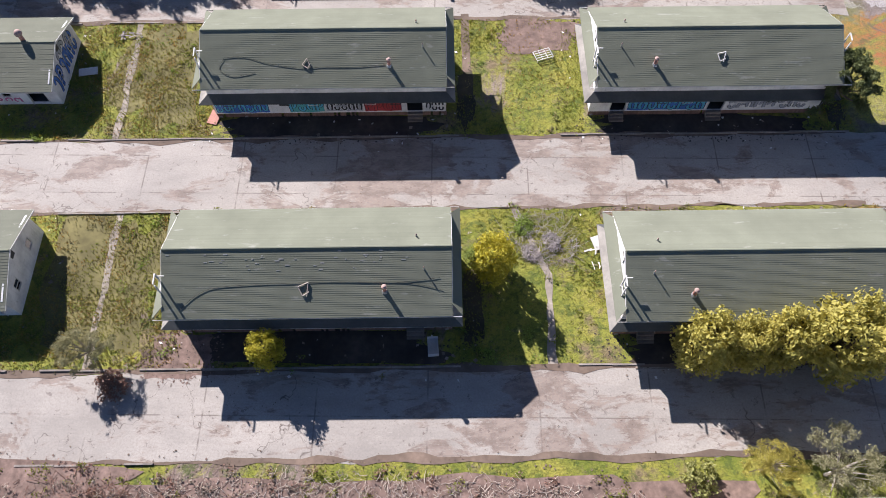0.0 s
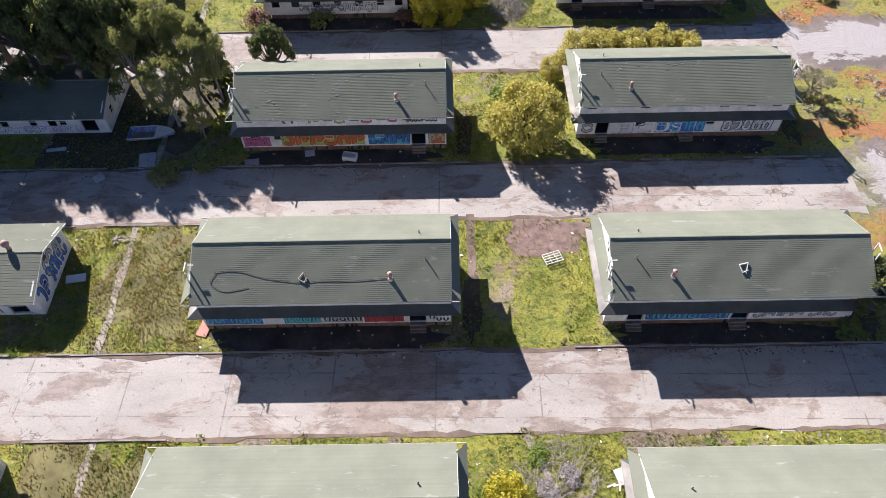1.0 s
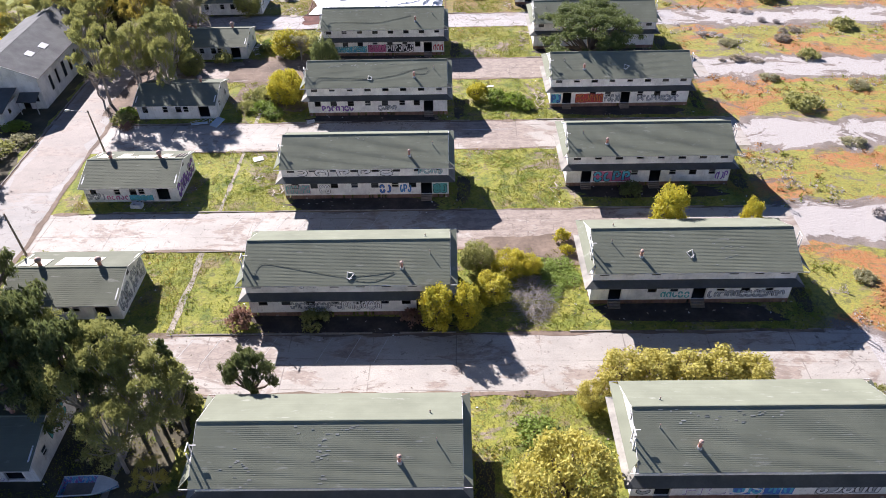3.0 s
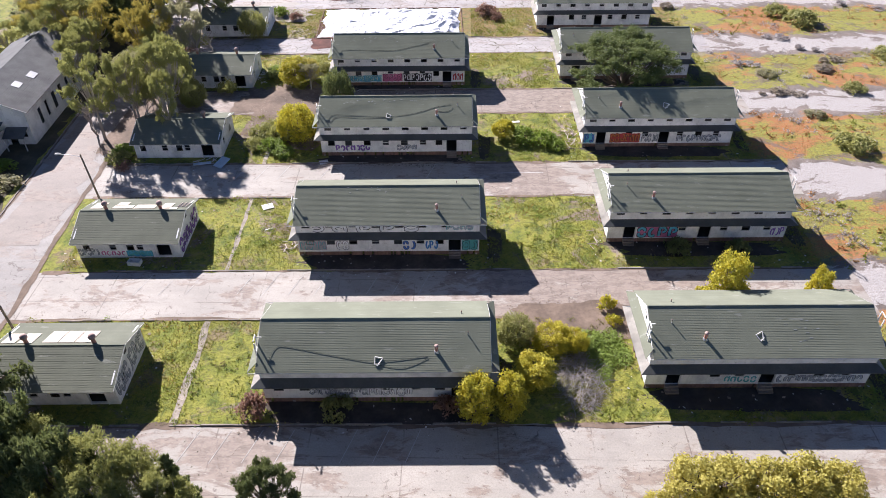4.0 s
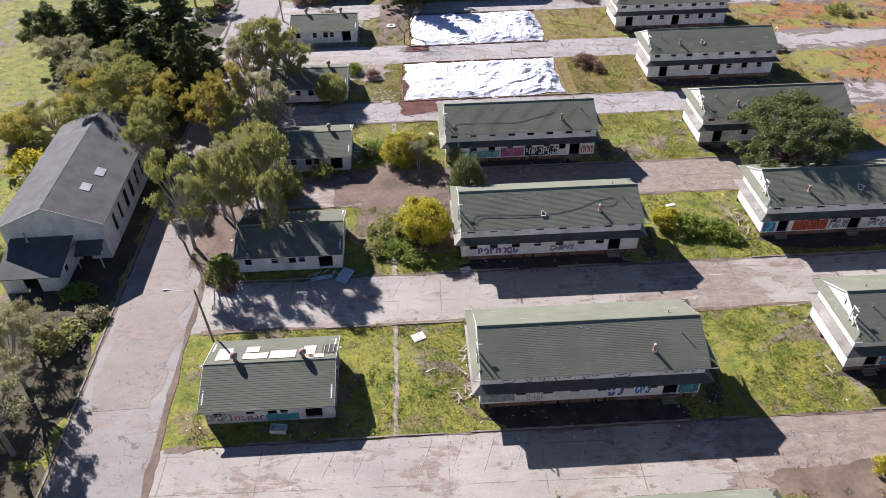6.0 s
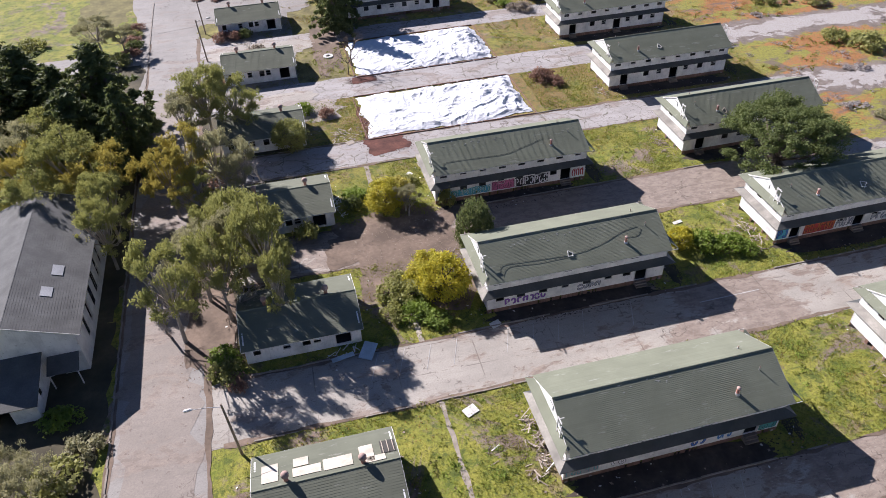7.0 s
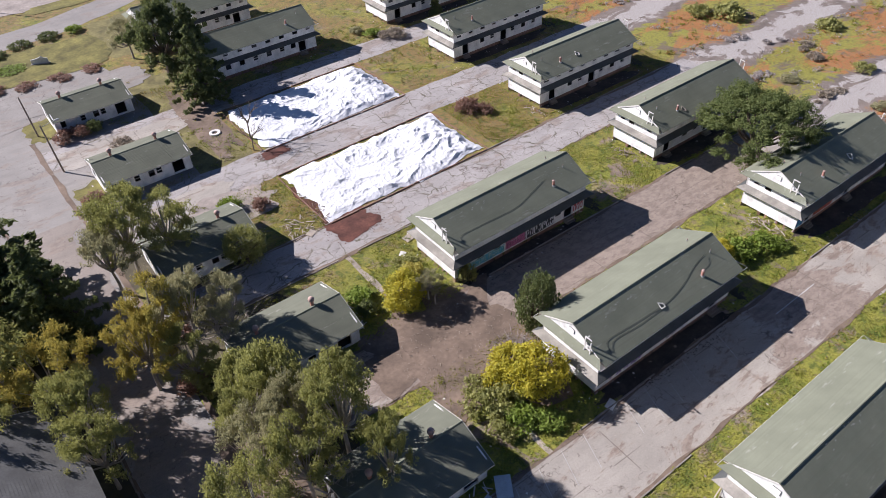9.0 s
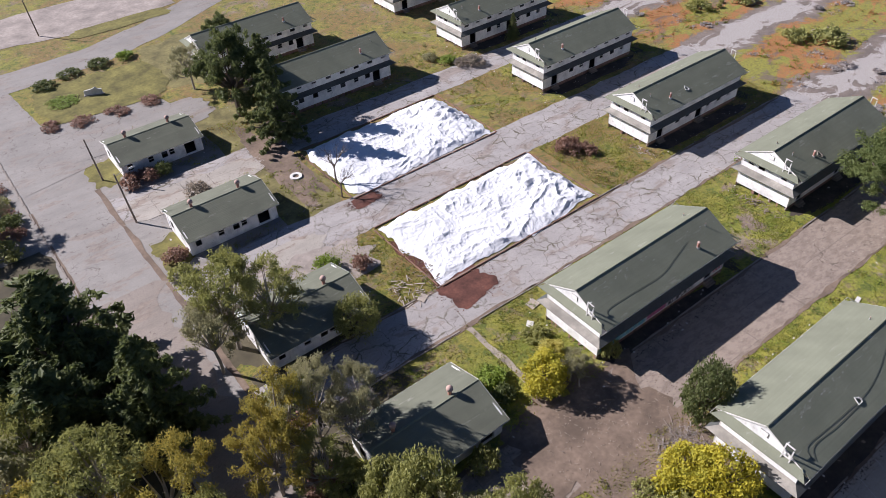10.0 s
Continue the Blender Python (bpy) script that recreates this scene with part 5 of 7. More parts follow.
PLANTS = [
    # south end
    ("tall", "yellow", 0.9, 28.2, 6.2, 2.0), ("open", "grey", -32.6, 20.0, 4.6, 2.6), ("tall", "yellow", -17.8, 20.0, 5.4, 1.5),
    ("tall", "ochre", 17.5, 20.5, 8.0, 2.5), ("tall", "ochre", 20.6, 20.4, 8.0, 2.2), ("tall", "ochre", 23.8, 20.8, 8.6, 2.6), ("tall", "ochre", 28.4, 20.6, 9.6, 3.6),
    ("open", "ochre", 21.6, 11.3, 4.8, 2.9), ("open", "grey", 26.6, 11.0, 5.6, 3.4), ("low", "olive", 16.5, 10.5, 2.0, 1.6),
    ("pine", "dark", 34.6, 47.3, 7.5, 4.2), ("low", "rust", -30.5, 17.6, 1.2, 1.6), ("low", "sage", 6.4, 31.2, 0.6, 1.1), ("low", "green", 4.0, 33.0, 0.6, 1.2), ("low", "sage", 4.4, 30.2, 0.5, 1.0),
    # third row
    ("round", "ochre", 5.0, 69.9, 7.4, 4.6), ("tall", "ochre", 12.0, 82.4, 5.8, 2.4), ("tall", "ochre", 15.0, 82.4, 6.0, 2.6), ("tall", "ochre", 18.4, 82.4, 5.7, 2.5), ("tall", "ochre", 21.8, 82.4, 6.0, 2.6), ("tall", "ochre", 24.8, 82.4, 5.4, 2.2),
    ("round", "ochre", 9.0, 80.6, 3.2, 1.8), ("open", "grey", 39.0, 77.0, 4.0, 2.8), ("open", "olive", 36.5, 80.0, 3.6, 2.2),
    ("pine", "dark", -53.0, 79.8, 18.5, 7.0), ("pine", "dark", -58.0, 82.5, 18.0, 7.0), ("pine", "dark", -65.0, 80.5, 17.0, 7.5), ("pine", "dark", -47.5, 80.6, 15.0, 4.8), ("open", "olive", -39.5, 76.8, 13.0, 4.5), ("open", "olive", -30.8, 77.0, 11.0, 3.4), ("open", "olive", -43.0, 80.0, 13.0, 4.5), ("open", "olive", -34.2, 78.8, 12.5, 4.0), ("pine", "dark", -45.8, 79.4, 18.0, 5.6), ("pine", "dark", -61.0, 76.0, 19.0, 8.0), ("pine", "dark", -63.5, 68.0, 15.0, 7.0), ("pine", "dark", -66.5, 77.0, 19.0, 6.5), ("pine", "dark", -59.5, 69.0, 14.0, 3.0), ("pine", "dark", -40.6, 78.6, 15.5, 4.8), ("pine", "dark", -56.0, 90.0, 15.0, 6.0), ("open", "olive", -36.4, 78.4, 14.5, 4.8), ("open", "olive", -32.9, 75.6, 12.5, 4.2), ("cone", "dark", -31.6, 79.4, 11.0, 2.4), ("pine", "dark", -24.6, 80.0, 9.4, 3.0),
    ("open", "olive", -35.0, 72.5, 11.0, 3.8), ("open", "ochre", -31.5, 70.5, 5.0, 2.0), ("pine", "dark", -60.5, 92.0, 9.0, 6.0),
    ("low", "green", 3.0, 77.5, 1.0, 2.2), ("low", "olive", -34.5, 64.5, 1.6, 2.0), ("low", "olive", -30.0, 66.5, 1.6, 2.0),
    # fourth row
    ("tall", "yellow", -6.7, 91.3, 6.8, 1.9), ("tall", "yellow", -3.4, 91.8, 6.4, 1.7), ("tall", "yellow", -0.6, 96.0, 4.0, 2.2), ("round", "yellow", 1.9, 101.0, 3.0, 2.4), ("round", "yellow", 4.2, 100.8, 2.8, 1.6), ("round", "olive", -2.2, 101.6, 4.0, 2.2), ("low", "green", 6.3, 101.6, 0.9, 2.0), ("low", "green", 8.3, 102.2, 0.7, 1.7), ("low", "green", 6.9, 99.2, 0.8, 2.1), ("low", "green", 8.9, 99.6, 0.6, 1.7), ("low", "green", 6.6, 97.2, 0.5, 1.6), ("low", "yellow", 9.2, 104.8, 1.4, 1.0),
    ("low", "rust", -28.9, 91.6, 3.0, 1.8), ("tall", "yellow", 21.6, 106.6, 9.2, 2.4), ("tall", "yellow", 31.6, 106.4, 7.6, 1.4), ("low", "yellow", 8.7, 107.4, 2.0, 1.2), ("low", "yellow", 20.5, 109.8, 1.2, 1.0),
    ("low", "olive", -20.6, 92.0, 2.4, 1.8), ("low", "rust", -9.5, 92.4, 2.2, 1.4),
    ("low", "dark", 19.5, 117.6, 2.4, 1.8), ("low", "dark", 26.8, 117.6, 2.4, 1.7),
    # sixth and seventh row
    ("round", "yellow", -33.4, 144.6, 6.0, 3.4), ("tall", "yellow", -34.6, 147.8, 4.6, 2.4), ("low", "olive", -36.8, 145.4, 2.6, 2.2), ("low", "green", -37.6, 142.5, 1.9, 2.2), ("low", "olive", -39.4, 146.0, 2.2, 2.4), ("low", "green", -35.5, 140.8, 1.4, 2.2), ("low", "olive", -40.3, 142.5, 1.8, 1.7), ("low", "yellow", -36.2, 147.6, 2.6, 2.0), ("low", "olive", -38.6, 148.6, 1.5, 1.7), ("low", "straw", -31.6, 148.4, 1.2, 1.6),
    ("round", "yellow", -1.4, 145.8, 3.0, 1.9), ("low", "green", 1.8, 145.0, 2.6, 2.4), ("low", "green", 4.8, 144.0, 2.4, 2.2), ("low", "green", 6.8, 142.6, 1.6, 1.6),
    ("tall", "yellow", -37.4, 164.0, 5.2, 2.6), ("tall", "ochre", -35.0, 165.6, 4.4, 1.9), ("open", "grey", -34.6, 163.0, 5.0, 2.4), ("round", "dark", -27.8, 150.9, 9.4, 2.6), ("low", "olive", -28.7, 163.0, 3.6, 1.4), ("low", "green", -41.5, 168.0, 1.8, 2.2),
    ("flat", "cypress", 18.2, 155.6, 12.8, 8.9), ("low", "straw", -27.5, 147.5, 1.5, 1.6), ("low", "dark", -41.8, 165.6, 2.4, 1.4), ("low", "olive", -33.2, 170.0, 1.4, 1.8),
    # along the street
    ("open", "olive", -64.3, 144.7, 16.0, 5.0), ("open", "olive", -53.8, 149.5, 16.5, 5.2), ("open", "olive", -59.0, 147.0, 15.0, 4.4), ("open", "olive", -52.6, 143.3, 14.0, 2.8), ("open", "grey", -61.5, 151.0, 13.0, 4.4), ("open", "grey", -57.0, 152.5, 13.0, 4.2),
    ("round", "olive", -56.9, 158.9, 11.0, 3.4), ("round", "olive", -58.8, 162.0, 8.0, 3.0), ("open", "olive", -60.5, 157.0, 12.0, 4.0), ("round", "olive", -53.0, 155.4, 5.0, 2.4),
    ("open", "gold", -66.0, 170.0, 13.5, 4.2), ("open", "gold", -64.2, 172.4, 14.5, 4.4), ("open", "grey", -60.0, 173.5, 13.0, 4.0), ("open", "grey", -56.4, 170.8, 11.5, 3.8), ("open", "olive", -62.5, 167.0, 10.0, 3.6),
    ("open", "olive", -61.4, 190.4, 14.5, 6.4), ("open", "olive", -57.0, 189.0, 13.5, 5.2), ("open", "grey", -64.4, 188.0, 12.0, 4.4), ("round", "olive", -49.2, 183.4, 6.0, 2.8),
    ("open", "olive", -79.6, 176.0, 14.0, 7.6), ("open", "gold", -84.5, 174.5, 13.5, 6.0), ("open", "gold", -75.2, 172.5, 13.5, 5.6), ("open", "olive", -81.5, 168.0, 12.5, 5.5), ("open", "olive", -73.8, 166.5, 12.5, 4.6), ("open", "grey", -88.0, 182.0, 13.0, 6.5), ("open", "olive", -73.5, 160.5, 12.0, 4.4),
    ("cone", "dark", -72.4, 183.0, 16.0, 6.0), ("cone", "dark", -77.5, 196.5, 17.0, 10.0), ("cone", "dark", -84.5, 199.0, 13.0, 8.6), ("cone", "dark", -80.5, 187.5, 14.0, 8.4), ("pine", "dark", -73.0, 190.5, 9.0, 4.4),
    ("low", "olive", -60.5, 180.0, 2.8, 3.4), ("low", "rust", -62.0, 168.5, 2.0, 2.6), ("low", "rust", -60.4, 177.4, 1.6, 2.4), ("low", "olive", -59.6, 138.4, 1.8, 2.2), ("low", "green", -59.8, 140.6, 1.5, 2.2), ("low", "rust", -58.6, 136.6, 1.3, 1.6),
    ("low", "dark", -49.0, 186.4, 3.0, 2.4), ("low", "olive", -48.6, 160.5, 3.0, 1.8), ("low", "green", -51.5, 168.2, 2.4, 1.6), ("low", "olive", -60.0, 166.5, 3.0, 3.0),
    ("pine", "dark", -38.5, 240.5, 17.0, 8.0), ("cone", "dark", -34.5, 235.5, 16.0, 6.0), ("cone", "dark", -37.0, 228.0, 15.0, 5.0), ("open", "grey", -41.0, 255.0, 9.0, 4.5), ("pine", "dark", -31.0, 262.0, 10.0, 5.0),
    ("open", "grey", -74.8, 113.0, 16.0, 5.5), ("open", "olive", -76.5, 104.0, 15.0, 6.0), ("open", "grey", -77.0, 121.5, 12.0, 4.0),
    ("low", "grey", -73.5, 132.0, 1.8, 2.2), ("low", "olive", -76.0, 128.0, 2.8, 3.2), ("open", "grey", -78.0, 127.0, 7.5, 4.2), ("open", "olive", -82.0, 120.0, 10.0, 5.5), ("low", "green", -76.5, 136.0, 1.6, 2.4), ("open", "olive", -78.0, 108.0, 11.0, 5.5), ("open", "grey", -84.0, 98.0, 11.0, 6.0), ("pine", "dark", -76.0, 92.0, 10.0, 6.0),
    ("open", "olive", -97.0, 150.0, 10.0, 5.0), ("low", "yellow", -94.0, 165.0, 4.0, 3.6), ("round", "ochre", -99.0, 175.0, 5.0, 4.0), ("open", "olive", -92.0, 172.0, 9.0, 5.0), ("open", "olive", -84.0, 186.0, 12.5, 6.0), ("open", "grey", -96.0, 192.0, 12.0, 6.0), ("low", "olive", -90.0, 160.0, 4.0, 3.6),
    ("cone", "dark", -90.5, 204.0, 15.0, 10.0), ("cone", "dark", -96.0, 203.0, 13.0, 9.0), ("cone", "dark", -99.0, 220.0, 12.0, 5.5), ("pine", "dark", -104.0, 205.0, 12.0, 7.0), ("open", "grey", -84.0, 232.0, 8.5, 5.2), ("open", "grey", -79.4, 231.0, 6.5, 4.0), ("low", "dark", -77.6, 233.2, 2.0, 2.0), ("low", "rust", -78.0, 243.0, 1.6, 2.0), ("low", "olive", -78.2, 239.0, 1.6, 1.8), ("low", "olive", -99.0, 239.0, 2.4, 3.2), ("low", "olive", -80.0, 226.0, 2.4, 3.0), ("low", "rust", -78.5, 236.0, 1.8, 2.4), ("low", "rust", -78.0, 230.0, 1.6, 2.0),
    # huts and yards to the north
    ("low", "straw", -53.4, 223.0, 2.2, 2.2), ("low", "rust", -60.4, 231.8, 2.2, 2.2), ("low", "rust", -57.6, 232.0, 2.2, 2.0), ("low", "dark", -55.2, 231.8, 2.6, 1.6), ("low", "rust", -42.5, 193.6, 2.0, 1.6), ("low", "green", -46.5, 196.0, 2.2, 2.0), ("low", "rust", -61.5, 210.5, 2.0, 2.0), ("low", "olive", -62.0, 206.5, 2.0, 2.0),
    ("low", "rust", -2.6, 196.2, 2.8, 2.4), ("low", "rust", -0.8, 194.2, 2.0, 1.8), ("low", "straw", 4.6, 229.3, 2.0, 2.4), ("low", "straw", 2.4, 230.5, 1.5, 1.8), ("low", "green", 1.0, 233.0, 1.6, 2.0), ("low", "grey", -1.0, 236.0, 1.6, 1.6), ("cone", "dark", 16.6, 232.0, 6.0, 1.6),
    # the heath
    ("low", "olive", 52.0, 142.8, 2.6, 3.0), ("low", "olive", 62.0, 192.0, 3.2, 3.6), ("low", "olive", 58.0, 196.5, 2.6, 2.8), ("low", "grey", 55.6, 131.0, 1.2, 2.0), ("low", "olive", 56.0, 218.0, 2.4, 2.8), ("low", "olive", 66.0, 214.0, 2.4, 2.8), ("low", "grey", 70.0, 226.0, 2.0, 2.4), ("low", "straw", 36.0, 200.0, 1.4, 1.6),
    ("low", "grey", 47.0, 168.0, 1.2, 1.8), ("low", "olive", 60.0, 162.0, 1.8, 2.2), ("low", "grey", 44.0, 100.0, 1.2, 1.4), ("low", "olive", 47.0, 97.0, 1.4, 1.6), ("low", "grey", 64.0, 150.0, 1.4, 2.0), ("low", "grey", 50.0, 153.0, 1.2, 1.8), ("low", "straw", 58.0, 170.0, 1.3, 1.8), ("low", "olive", 72.0, 176.0, 2.2, 2.6),
    # round the lawn island
    ("low", "dark", -63.0, 274.5, 1.6, 2.4), ("low", "dark", -58.0, 276.5, 1.4, 2.4), ("low", "dark", -52.0, 277.0, 1.6, 2.4), ("low", "green", -47.0, 277.0, 1.6, 2.2), ("low", "rust", -66.0, 258.0, 1.0, 2.2), ("low", "rust", -61.0, 256.5, 0.9, 2.4), ("low", "rust", -55.0, 256.0, 0.9, 2.4), ("low", "rust", -49.0, 256.0, 0.9, 2.4), ("low", "green", -62.0, 266.0, 0.6, 3.0),
]
for i, (form, hue, x, y, h, r) in enumerate(PLANTS):
    plant(form, hue, x, y, h, r, i % 2)
rng = random.Random(77)
for k in range(90):
    x, y = rng.uniform(42, 150), rng.uniform(70, 330)
    hue = rng.choice(("sage", "straw", "olive", "sage", "sage"))
    for _ in range(rng.choice((1, 1, 2, 4))):
        plant("low", hue, x, y, rng.uniform(0.5, 1.3), rng.uniform(0.7, 1.7), 2 + k % 2)
        x, y = x + rng.uniform(1.2, 3.0), y + rng.uniform(-1.4, 1.4)
for k in range(26):
    x, y = rng.uniform(-190, -108), rng.uniform(90, 260)
    plant("open", rng.choice(("olive", "grey")), x, y, rng.uniform(8, 13), rng.uniform(4, 7), 2 + k % 2)


def on_hard(x, y):
    """True on roads, the street and under buildings."""
    v = y - SLOPE * x
    if x < street_x(y) + 6 and x > street_x(y) - 6:
        return True
    if -62 < x < 40 and any(a - 0.1 < v < b + 0.1 for a, b in ROADS):
        return True
    for bx, by in A_AT + B_AT:
        if abs(x - bx) < 11.6 and by < y < by + 10.2:
            return True
    for bx, by in HUT_AT:
        if abs(x - bx) < 6.8 and by < y < by + 9.5:
            return True
    return -36 < x < -6 and 183 < y < 226


def shaded_strip(x, y):
    """The bare soil along the south walls."""
    return any(abs(x - bx) < 11.6 and -2.0 < y - by < 0.8 for bx, by in A_AT + B_AT)


def tufts(name, count, area, material, low, high, label, seed, keep):
    """Upright blades of ground cover in one mesh."""
    rng = np.random.default_rng(seed)
    pts = []
    while len(pts) < count:
        x, y = rng.uniform(area[0], area[1]), rng.uniform(area[2], area[3])
        if keep(x, y) and not on_hard(x, y) and not shaded_strip(x, y):
            pts.append((x, y))
    p = np.array(pts)
    n = len(p)
    a = rng.uniform(0, 6.28, n)
    w = rng.uniform(low, high, n)
    h = w * rng.uniform(0.8, 1.8, n)
    w = w * 0.45
    dx, dy = np.cos(a) * w, np.sin(a) * w
    lx, ly = rng.normal(size=n) * h * 0.5, rng.normal(size=n) * h * 0.5
    q = np.zeros((n, 4, 3))
    q[:, 0] = np.stack([p[:, 0] - dx, p[:, 1] - dy, np.zeros(n)], 1)
    q[:, 1] = np.stack([p[:, 0] + dx, p[:, 1] + dy, np.zeros(n)], 1)
    q[:, 2] = np.stack([p[:, 0] + dx * 0.5 + lx, p[:, 1] + dy * 0.5 + ly, h], 1)
    q[:, 3] = np.stack([p[:, 0] - dx * 0.5 + lx, p[:, 1] - dy * 0.5 + ly, h * 0.9], 1)
    m = bpy.data.meshes.new(name)
    m.from_pydata(q.reshape(-1, 3).tolist(), [], np.arange(n * 4).reshape(-1, 4).tolist())
    m.materials.append(material)
    tagged(new(name, m), label, "grass", kind="stuff")


def mounds(name, count, area, hue, size, leaves, label, seed, keep, blade=0.1):
    """Low leafy cushions of weeds, far too many to count."""
    rng = random.Random(seed)
    clumps = []
    while len(clumps) < count:
        x, y = rng.uniform(area[0], area[1]), rng.uniform(area[2], area[3])
        if keep(x, y) and not on_hard(x, y) and not shaded_strip(x, y):
            for _ in range(3):
                r = rng.uniform(*size)
                clumps.append((x + rng.gauss(0, r), y + rng.gauss(0, r), r * 0.25, r))
    tagged(new(name, leaf_mesh(name, clumps, leaves, blade, LEAF[hue], seed)), label, "weeds", kind="stuff")


def meadow(x, y):
    return noise.noise(Vector((x * 0.11, y * 0.11, 8.0))) > -0.12


tufts("grass", 110000, (-58, 37, 14, 200), LEAF["lawn"], 0.05, 0.12, "rough green and yellow grass between the buildings", 1, meadow)
tufts("dry_weeds", 26000, (-60, 40, 4, 250), LEAF["dry"], 0.04, 0.12, "dry straw-coloured weeds", 2, lambda x, y: noise.noise(Vector((x * 0.15, y * 0.15, 2.0))) > 0.05)
tufts("ice_plant", 30000, (36, 100, 60, 260), LEAF["ice"], 0.05, 0.12, "orange and yellow ice plant over the heath", 3, lambda x, y: noise.noise(Vector((x * 0.08, y * 0.14, 5.0))) > 0.0 and not any(a - 0.5 < y - SLOPE * x < b + 0.5 for a, b in ROADS))


def brush_pile(x, y, rx, ry, count, height, seed, material, label, length=(0.5, 1.9)):
    """A heap of dead branches."""
    rng = random.Random(seed)
    s = Shape()
    for _ in range(count):
        a, q = rng.uniform(0, 6.28), math.sqrt(rng.random())
        px, py = x + rx * q * math.cos(a), y + ry * q * math.sin(a)
        z = height * (1 - q) * rng.random() + 0.05
        d, l = rng.uniform(0, 6.28), rng.uniform(*length)
        e = (px + l * math.cos(d), py + l * math.sin(d), max(0.03, z + rng.uniform(-0.25, 0.5) * height * 0.6))
        mid = ((px + e[0]) / 2 + rng.uniform(-0.15, 0.15), (py + e[1]) / 2 + rng.uniform(-0.15, 0.15), (z + e[2]) / 2 + 0.08)
        r = rng.uniform(0.008, 0.03) * (0.6 if height < 0.1 else 1.0)
        s.tube([(px, py, z), mid, e], [r, r * 0.8, r * 0.4], 4)
    tagged(part("brush_pile", s, material), label, "brush pile", kind="stuff")


def off_tracks(x, y):
    """False on what is left of the old roads over the heath."""
    return not any(a - 0.5 < y - SLOPE * x < b + 0.5 for a, b in ROADS)


def clumped(size, level, layer):
    return lambda x, y: noise.noise(Vector((x * size, y * size, layer))) > level and (x < 40 or off_tracks(x, y))


tufts("weeds", 30000, (-58, 37, 14, 240), LEAF["weed"], 0.06, 0.16, "clumps of dark green weeds in the rough grass", 4, clumped(0.3, 0.05, 11.0))
tufts("weeds", 9000, (-58, 37, 14, 240), LEAF["amber"], 0.06, 0.14, "patches of amber weeds in the rough grass", 5, clumped(0.13, 0.22, 15.0))
tufts("dry_weeds", 7000, (-42, -26, 19, 60), LEAF["dry"], 0.05, 0.15, "dry brown weeds beside the footpath", 7, clumped(0.3, -0.05, 31.0))
tufts("weeds", 5000, (-42, -26, 19, 60), LEAF["amber"], 0.05, 0.13, "amber weeds beside the footpath", 8, clumped(0.35, 0.05, 33.0))


mounds("weed_cushions", 2400, (-58, 37, 14, 240), "weed", (0.12, 0.4), 22000, "low cushions of green weeds in the rough grass", 41, clumped(0.22, 0.0, 41.0))
mounds("weed_cushions", 1500, (-58, 37, 14, 240), "green", (0.12, 0.45), 14000, "low cushions of bright green weeds in the rough grass", 42, clumped(0.12, 0.15, 43.0))
mounds("weed_cushions", 1500, (-60, 37, 14, 250), "dry", (0.1, 0.35), 12000, "low cushions of dry weeds in the rough grass", 43, clumped(0.2, 0.1, 45.0))
mounds("heath_cushions", 1500, (38, 110, 70, 290), "sage", (0.25, 0.7), 14000, "grey-lilac dead scrub over the heath", 44, clumped(0.1, 0.12, 47.0), 0.16)
mounds("heath_cushions", 1500, (38, 110, 70, 290), "ice", (0.2, 0.6), 14000, "rust-coloured ice plant cushions over the heath", 45, clumped(0.09, 0.05, 49.0), 0.15)
mounds("heath_cushions", 1500, (38, 110, 70, 290), "weed", (0.2, 0.6), 14000, "yellow-green ice plant cushions over the heath", 46, clumped(0.1, 0.05, 51.0), 0.15)


def bare_tree(x, y, h, spread, seed, material, label):
    """A leafless tree: trunk, forked boughs and thin twigs."""
    rng = random.Random(seed)
    top = bare("dead_tree")
    trunk, twigs = Shape(), Shape()

    def grow(p, d, length, r, level):
        q = p + d * length * 0.5 + Vector((rng.gauss(0, 0.08), rng.gauss(0, 0.08), 0)) * length
        e = p + d * length + Vector((0, 0, -0.04 * length))
        (trunk if level < 2 else twigs).tube([p, q, e], [r, r * 0.8, r * 0.55], 5 if level < 2 else 4)
        if level == 4:
            return
        for _ in range(3 if level else 5):
            nd = (d + Vector((rng.gauss(0, spread), rng.gauss(0, spread), rng.gauss(0.12, 0.25)))).normalized()
            grow(p.lerp(e, rng.uniform(0.55, 1.0)), nd, length * rng.uniform(0.55, 0.8), r * 0.5, level + 1)

    grow(Vector((0, 0, -0.1)), Vector((rng.gauss(0, 0.1), rng.gauss(0, 0.1), 1)).normalized(), h * 0.4, 0.02 * h, 0)
    for shape in (trunk, twigs):
        shape.v = [(a, b, max(0.03, c) if c > -0.05 else c) for a, b, c in shape.v]
    part("trunk", trunk, material, top)
    tagged(part("branchwork", twigs, material, top), kind="stuff")
    tagged(top, label, "tree")
    settle(top, pose(x, y, 0))


for k, (x, y, h, w) in enumerate([(-57.5, 168.2, 10.5, 0.6), (-53.8, 172.6, 8.5, 0.6), (-60.8, 171.5, 9.0, 0.7), (-54.5, 222.6, 4.2, 0.7), (-57.2, 145.5, 9.5, 0.7), (-61.5, 152.0, 8.0, 0.7), (-34.4, 161.8, 5.2, 0.6), (-58.0, 188.5, 9.0, 0.7), (-66.0, 146.0, 9.0, 0.6)]):
    bare_tree(x, y, h, w, 60 + k, BARK_PALE if k % 2 else DEADWOOD, "leafless grey tree with fine bare branches")
for k, (x, y, h) in enumerate([(-35.6, 212.0, 8.5), (-36.8, 208.4, 6.5)]):
    bare_tree(x, y, h, 0.45, 90 + k, BARK, "dead dark conifer with bare branches")

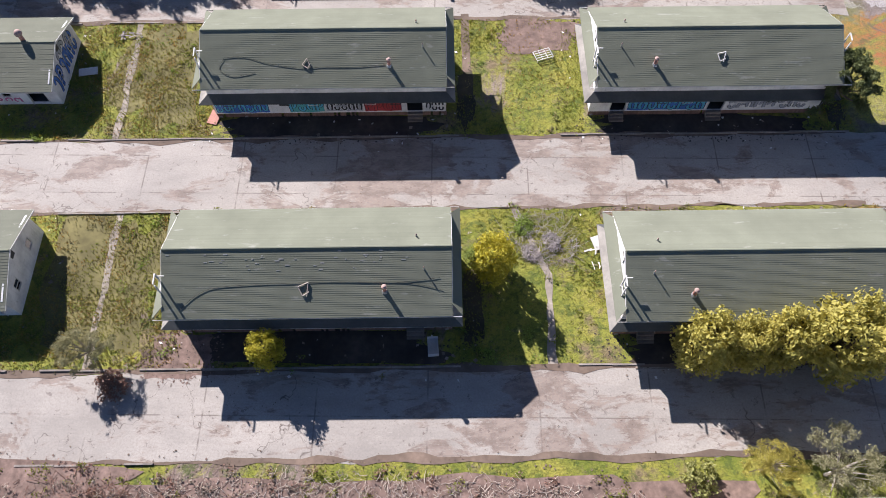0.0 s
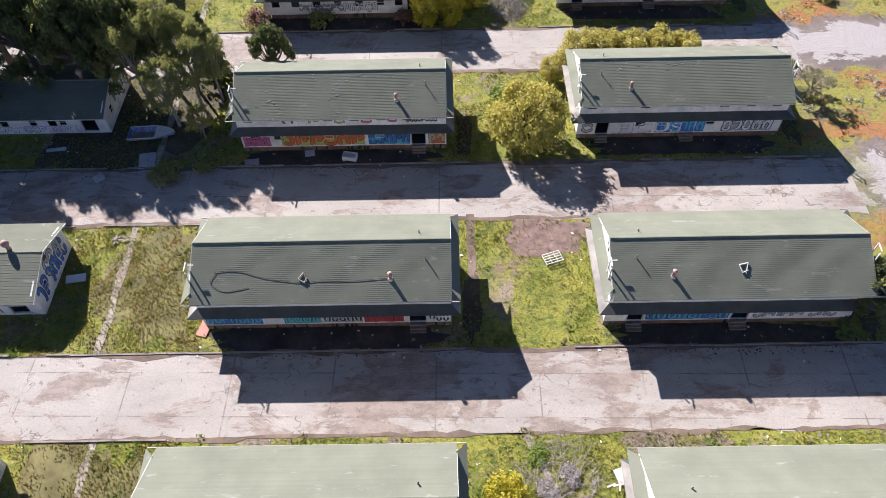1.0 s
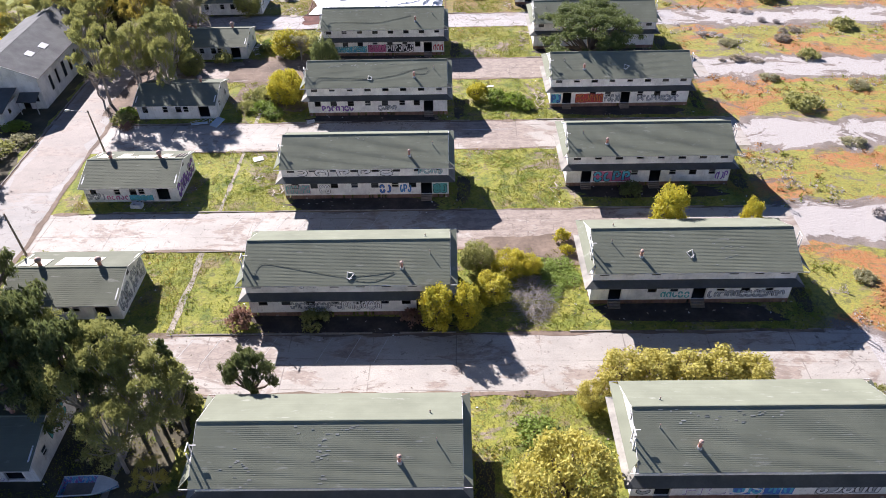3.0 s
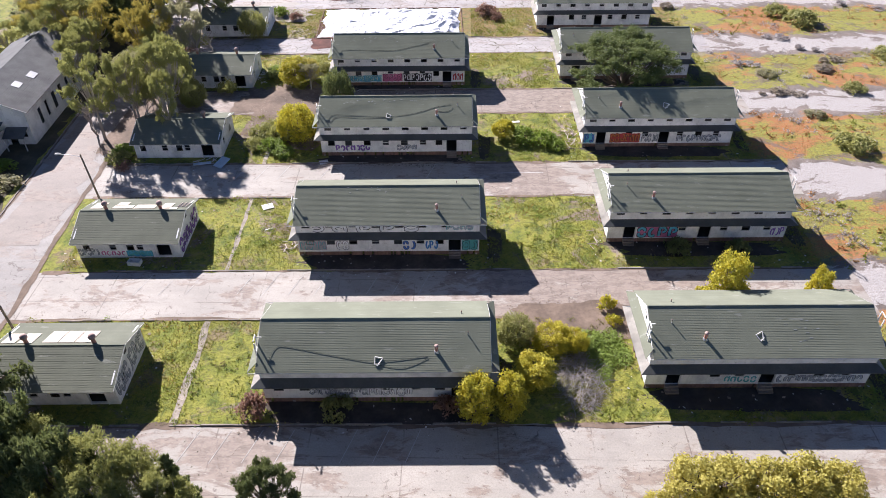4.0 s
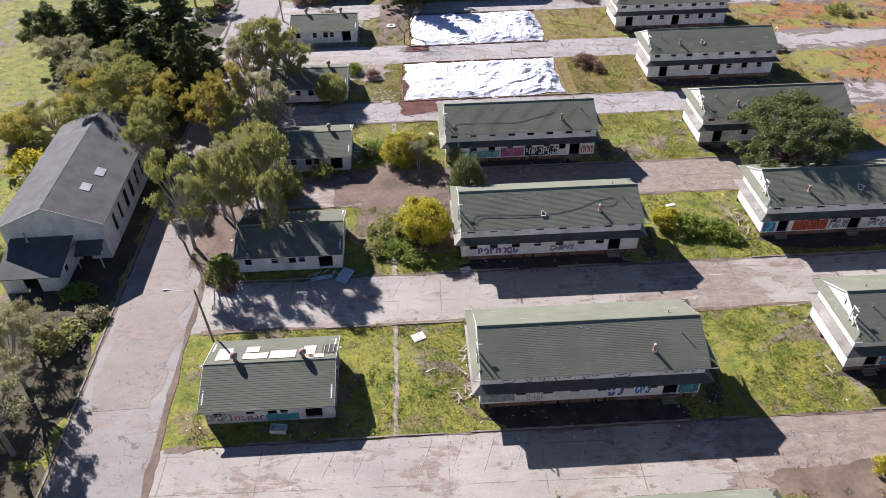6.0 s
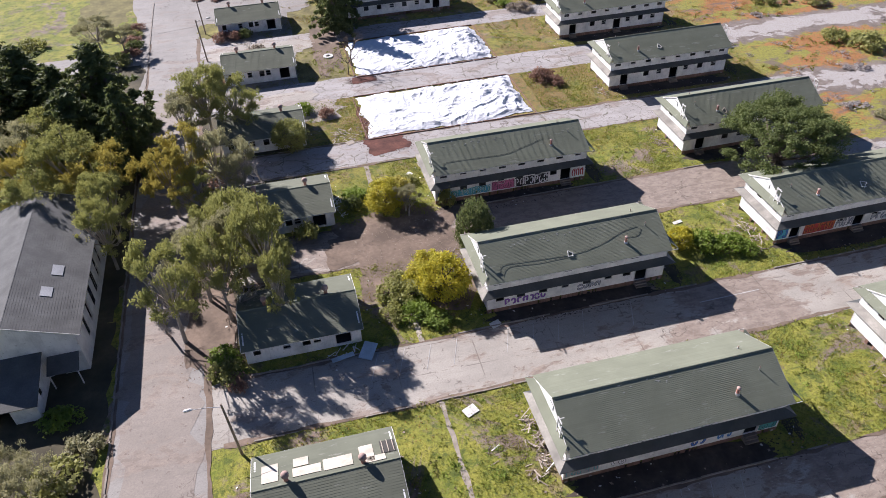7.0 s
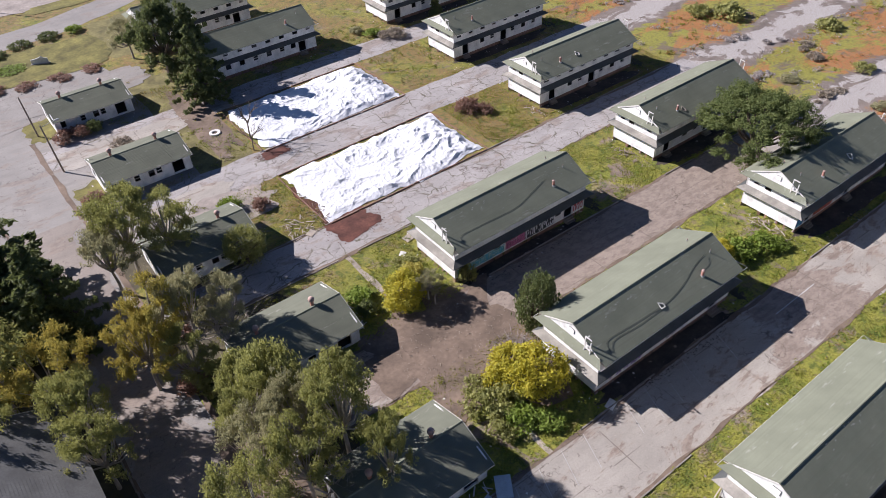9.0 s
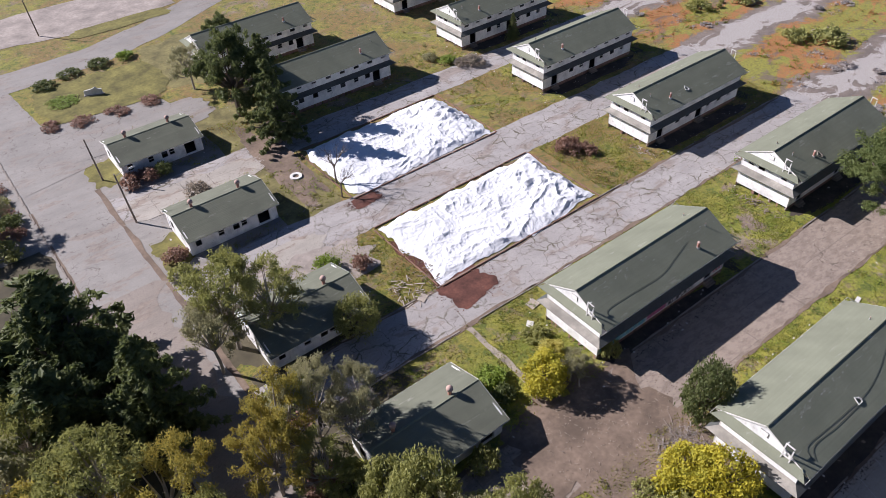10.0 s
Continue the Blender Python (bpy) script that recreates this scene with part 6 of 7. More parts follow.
brush_pile(4.4, 96.4, 2.5, 4.0, 900, 1.3, 1, DEADWOOD, "heap of pale dead branches beside the bushes")
brush_pile(-35.6, 154.0, 8.0, 8.0, 500, 0.03, 7, WOOD_PALE, "thin fallen twigs strewn over the bare yard", (0.1, 0.55))
brush_pile(-31.5, 149.5, 3.0, 3.0, 260, 0.5, 8, DEADWOOD, "tangle of pale dead branches by the yellow tree")
brush_pile(5.6, 31.6, 3.4, 2.8, 300, 0.35, 2, DEADWOOD, "heap of grey dead branches on the grass")
brush_pile(-8.0, 6.8, 26, 4.0, 2600, 0.35, 3, WOOD_PALE, "strip of tangled dead branches beside the road", (0.25, 1.1))
brush_pile(-10.0, 6.2, 24, 3.6, 900, 0.5, 31, DEADWOOD, "grey dead branches beside the road", (0.3, 1.6))
mounds("dead_weeds", 700, (-50, 14, 3.5, 10.6), "straw", (0.15, 0.5), 9000, "dry straw-coloured weeds among the branches", 47, clumped(0.25, -0.15, 53.0))
mounds("dead_weeds", 300, (-50, 14, 3.5, 11.0), "rust", (0.15, 0.45), 4000, "dry reddish weeds among the branches", 48, clumped(0.3, 0.05, 55.0))
mounds("weed_cushions", 300, (-50, 16, 3.5, 11.3), "weed", (0.15, 0.5), 4500, "green weeds among the dead branches", 49, clumped(0.22, 0.05, 57.0))
brush_pile(-36, 8.0, 14, 2.6, 450, 0.7, 4, WOOD_RED, "strip of reddish dead branches beside the road")
brush_pile(4.2, 229.4, 3.0, 2.2, 260, 1.8, 5, DEADWOOD, "heap of grey dead branches beside the barracks")
brush_pile(-2.4, 196.2, 2.2, 2.0, 160, 2.0, 6, WOOD_RED, "tangle of brown dead branches")


def scraps(name, count, area, material, size, seed, label, keep):
    """Small flat scraps strewn over the ground."""
    rng = random.Random(seed)
    s = Shape()
    n = 0
    while n < count:
        x, y = rng.uniform(area[0], area[1]), rng.uniform(area[2], area[3])
        if not keep(x, y):
            continue
        n += 1
        w, a = rng.uniform(*size), rng.uniform(0, 6.28)
        u, v, k = w * math.cos(a), w * math.sin(a), rng.uniform(0.3, 0.9)
        z = 0.052 + rng.uniform(0, 0.008)
        s.face((x - u, y - v, z), (x + v * k, y - u * k, z + rng.uniform(0, w * 0.2)), (x + u, y + v, z), (x - v * k, y + u * k, z + rng.uniform(0, w * 0.2)))
    tagged(part(name, s, material), label, "litter", kind="stuff")


def by_walls(x, y):
    return any(abs(x - bx) < 13.5 and -3.4 < y - by < 13.6 and not (abs(x - bx) < 11.6 and 0.6 < y - by < 9.8) for bx, by in A_AT + B_AT) or any(abs(x - bx) < 9 and -3 < y - by < 12 and not (abs(x - bx) < 6.7 and 0 < y - by < 9.6) for bx, by in HUT_AT)


scraps("scraps", 900, (-64, 38, 15, 245), TRIM, (0.05, 0.2), 1, "pale scraps of rubbish strewn near the walls", by_walls)
scraps("scraps", 900, (-64, 38, 15, 245), WOOD_OLD, (0.06, 0.26), 2, "brown scraps of wood strewn near the walls", by_walls)
scraps("leaf_drift", 3600, (-62, 40, 10, 232), SOIL, (0.03, 0.11), 3, "crumbs of soil and leaves on the paving", lambda x, y: -62 < x < 40 and any(min(abs(y - SLOPE * x - a), abs(y - SLOPE * x - b)) < 1.0 for a, b in ROADS))
scraps("leaf_drift", 1500, (-62, 40, 10, 232), SOIL, (0.03, 0.09), 4, "crumbs of soil and leaves on the paving", lambda x, y: any(a < y - SLOPE * x < b for a, b in ROADS) and noise.noise(Vector((x * 0.1, y * 0.1, 4.0))) > 0.1)

# ---- painted walls ----
SPRAY = {
    "black": plain("spray_black", (0.02, 0.02, 0.022), 0.6), "white": plain("spray_white", (0.8, 0.8, 0.79), 0.6),
    "pink": plain("spray_pink", (0.6, 0.16, 0.3), 0.6), "red": plain("spray_red", (0.5, 0.05, 0.05), 0.6),
    "orange": plain("spray_orange", (0.6, 0.16, 0.04), 0.6), "blue": plain("spray_blue", (0.06, 0.18, 0.55), 0.6),
    "cyan": plain("spray_cyan", (0.1, 0.45, 0.6), 0.6), "teal": plain("spray_teal", (0.1, 0.42, 0.4), 0.6),
    "lime": plain("spray_lime", (0.4, 0.5, 0.15), 0.6), "violet": plain("spray_violet", (0.25, 0.1, 0.42), 0.6),
    "grey": plain("spray_grey", (0.4, 0.42, 0.44), 0.6), "yellow": plain("spray_yellow", (0.6, 0.5, 0.1), 0.6),
}


def ribbon(s, pts, w, place):
    """A curved band of sprayed paint in the wall's plane, tapered at its ends."""
    k, n = len(s.v), len(pts)
    for i, p in enumerate(pts):
        q, r = pts[max(i - 1, 0)], pts[min(i + 1, n - 1)]
        d = Vector((r[0] - q[0], r[1] - q[1])).normalized()
        h = w / 2 * (0.6 if i in (0, n - 1) else 1.0)
        s.v += [place(p[0] - d.y * h, p[1] + d.x * h), place(p[0] + d.y * h, p[1] - d.x * h)]
    s.f += [(k + 2 * i, k + 2 * i + 1, k + 2 * i + 3, k + 2 * i + 2) for i in range(n - 1)]


def mural(parent, wall, x0, x1, z0, z1, count, fill, line, back=None, seed=0, bold=None):
    """Sprayed lettering that cannot be read: bold bars with an outline, on a painted ground."""
    rng = random.Random(seed)
    side, off = wall

    def placer(depth):
        if side == "S":
            return lambda u, v: (u, -off - depth, v)
        return lambda u, v: (off + depth, u, v)

    if back:
        s = Shape()
        n = 14
        top = [(x0 + (x1 - x0) * k / n, z1 + rng.uniform(-0.16, 0.02)) for k in range(n + 1)]
        low = [(x0 + (x1 - x0) * k / n, z0 + rng.uniform(0, 0.12)) for k in range(n, -1, -1)]
        for k in range(n):
            s.face(*[placer(0.005)(u, v) for u, v in (low[n - k], low[n - k - 1], top[k + 1], top[k])])
        part("graffiti_ground", s, SPRAY[back], parent, back + " sprayed paint ground")
    cell = (x1 - x0) / count
    lines = []
    for k in range(count):
        ox, w, h = x0 + cell * (k + 0.14), cell * 0.74, (z1 - z0) * 0.76
        oz = z0 + (z1 - z0) * 0.12 + rng.uniform(-0.06, 0.06) * h
        lean = rng.uniform(-0.15, 0.15) * w
        at = lambda u, v: (ox + u * w + lean * v, oz + v * h)
        kind = rng.randrange(4)
        if kind == 0:
            arcs = [(0.5, 0.5, 0.42, 0.46, rng.uniform(0, 6.28), rng.uniform(3.6, 5.2))]
        elif kind == 1:
            arcs = [(0.45, 0.74, 0.4, 0.24, -0.6, 4.4), (0.5, 0.26, 0.42, 0.25, 2.4, 4.6)]
        elif kind == 2:
            arcs = [(0.15, 0.5, 0.06, 0.5, 1.4, 3.4), (0.5, 0.7, 0.4, 0.27, -1.7, 4.2)]
        else:
            arcs = [(0.4, 0.45, 0.36, 0.42, 0.4, 4.0), (0.8, 0.5, 0.1, 0.5, -1.5, 3.0)]
        for cu, cv, ru, rv, a0, span in arcs:
            lines.append([at(cu + ru * math.cos(a0 + span * i / 9), cv + rv * math.sin(a0 + span * i / 9)) for i in range(10)])
    thick = bold or min(cell * 0.26, (z1 - z0) * 0.22)
    for name, colour, w, depth in (("graffiti_outline", line, thick * 1.55, 0.009), ("graffiti_letters", fill, thick, 0.013)):
        s = Shape()
        for k, pts in enumerate(lines):
            ribbon(s, pts, w, placer(depth + 0.0004 * (k % 7)))
        tagged(part(name, s, SPRAY[colour], parent, colour + " sprayed lettering, not legible"), kind="stuff")


def nearest(prefix, x, y):
    obs = [o for o in scene.objects if o.parent is None and o.name.split(".")[0] == prefix]
    return min(obs, key=lambda o: (o.location.x - x) ** 2 + (o.location.y - y - 5) ** 2)


SOUTH = ("S", BW)
HUT_S, HUT_E = ("S", 4.1), ("E", 6.5)
A1, A2, A3, A4, A5, A6, A7 = [nearest("barracks", *p) for p in A_AT[:7]]
B2, B3, B4, B5, B6 = [nearest("barracks", *p) for p in B_AT[1:6]]
mural(A2, SOUTH, -11.2, -6.0, 0.7, 2.5, 7, "cyan", "black", "blue", 1)
mural(A2, SOUTH, -4.0, -0.6, 0.7, 2.5, 4, "cyan", "black", "teal", 2)
mural(A2, SOUTH, -0.4, 3.2, 0.8, 2.4, 5, "black", "white", "grey", 3)
mural(A2, SOUTH, 3.4, 7.0, 0.7, 2.5, 4, "red", "black", "red", 4)
mural(A2, SOUTH, 9.3, 11.2, 0.7, 2.3, 3, "black", "white", None, 5)
mural(A3, SOUTH, -11.2, -8.2, 0.7, 2.2, 4, "pink", "black", "pink", 6)
mural(A3, SOUTH, -7.0, 2.3, 0.7, 2.45, 6, "orange", "red", "lime", 7)
mural(A3, SOUTH, 2.7, 7.3, 0.7, 2.45, 5, "blue", "black", "cyan", 8)
mural(A3, SOUTH, 9.4, 11.2, 0.7, 2.3, 2, "yellow", "blue", "orange", 9)
mural(A3, SOUTH, 7.0, 10.4, 4.0, 4.7, 8, "black", "black", None, 10)
for k, (x, c) in enumerate(((-5.8, "red"), (-3.0, "lime"), (-0.2, "lime"), (2.7, "pink"), (5.6, "pink"))):
    mural(A3, SOUTH, x - 0.8, x + 0.8, 4.0, 4.8, 1, c, "black", None, 11 + k)
mural(A4, SOUTH, -6.8, -1.0, 1.0, 2.2, 11, "grey", "black", None, 20)
mural(A4, SOUTH, -1.0, 3.6, 0.8, 2.4, 6, "white", "black", None, 21)
mural(A4, SOUTH, -5.6, -3.0, 4.2, 4.9, 3, "white", "black", None, 22)
for k, x in enumerate((-8.7, -5.8, -2.9, -0.1, 2.9)):
    mural(A5, SOUTH, x - 1.15, x + 1.15, 3.72, 4.95, 1, "white", "black", None, 30 + k, 0.34)
mural(A5, SOUTH, 7.2, 10.6, 3.9, 4.9, 4, "grey", "teal", None, 36)
mural(A5, SOUTH, -11.2, -7.8, 0.8, 2.4, 6, "teal", "pink", "grey", 37)
mural(A5, SOUTH, -6.6, -5.0, 0.8, 2.4, 2, "white", "black", None, 38)
mural(A5, SOUTH, 1.8, 3.4, 0.8, 2.4, 2, "blue", "black", None, 39)
mural(A5, SOUTH, 4.6, 6.2, 0.8, 2.4, 3, "blue", "cyan", None, 40)
mural(A5, SOUTH, 9.2, 11.2, 0.7, 2.4, 2, "teal", "black", "teal", 41)
mural(A6, SOUTH, -9.2, -4.0, 0.8, 1.9, 7, "violet", "grey", None, 42)
mural(A6, SOUTH, 0.0, 3.0, 0.9, 1.9, 4, "grey", "black", None, 43)
mural(A7, SOUTH, -11.0, -3.2, 0.7, 2.0, 11, "teal", "white", "cyan", 44)
mural(A7, SOUTH, -3.0, 0.4, 0.7, 2.3, 4, "pink", "black", "pink", 45)
mural(A7, SOUTH, 0.5, 5.6, 0.7, 2.3, 7, "white", "black", "black", 46)
mural(A7, SOUTH, 9.3, 11.2, 0.7, 2.4, 3, "red", "white", None, 47)
mural(B2, SOUTH, -7.6, 0.0, 0.7, 2.5, 8, "cyan", "black", "blue", 50)
mural(B2, SOUTH, 2.2, 9.8, 0.8, 2.3, 9, "grey", "black", None, 51)
mural(B3, SOUTH, -2.6, 2.9, 0.7, 2.5, 6, "cyan", "blue", "blue", 53)
mural(B3, SOUTH, 4.8, 10.4, 0.7, 2.5, 5, "white", "black", "grey", 54)
mural(B3, SOUTH, -11.0, -9.6, 0.9, 2.3, 1, "grey", "black", None, 55)
mural(B4, SOUTH, -3.4, 0.0, 0.8, 1.9, 5, "teal", "white", None, 56)
mural(B4, SOUTH, 2.0, 10.8, 0.8, 2.0, 12, "grey", "black", None, 57)
mural(B5, SOUTH, -7.6, -2.4, 0.7, 2.5, 4, "cyan", "black", "pink", 58)
mural(B5, SOUTH, 9.4, 11.2, 0.8, 2.4, 3, "violet", "white", None, 59)
mural(B6, SOUTH, -7.2, -2.6, 0.7, 2.4, 6, "orange", "black", "red", 60)
mural(B6, SOUTH, -2.4, 0.2, 0.7, 2.4, 5, "grey", "black", None, 61)
mural(B6, SOUTH, -11.2, -9.6, 0.7, 2.4, 2, "blue", "black", "cyan", 62)
mural(B6, SOUTH, 3.0, 9.8, 0.8, 2.1, 9, "grey", "black", None, 63)


def lettered(parent, text, x, z, size, colour, back):
    """Legible sprayed capitals on the south wall."""
    curve = bpy.data.curves.new("lettering", "FONT")
    curve.body, curve.size, curve.offset = text, size, 0.02
    holder = bpy.data.objects.new("lettering", curve)
    scene.collection.objects.link(holder)
    mesh = bpy.data.meshes.new_from_object(holder.evaluated_get(bpy.context.evaluated_depsgraph_get()))
    bpy.data.objects.remove(holder)
    for name, col, depth, grow in (("graffiti_outline", back, 0.01, 1.0), ("graffiti_letters", colour, 0.014, 0.0)):
        m = mesh.copy()
        m.materials.clear()
        m.materials.append(SPRAY[col])
        ob = new(name, m)
        ob.parent = parent
        ob.matrix_basis = pose(x + 0.05 * grow, -BW - depth, z - 0.05 * grow, 90) @ Matrix.Diagonal((1.5, 1.0, 1, 1))
        tagged(ob, col + " sprayed capital letters on siding")


lettered(B3, "FICUS", -7.0, 0.8, 1.9, "white", "violet")

H2, H3, H4, H5, H6 = [nearest("hut", *p) for p in HUT_AT[1:6]]
mural(H5, HUT_S, -3.6, -0.5, 0.3, 1.15, 5, "pink", "white", None, 70)
mural(H5, HUT_S, -0.4, 2.9, 0.2, 1.15, 4, "cyan", "teal", "teal", 71)
mural(H5, HUT_S, -6.4, -3.8, 0.3, 1.6, 5, "grey", "black", None, 72)
mural(H5, HUT_E, -3.8, 3.6, 0.2, 2.6, 6, "violet", "black", None, 73)
mural(H4, HUT_E, -3.8, 3.8, 0.2, 3.2, 9, "grey", "black", None, 74)
mural(H2, HUT_E, -3.6, 3.4, 0.2, 3.0, 6, "blue", "black", None, 75)
mural(H2, HUT_E, -1.0, 2.8, 1.4, 3.6, 3, "grey", "black", None, 76)
mural(H3, HUT_S, -6.4, 3.3, 0.2, 1.15, 12, "white", "violet", None, 77)
mural(H3, HUT_E, -0.5, 3.0, 1.2, 3.2, 3, "teal", "black", None, 78)
mural(H2, HUT_S, -6.0, 2.8, 0.3, 1.15, 9, "pink", "white", None, 79)


# ---- roof damage on two huts ----
def roof_boards(parent, spots):
    for x, t, w, l in spots:
        s = Shape()
        y = lambda k: 4.85 * (1 - k)
        z = lambda k: 2.75 + 1.65 * k + 0.07
        up = [(x, y(t), z(t)), (x, y(t + l), z(t + l)), (x + w, y(t + l), z(t + l)), (x + w, y(t), z(t))]
        s.solid([(a, b, c - 0.03) for a, b, c in up], up)
        part("roof_board", s, BOARD_TAN, parent, "bare pale roof board")


roof_boards(H5, [(-5.8, 0.36, 1.5, 0.5), (-3.0, 0.62, 2.6, 0.24), (-2.9, 0.34, 1.4, 0.24), (-0.2, 0.56, 2.7, 0.32), (3.2, 0.42, 1.3, 0.5), (3.6, 0.78, 1.9, 0.16)])
roof_boards(H4, [(-6.2, 0.5, 1.4, 0.42), (-4.5, 0.5, 1.5, 0.42), (-2.0, 0.4, 1.6, 0.5), (-0.3, 0.4, 1.6, 0.5), (1.4, 0.4, 1.6, 0.5)])
# near-black plate on the shingles paints the shade of a gap
s = Shape()
up = [(5.2, 2.9, 2.75 + 1.65 * 0.4 + 0.06), (5.2, 1.1, 2.75 + 1.65 * 0.77 + 0.06), (6.6, 1.1, 2.75 + 1.65 * 0.77 + 0.06), (6.6, 2.9, 2.75 + 1.65 * 0.4 + 0.06)]
s.solid([(a, b, c - 0.02) for a, b, c in up], up)
hole = part("roof_hole", s, INNER_SHADE, H5, "near-black plate painting the shade of a roof gap")
for k in range(3):
    s = Shape()
    x = 5.4 + 0.5 * k
    s.beam((x, 2.9, 2.75 + 1.65 * 0.4 + 0.1), (x, 1.1, 2.75 + 1.65 * 0.77 + 0.1), 0.07)
    part("rafter", s, WOOD_PALE, hole)

# ---- loose things on the ground ----


def heap(x, y, rx, ry, count, seed, material, label, height=0.5, length=(0.3, 1.4)):
    """Fallen planks and boards thrown over one another."""
    rng = random.Random(seed)
    top = bare("plank_heap")
    for k in range(count):
        a, q = rng.uniform(0, 6.28), math.sqrt(rng.random())
        d, l = rng.uniform(0, 6.28), rng.uniform(*length)
        px, py = rx * q * math.cos(a), ry * q * math.sin(a)
        z = 0.03 + height * (1 - q) * rng.random()
        s = Shape()
        s.beam((px - l / 2 * math.cos(d), py - l / 2 * math.sin(d), z), (px + l / 2 * math.cos(d), py + l / 2 * math.sin(d), max(0.03, z + rng.uniform(-0.2, 0.5) * height)), rng.uniform(0.05, 0.15), 0.025)
        part("plank", s, material if rng.random() < 0.7 else WOOD_OLD, top)
    tagged(top, label, "debris")
    return settle(top, pose(x, y, 0.02))


heap(-29.6, 121.4, 0.9, 3.4, 60, 1, WOOD_PALE, "heap of broken pale boards against the gable", 1.3, (0.3, 1.3))
heap(-30.4, 118.2, 0.9, 1.4, 12, 2, WOOD_PALE, "scattered pale boards on the grass", 0.4, (0.3, 1.2))
heap(-40.6, 185.8, 2.0, 3.2, 54, 3, WOOD_PALE, "scattered boards and litter beside the hut", 0.5)
heap(-41.8, 209.0, 1.6, 1.2, 18, 4, WOOD_OLD, "heap of dark boards and rubbish", 0.6)
heap(9.0, 119.6, 0.6, 2.2, 10, 5, WOOD_PALE, "fallen boards beside the barracks wall", 0.5)
heap(9.0, 145.5, 0.9, 3.6, 44, 6, WOOD_PALE, "broken boards along the open crawl space", 0.6)
heap(7.9, 168.8, 0.9, 3.8, 36, 7, WOOD_OLD, "broken boards along the open crawl space", 0.6)
heap(-46.6, 138.3, 2.0, 0.8, 14, 8, TRIM, "heap of pale boards before the hut door", 0.5)
heap(-48.5, 115.0, 2.4, 0.7, 8, 9, WOOD_OLD, "thin fallen boards before the hut", 0.5, (1.0, 3.0))
heap(-36.9, 55.6, 1.3, 0.5, 12, 10, DEADWOOD, "short pile of grey logs and branches", 0.5)
heap(-31.6, 151.0, 1.5, 1.2, 14, 11, WOOD_OLD, "small heap of boards on bare earth", 0.4)
heap(-34.0, 121.3, 0.5, 1.6, 6, 12, TRIM, "white broken boards on the grass", 0.2)
heap(-52.5, 207.8, 3.0, 0.8, 30, 13, WOOD_OLD, "dark rubbish strewn before the hut", 0.3, (0.2, 0.8))
heap(5.8, 188.0, 0.7, 3.0, 12, 14, WOOD_PALE, "fallen boards by the barracks gable", 0.4)
heap(10.2, 30.2, 0.6, 1.6, 8, 15, TRIM, "broken white boards by the barracks", 0.4)


def board(x, y, w, l, turn, material, label, z=0.05, tilt=4):
    s = Shape()
    s.box(-w / 2, w / 2, -l / 2, l / 2, -0.03, 0.03)
    ob = tagged(part("loose_panel", s, material), label, "panel")
    return settle(ob, pose(x, y, z + 0.03 + 0.5 * l * math.sin(radians(tilt)), tilt, 0, turn))


SHEET_BLUE = plain("sheet_blue", (0.45, 0.55, 0.6), 0.5)
board(-34.8, 126.8, 1.5, 1.1, 25, TRIM, "white panel lying on the grass")
board(-43.9, 137.6, 1.6, 2.2, -30, SHEET_BLUE, "pale blue sheet leaning by the hut", 0.1, 14)
board(-46.8, 137.4, 2.6, 0.6, 12, SHEET_BLUE, "pale blue sheet on the debris", 0.25)
board(-28.7, 138.2, 1.3, 0.9, 20, TRIM, "white panel at the road edge")
board(-29.9, 174.3, 1.4, 1.2, 10, WOOD_PALE, "pale wooden panel by the barracks")
board(-32.4, 172.0, 1.0, 0.8, 40, TRIM, "white panel on the grass")
board(-39.8, 183.6, 1.3, 1.0, 30, WOOD_PALE, "pale wooden panel on the ground")
board(-26.3, 45.0, 1.0, 1.6, -15, CLAY, "reddish panel beside the barracks corner")
board(-42.0, 64.2, 1.1, 1.1, 45, METAL, "grey square panel on dark ground")
board(-37.3, 66.8, 1.8, 2.2, 10, METAL, "crumpled grey sheet on the ground")
board(-48.2, 68.6, 2.2, 0.5, 8, SHEET_BLUE, "pale blue plank before the hut")
board(-19.2, 67.9, 1.1, 0.9, 10, SHEET_BLUE, "pale blue panel before the barracks")
board(-25.5, 66.5, 1.6, 0.9, 10, METAL, "grey torn sheet at the road edge")
board(10.6, 31.2, 1.0, 1.3, 20, TRIM, "white board beside the gable", 0.05, 10)
board(-40.2, 50.7, 1.9, 0.9, 10, TRIM, "white painted board by the hut", 0.1, 6)
board(0.8, 150.5, 1.4, 0.5, 12, TRIM, "white plank on the grass")


def tub(x, y, turn, label):
    """An open white tub with a rim."""
    s = Shape()
    o = [(-0.45, -0.8), (0.45, -0.8), (0.45, 0.8), (-0.45, 0.8)]
    i = [(a * 0.82, b * 0.88) for a, b in o]
    for k in range(4):
        j = (k + 1) % 4
        s.face((*o[k], 0), (*o[j], 0), (*o[j], 0.55), (*o[k], 0.55))
        s.face((*o[k], 0.55), (*o[j], 0.55), (*i[j], 0.55), (*i[k], 0.55))
        s.face((*i[k], 0.55), (*i[j], 0.55), (*i[j], 0.12), (*i[k], 0.12))
    s.face(*[(a, b, 0.12) for a, b in i])
    s.face(*[(a, b, 0.0) for a, b in reversed(o)])
    return tagged(settle(part("tub", s, TRIM), pose(x, y, 0.01, 0, 0, turn)), label, "tub")


tub(-4.2, 21.2, 4, "open white tub standing before the barracks")
tub(-14.6, 67.2, 80, "grey open tub lying by the barracks")
tub(-49.0, 114.6, 85, "small open white tub before the hut")


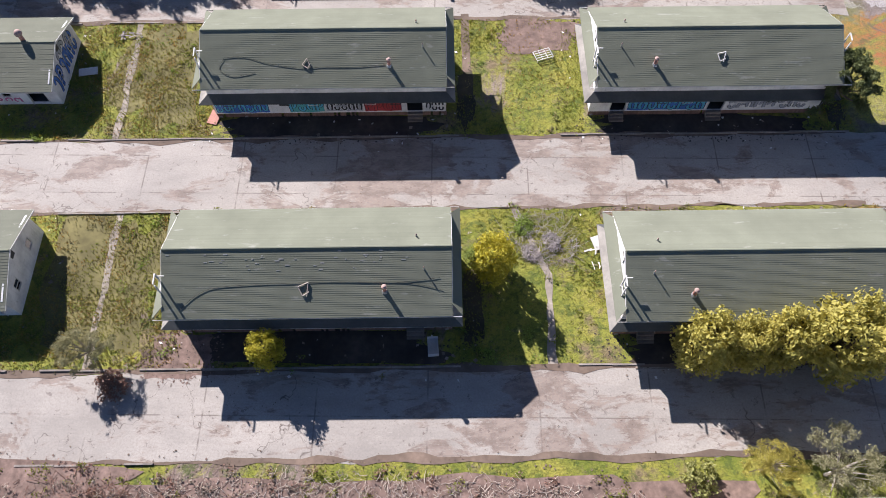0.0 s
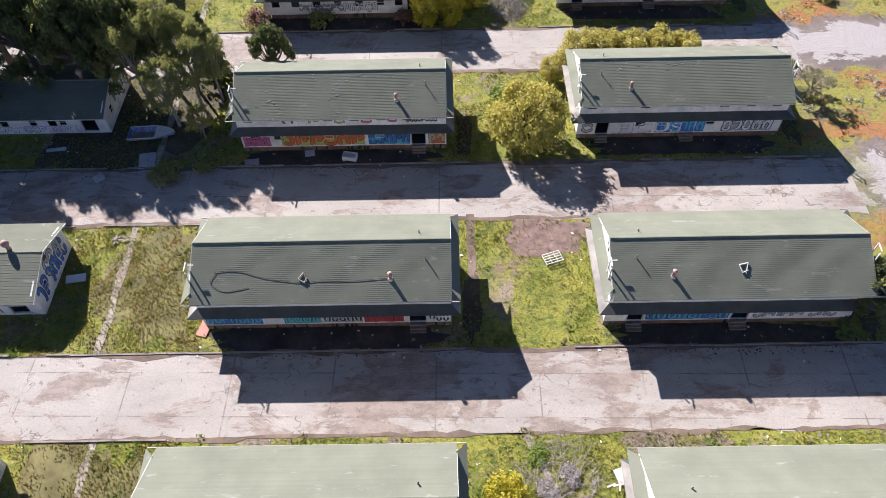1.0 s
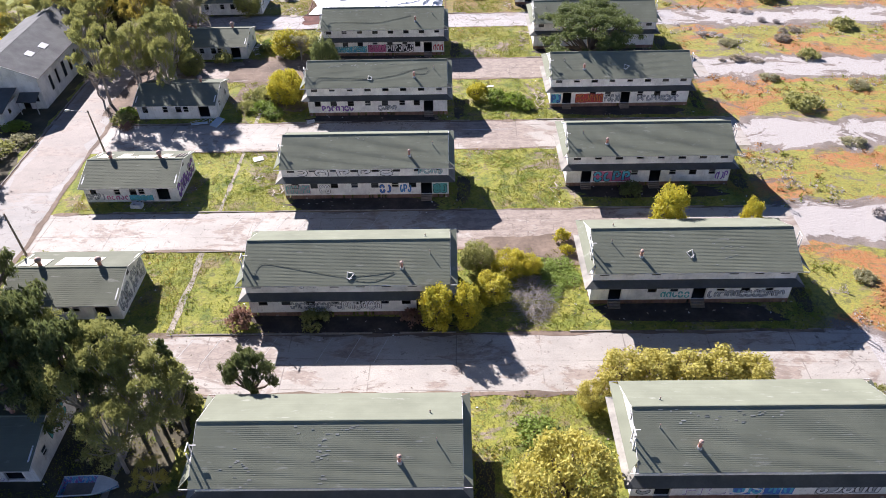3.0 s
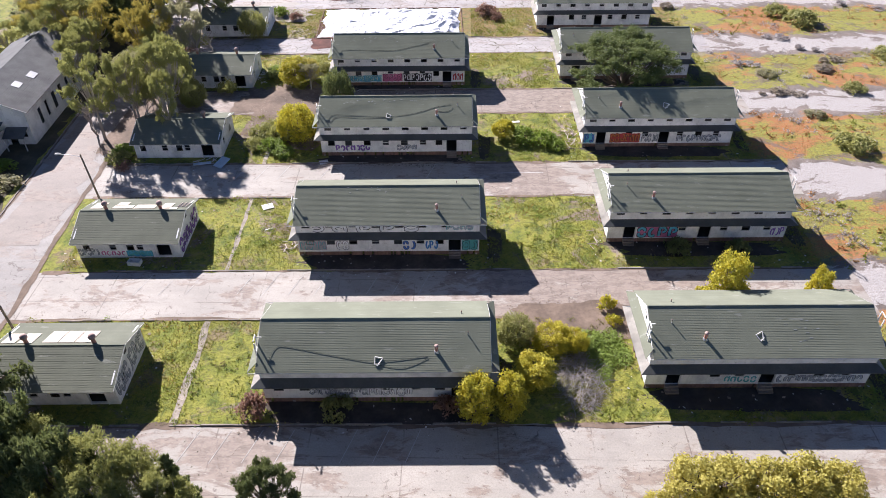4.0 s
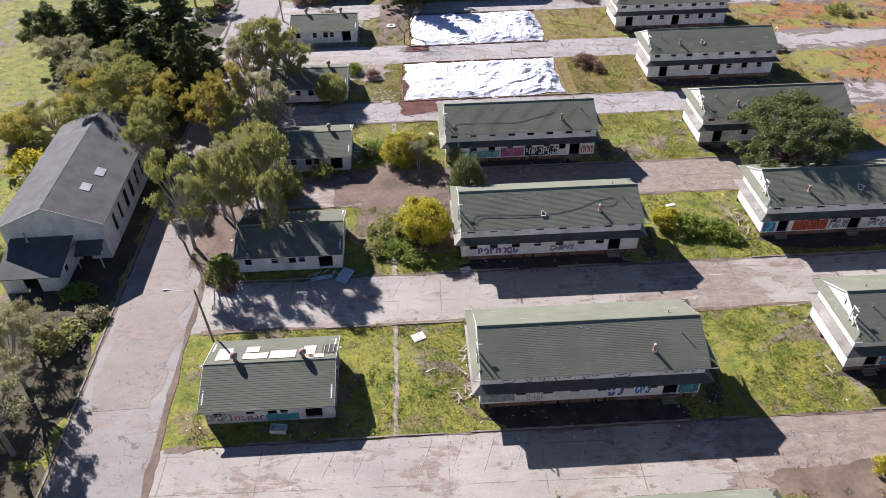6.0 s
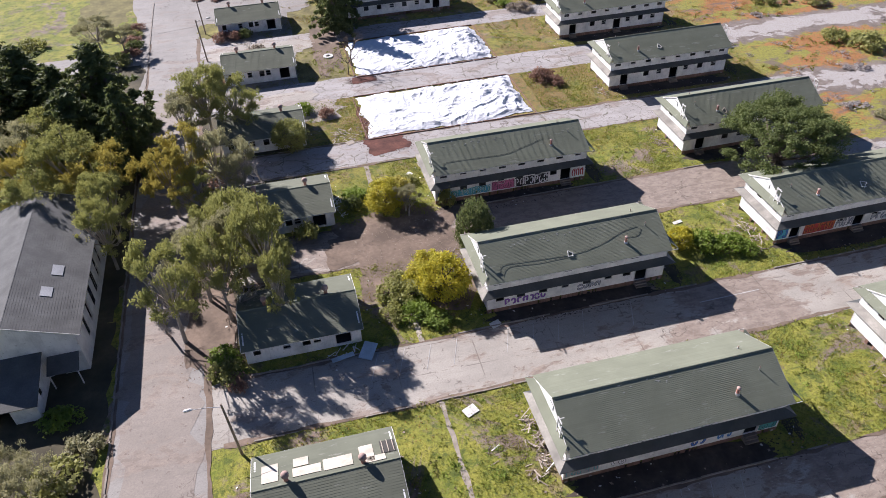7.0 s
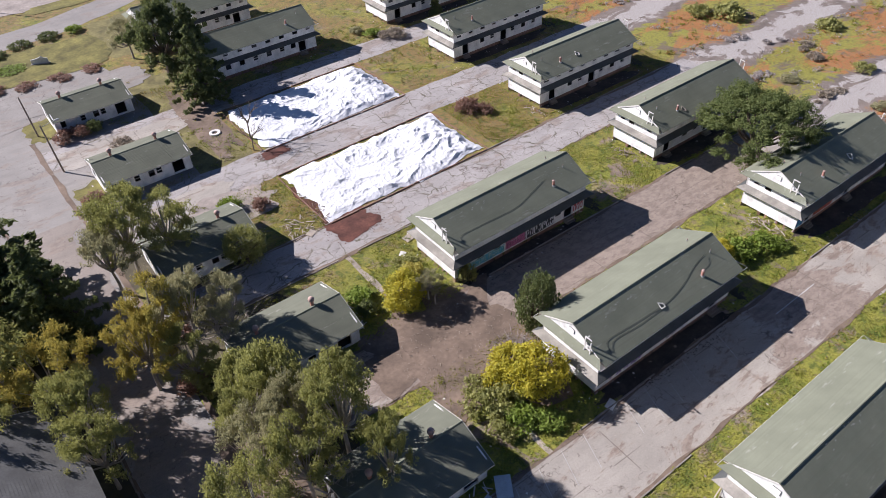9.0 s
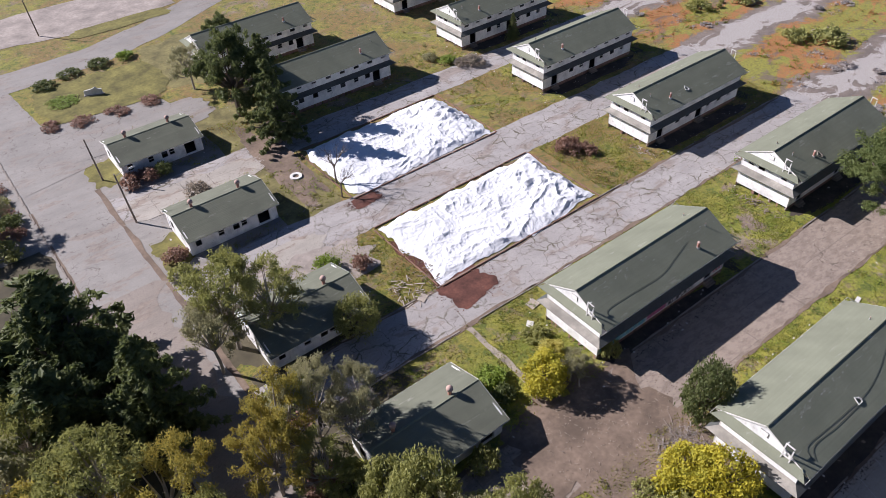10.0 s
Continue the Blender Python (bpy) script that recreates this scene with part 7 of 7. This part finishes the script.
def bed_frame(x, y, turn):
    top = bare("metal_frame")
    for k in range(5):
        s = Shape()
        s.beam((-0.9, -0.6 + 0.3 * k, 0.35), (0.9, -0.6 + 0.3 * k, 0.35), 0.06)
        part("bar", s, TRIM, top)
    for k in range(4):
        s = Shape()
        s.beam((-0.9 + 0.6 * k, -0.65, 0.3), (-0.9 + 0.6 * k, 0.65, 0.3), 0.06)
        part("cross_bar", s, TRIM, top)
    for a in (-0.85, 0.85):
        for b in (-0.55, 0.55):
            s = Shape()
            s.beam((a, b, 0), (a, b, 0.35), 0.06)
            part("leg", s, TRIM, top)
    tagged(top, "white metal lattice frame lying on the grass", "frame")
    settle(top, pose(x, y, 0.02, 0, 0, turn))


bed_frame(6.8, 53.1, 20)


def boat():
    """A small derelict motor boat."""
    top = bare("boat")
    s = Shape()
    rings = []
    for t in [k / 10 for k in range(11)]:
        x = -2.6 + 5.2 * t
        w = 1.0 * (1 - max(0, t - 0.5) ** 2 * 3.6)
        rings.append([(x, -w, 0.85 + 0.12 * t), (x, -w * 0.8, 0.35 + 0.2 * t), (x, 0, 0.05 + 0.35 * t * t), (x, w * 0.8, 0.35 + 0.2 * t), (x, w, 0.85 + 0.12 * t)])
    for r, q in zip(rings, rings[1:]):
        for k in range(4):
            s.face(r[k], q[k], q[k + 1], r[k + 1])
    s.face(*rings[0])
    part("hull", s, spray_material("boat_paint", [(0.5, 0.5, 0.52), (0.1, 0.2, 0.5), (0.4, 0.15, 0.3), (0.15, 0.4, 0.5)], 1.4), top, "hull sprayed blue and violet")
    s = Shape()
    for r, q in zip(rings[6:], rings[7:]):
        s.face(r[0], q[0], q[4], r[4])
    part("foredeck", s, TRIM, top)
    for k in (0, 4):
        s = Shape()
        s.tube([r[k] for r in rings], [0.05] * len(rings), 5)
        part("gunwale", s, TRIM, top)
    s = Shape()
    s.box(-2.3, 0.4, -0.6, 0.6, 0.3, 0.38)
    part("inner_deck", s, WOOD_OLD, top)
    tagged(top, "derelict small motor boat covered in blue spray paint", "boat")
    settle(top, pose(-37.6, 70.6, 0.0, 0, 0, 3))


boat()


def ring(x, y):
    s = Shape()
    n = 20
    for k in range(n):
        a = 2 * math.pi * k / n
        s.v += [(r * math.cos(a), r * math.sin(a), z) for r, z in ((0.95, 0), (0.95, 0.22), (0.5, 0.22), (0.5, 0))]
    for k in range(n):
        i, j = 4 * k, 4 * ((k + 1) % n)
        s.f += [(i + m, j + m, j + (m + 1) % 4, i + (m + 1) % 4) for m in range(4)]
    tagged(settle(part("concrete_ring", s, TRIM), pose(x, y, 0.03)), "pale concrete manhole ring on the ground", "manhole ring")


ring(-39.7, 217.4)


def sign():
    top = bare("sign_board")
    s = Shape()
    pts = [(-1.6, 0), (1.6, 0), (1.6, 1.1), (0.9, 1.2), (0.5, 1.6), (0.0, 1.3), (-1.0, 1.1), (-1.6, 1.0)]
    s.solid([(a, -0.12, b) for a, b in pts][::-1], [(a, 0.12, b) for a, b in pts][::-1])
    part("panel", s, TRIM, top)
    s = Shape()
    s.box(-1.8, 1.8, -0.35, 0.35, -0.02, 0.16)
    part("plinth", s, CONCRETE, top)
    tagged(top, "low white concrete sign on a grass island", "sign")
    settle(top, pose(-56.4, 265.2, 0.0, 0, 0, -25))


sign()


def roof_cable(parent, runs):
    """Loose black cable lying over the south slope."""
    s = Shape()
    for run in runs:
        pts = []
        for k in range(len(run) - 1):
            p0, p1, p2, p3 = [Vector(run[min(max(k + j, 0), len(run) - 1)]) for j in (-1, 0, 1, 2)]
            for i in range(6):
                t = i / 6
                q = 0.5 * ((2 * p1) + (p2 - p0) * t + (2 * p0 - 5 * p1 + 4 * p2 - p3) * t * t + (3 * p1 - p0 - 3 * p2 + p3) * t ** 3)
                pts.append((q.x, q.y, roof_z(q.y) + 0.045))
        s.tube(pts, [0.014] * len(pts), 5)
    part("roof_cable", s, CABLE, parent, "loose black cable lying over the shingles")


roof_cable(A1, [[(-10, -4.3), (-8.5, -3.2), (-6.5, -2.7), (-1, -2.5), (3, -2.45), (8, -2.6), (11, -3.2)], [(4, -2.5), (7.5, -2.5), (10.8, -2.2)]])
roof_cable(A2, [[(-9.3, -2.4), (-7.5, -2.3), (-5, -2.9), (-2, -3.3), (0.2, -3.2), (3, -3.25), (6.1, -3.05)], [(-9.2, -2.5), (-9.6, -3.3), (-8.4, -3.9), (-6, -3.6)]])
roof_cable(A4, [[(-10.3, -4.1), (-9.7, -2.8), (-8.7, -2.6), (-5.4, -3.2), (-0.3, -4.05), (1.4, -4.0), (5.7, -3.5)], [(0, -4.2), (2.8, -4.6), (5.6, -3.6)]])
roof_cable(A6, [[(-9.8, -4.1), (-9.3, -3.1), (-6, -3.2), (0, -3.3), (3.5, -2.7), (6, -1.9), (8.4, -1.5)], [(-9.6, -4.3), (-8.6, -3.4), (-5, -3.6), (-0.4, -3.5)], [(6.2, -2.6), (7.8, -2.6), (8.6, -1.8)]])
roof_cable(A7, [[(-9.9, -4.1), (-9.6, -3.3), (-6, -3.3), (-1, -3.4), (2, -2.8), (5.6, -1.9)]])


def peel(parent, x, y, n, spread, seed):
    """Short strips of shingle torn loose, pale underside up."""
    rng = random.Random(seed)
    for _ in range(n):
        px, py, w = x + rng.gauss(0, spread[0]), y + rng.gauss(0, spread[1]), rng.uniform(0.1, 0.45)
        py = min(-0.3, max(-4.9, py))
        h = rng.uniform(0.03, 0.11)
        s = Shape()
        up = [(px, py, roof_z(py) + 0.03), (px + w, py, roof_z(py) + 0.03), (px + w * 0.9, py + h, roof_z(py + h) + 0.03), (px + w * 0.1, py + h, roof_z(py + h) + 0.03)]
        s.solid([(a, b, c - 0.012) for a, b, c in up], up)
        part("loose_shingle", s, PEEL, parent)


PEEL = plain("shingle_underside", (0.36, 0.36, 0.32), 0.9, var=0.4)
peel(A3, -0.6, -2.8, 22, (0.3, 1.2), 1)
peel(A3, -7.2, -3.4, 14, (0.5, 0.9), 2)
peel(A3, 2.0, -0.7, 12, (3.5, 0.2), 3)
peel(A1, -5.0, -1.0, 22, (3.0, 0.4), 4)
peel(A1, 4.0, -0.8, 14, (2.5, 0.3), 5)
peel(B3, -4.0, -0.8, 26, (3.5, 0.3), 6)
peel(B4, 3.6, -2.6, 16, (1.0, 0.9), 7)
peel(A5, -3.0, -0.7, 10, (2.5, 0.3), 8)
peel(A6, -2.0, -0.9, 16, (4.0, 0.4), 9)
peel(A7, -3.0, -1.0, 16, (3.5, 0.4), 10)
peel(A7, 9.0, -1.6, 6, (0.6, 0.5), 11)


def leaning(parent_at, count, seed):
    """Boards that lean on the gable and fan out over the grass."""
    rng = random.Random(seed)
    top = bare("leaning_boards")
    for k in range(count):
        y = rng.uniform(-3.6, 3.6)
        s = Shape()
        s.beam((-rng.uniform(0.2, 1.1), y + rng.uniform(-0.6, 0.6), 0.03), (0.35, y, rng.uniform(0.6, 2.2)), rng.uniform(0.05, 0.12), 0.04)
        part("board", s, rng.choice((WOOD_PALE, WOOD_PALE, TRIM, WOOD_OLD)), top)
    tagged(top, "pale broken boards leaning on the barracks gable", "debris")
    settle(top, pose(*parent_at, 0.0, 0, 0, TURN))


leaning((-28.9, 121.5), 14, 1)


def bracket(parent, x, y, turn, size, material):
    """A light wooden frame fallen on the south slope."""
    s = Shape()
    rot = Matrix.Rotation(radians(turn), 2)
    at = lambda u, v: (lambda w: (x + w.x, y + w.y, roof_z(y + w.y) + 0.09))(rot @ Vector((u, v)) * size)
    for a, b in (((-0.45, 0.3), (0.4, 0.45)), ((-0.45, 0.3), (-0.2, -0.4)), ((0.4, 0.45), (0.1, -0.5)), ((-0.2, -0.4), (0.35, -0.2))):
        s.beam(at(*a), at(*b), 0.07)
    part("fallen_bracket", s, material, parent)


bracket(A1, -0.2, -3.0, 10, 1.0, WOOD_PALE)
bracket(A2, -1.5, -3.0, 40, 0.8, WOOD_PALE)
bracket(A4, 0.4, -4.0, -20, 0.9, TRIM)
bracket(A6, -1.0, -3.3, 70, 0.8, TRIM)
bracket(B2, 0.1, -2.6, 0, 0.9, TRIM)
bracket(B4, -0.6, -3.0, 15, 0.9, TRIM)
bracket(B6, 0.7, -3.0, -30, 1.0, TRIM)
bracket(nearest("barracks", *B_AT[6]), -5.0, -3.4, 20, 0.9, WOOD_PALE)
bracket(nearest("barracks", *B_AT[7]), -2.0, -3.0, 50, 0.9, TRIM)
heap(-36.5, 186.5, 1.8, 3.0, 40, 21, WOOD_OLD, "dark rubbish and boards beside the red litter", 0.4, (0.2, 0.9))
heap(-33.5, 149.2, 2.6, 1.4, 40, 22, DEADWOOD, "pale branches and boards beside the yellow tree", 0.5, (0.3, 1.2))
heap(-43.6, 166.5, 1.2, 2.4, 30, 23, TRIM, "white and brown rubbish beside the hut gable", 0.6, (0.3, 1.2))
heap(6.2, 190.4, 0.6, 3.2, 20, 24, WOOD_RED, "broken reddish boards along the open crawl space", 0.5, (0.3, 1.0))
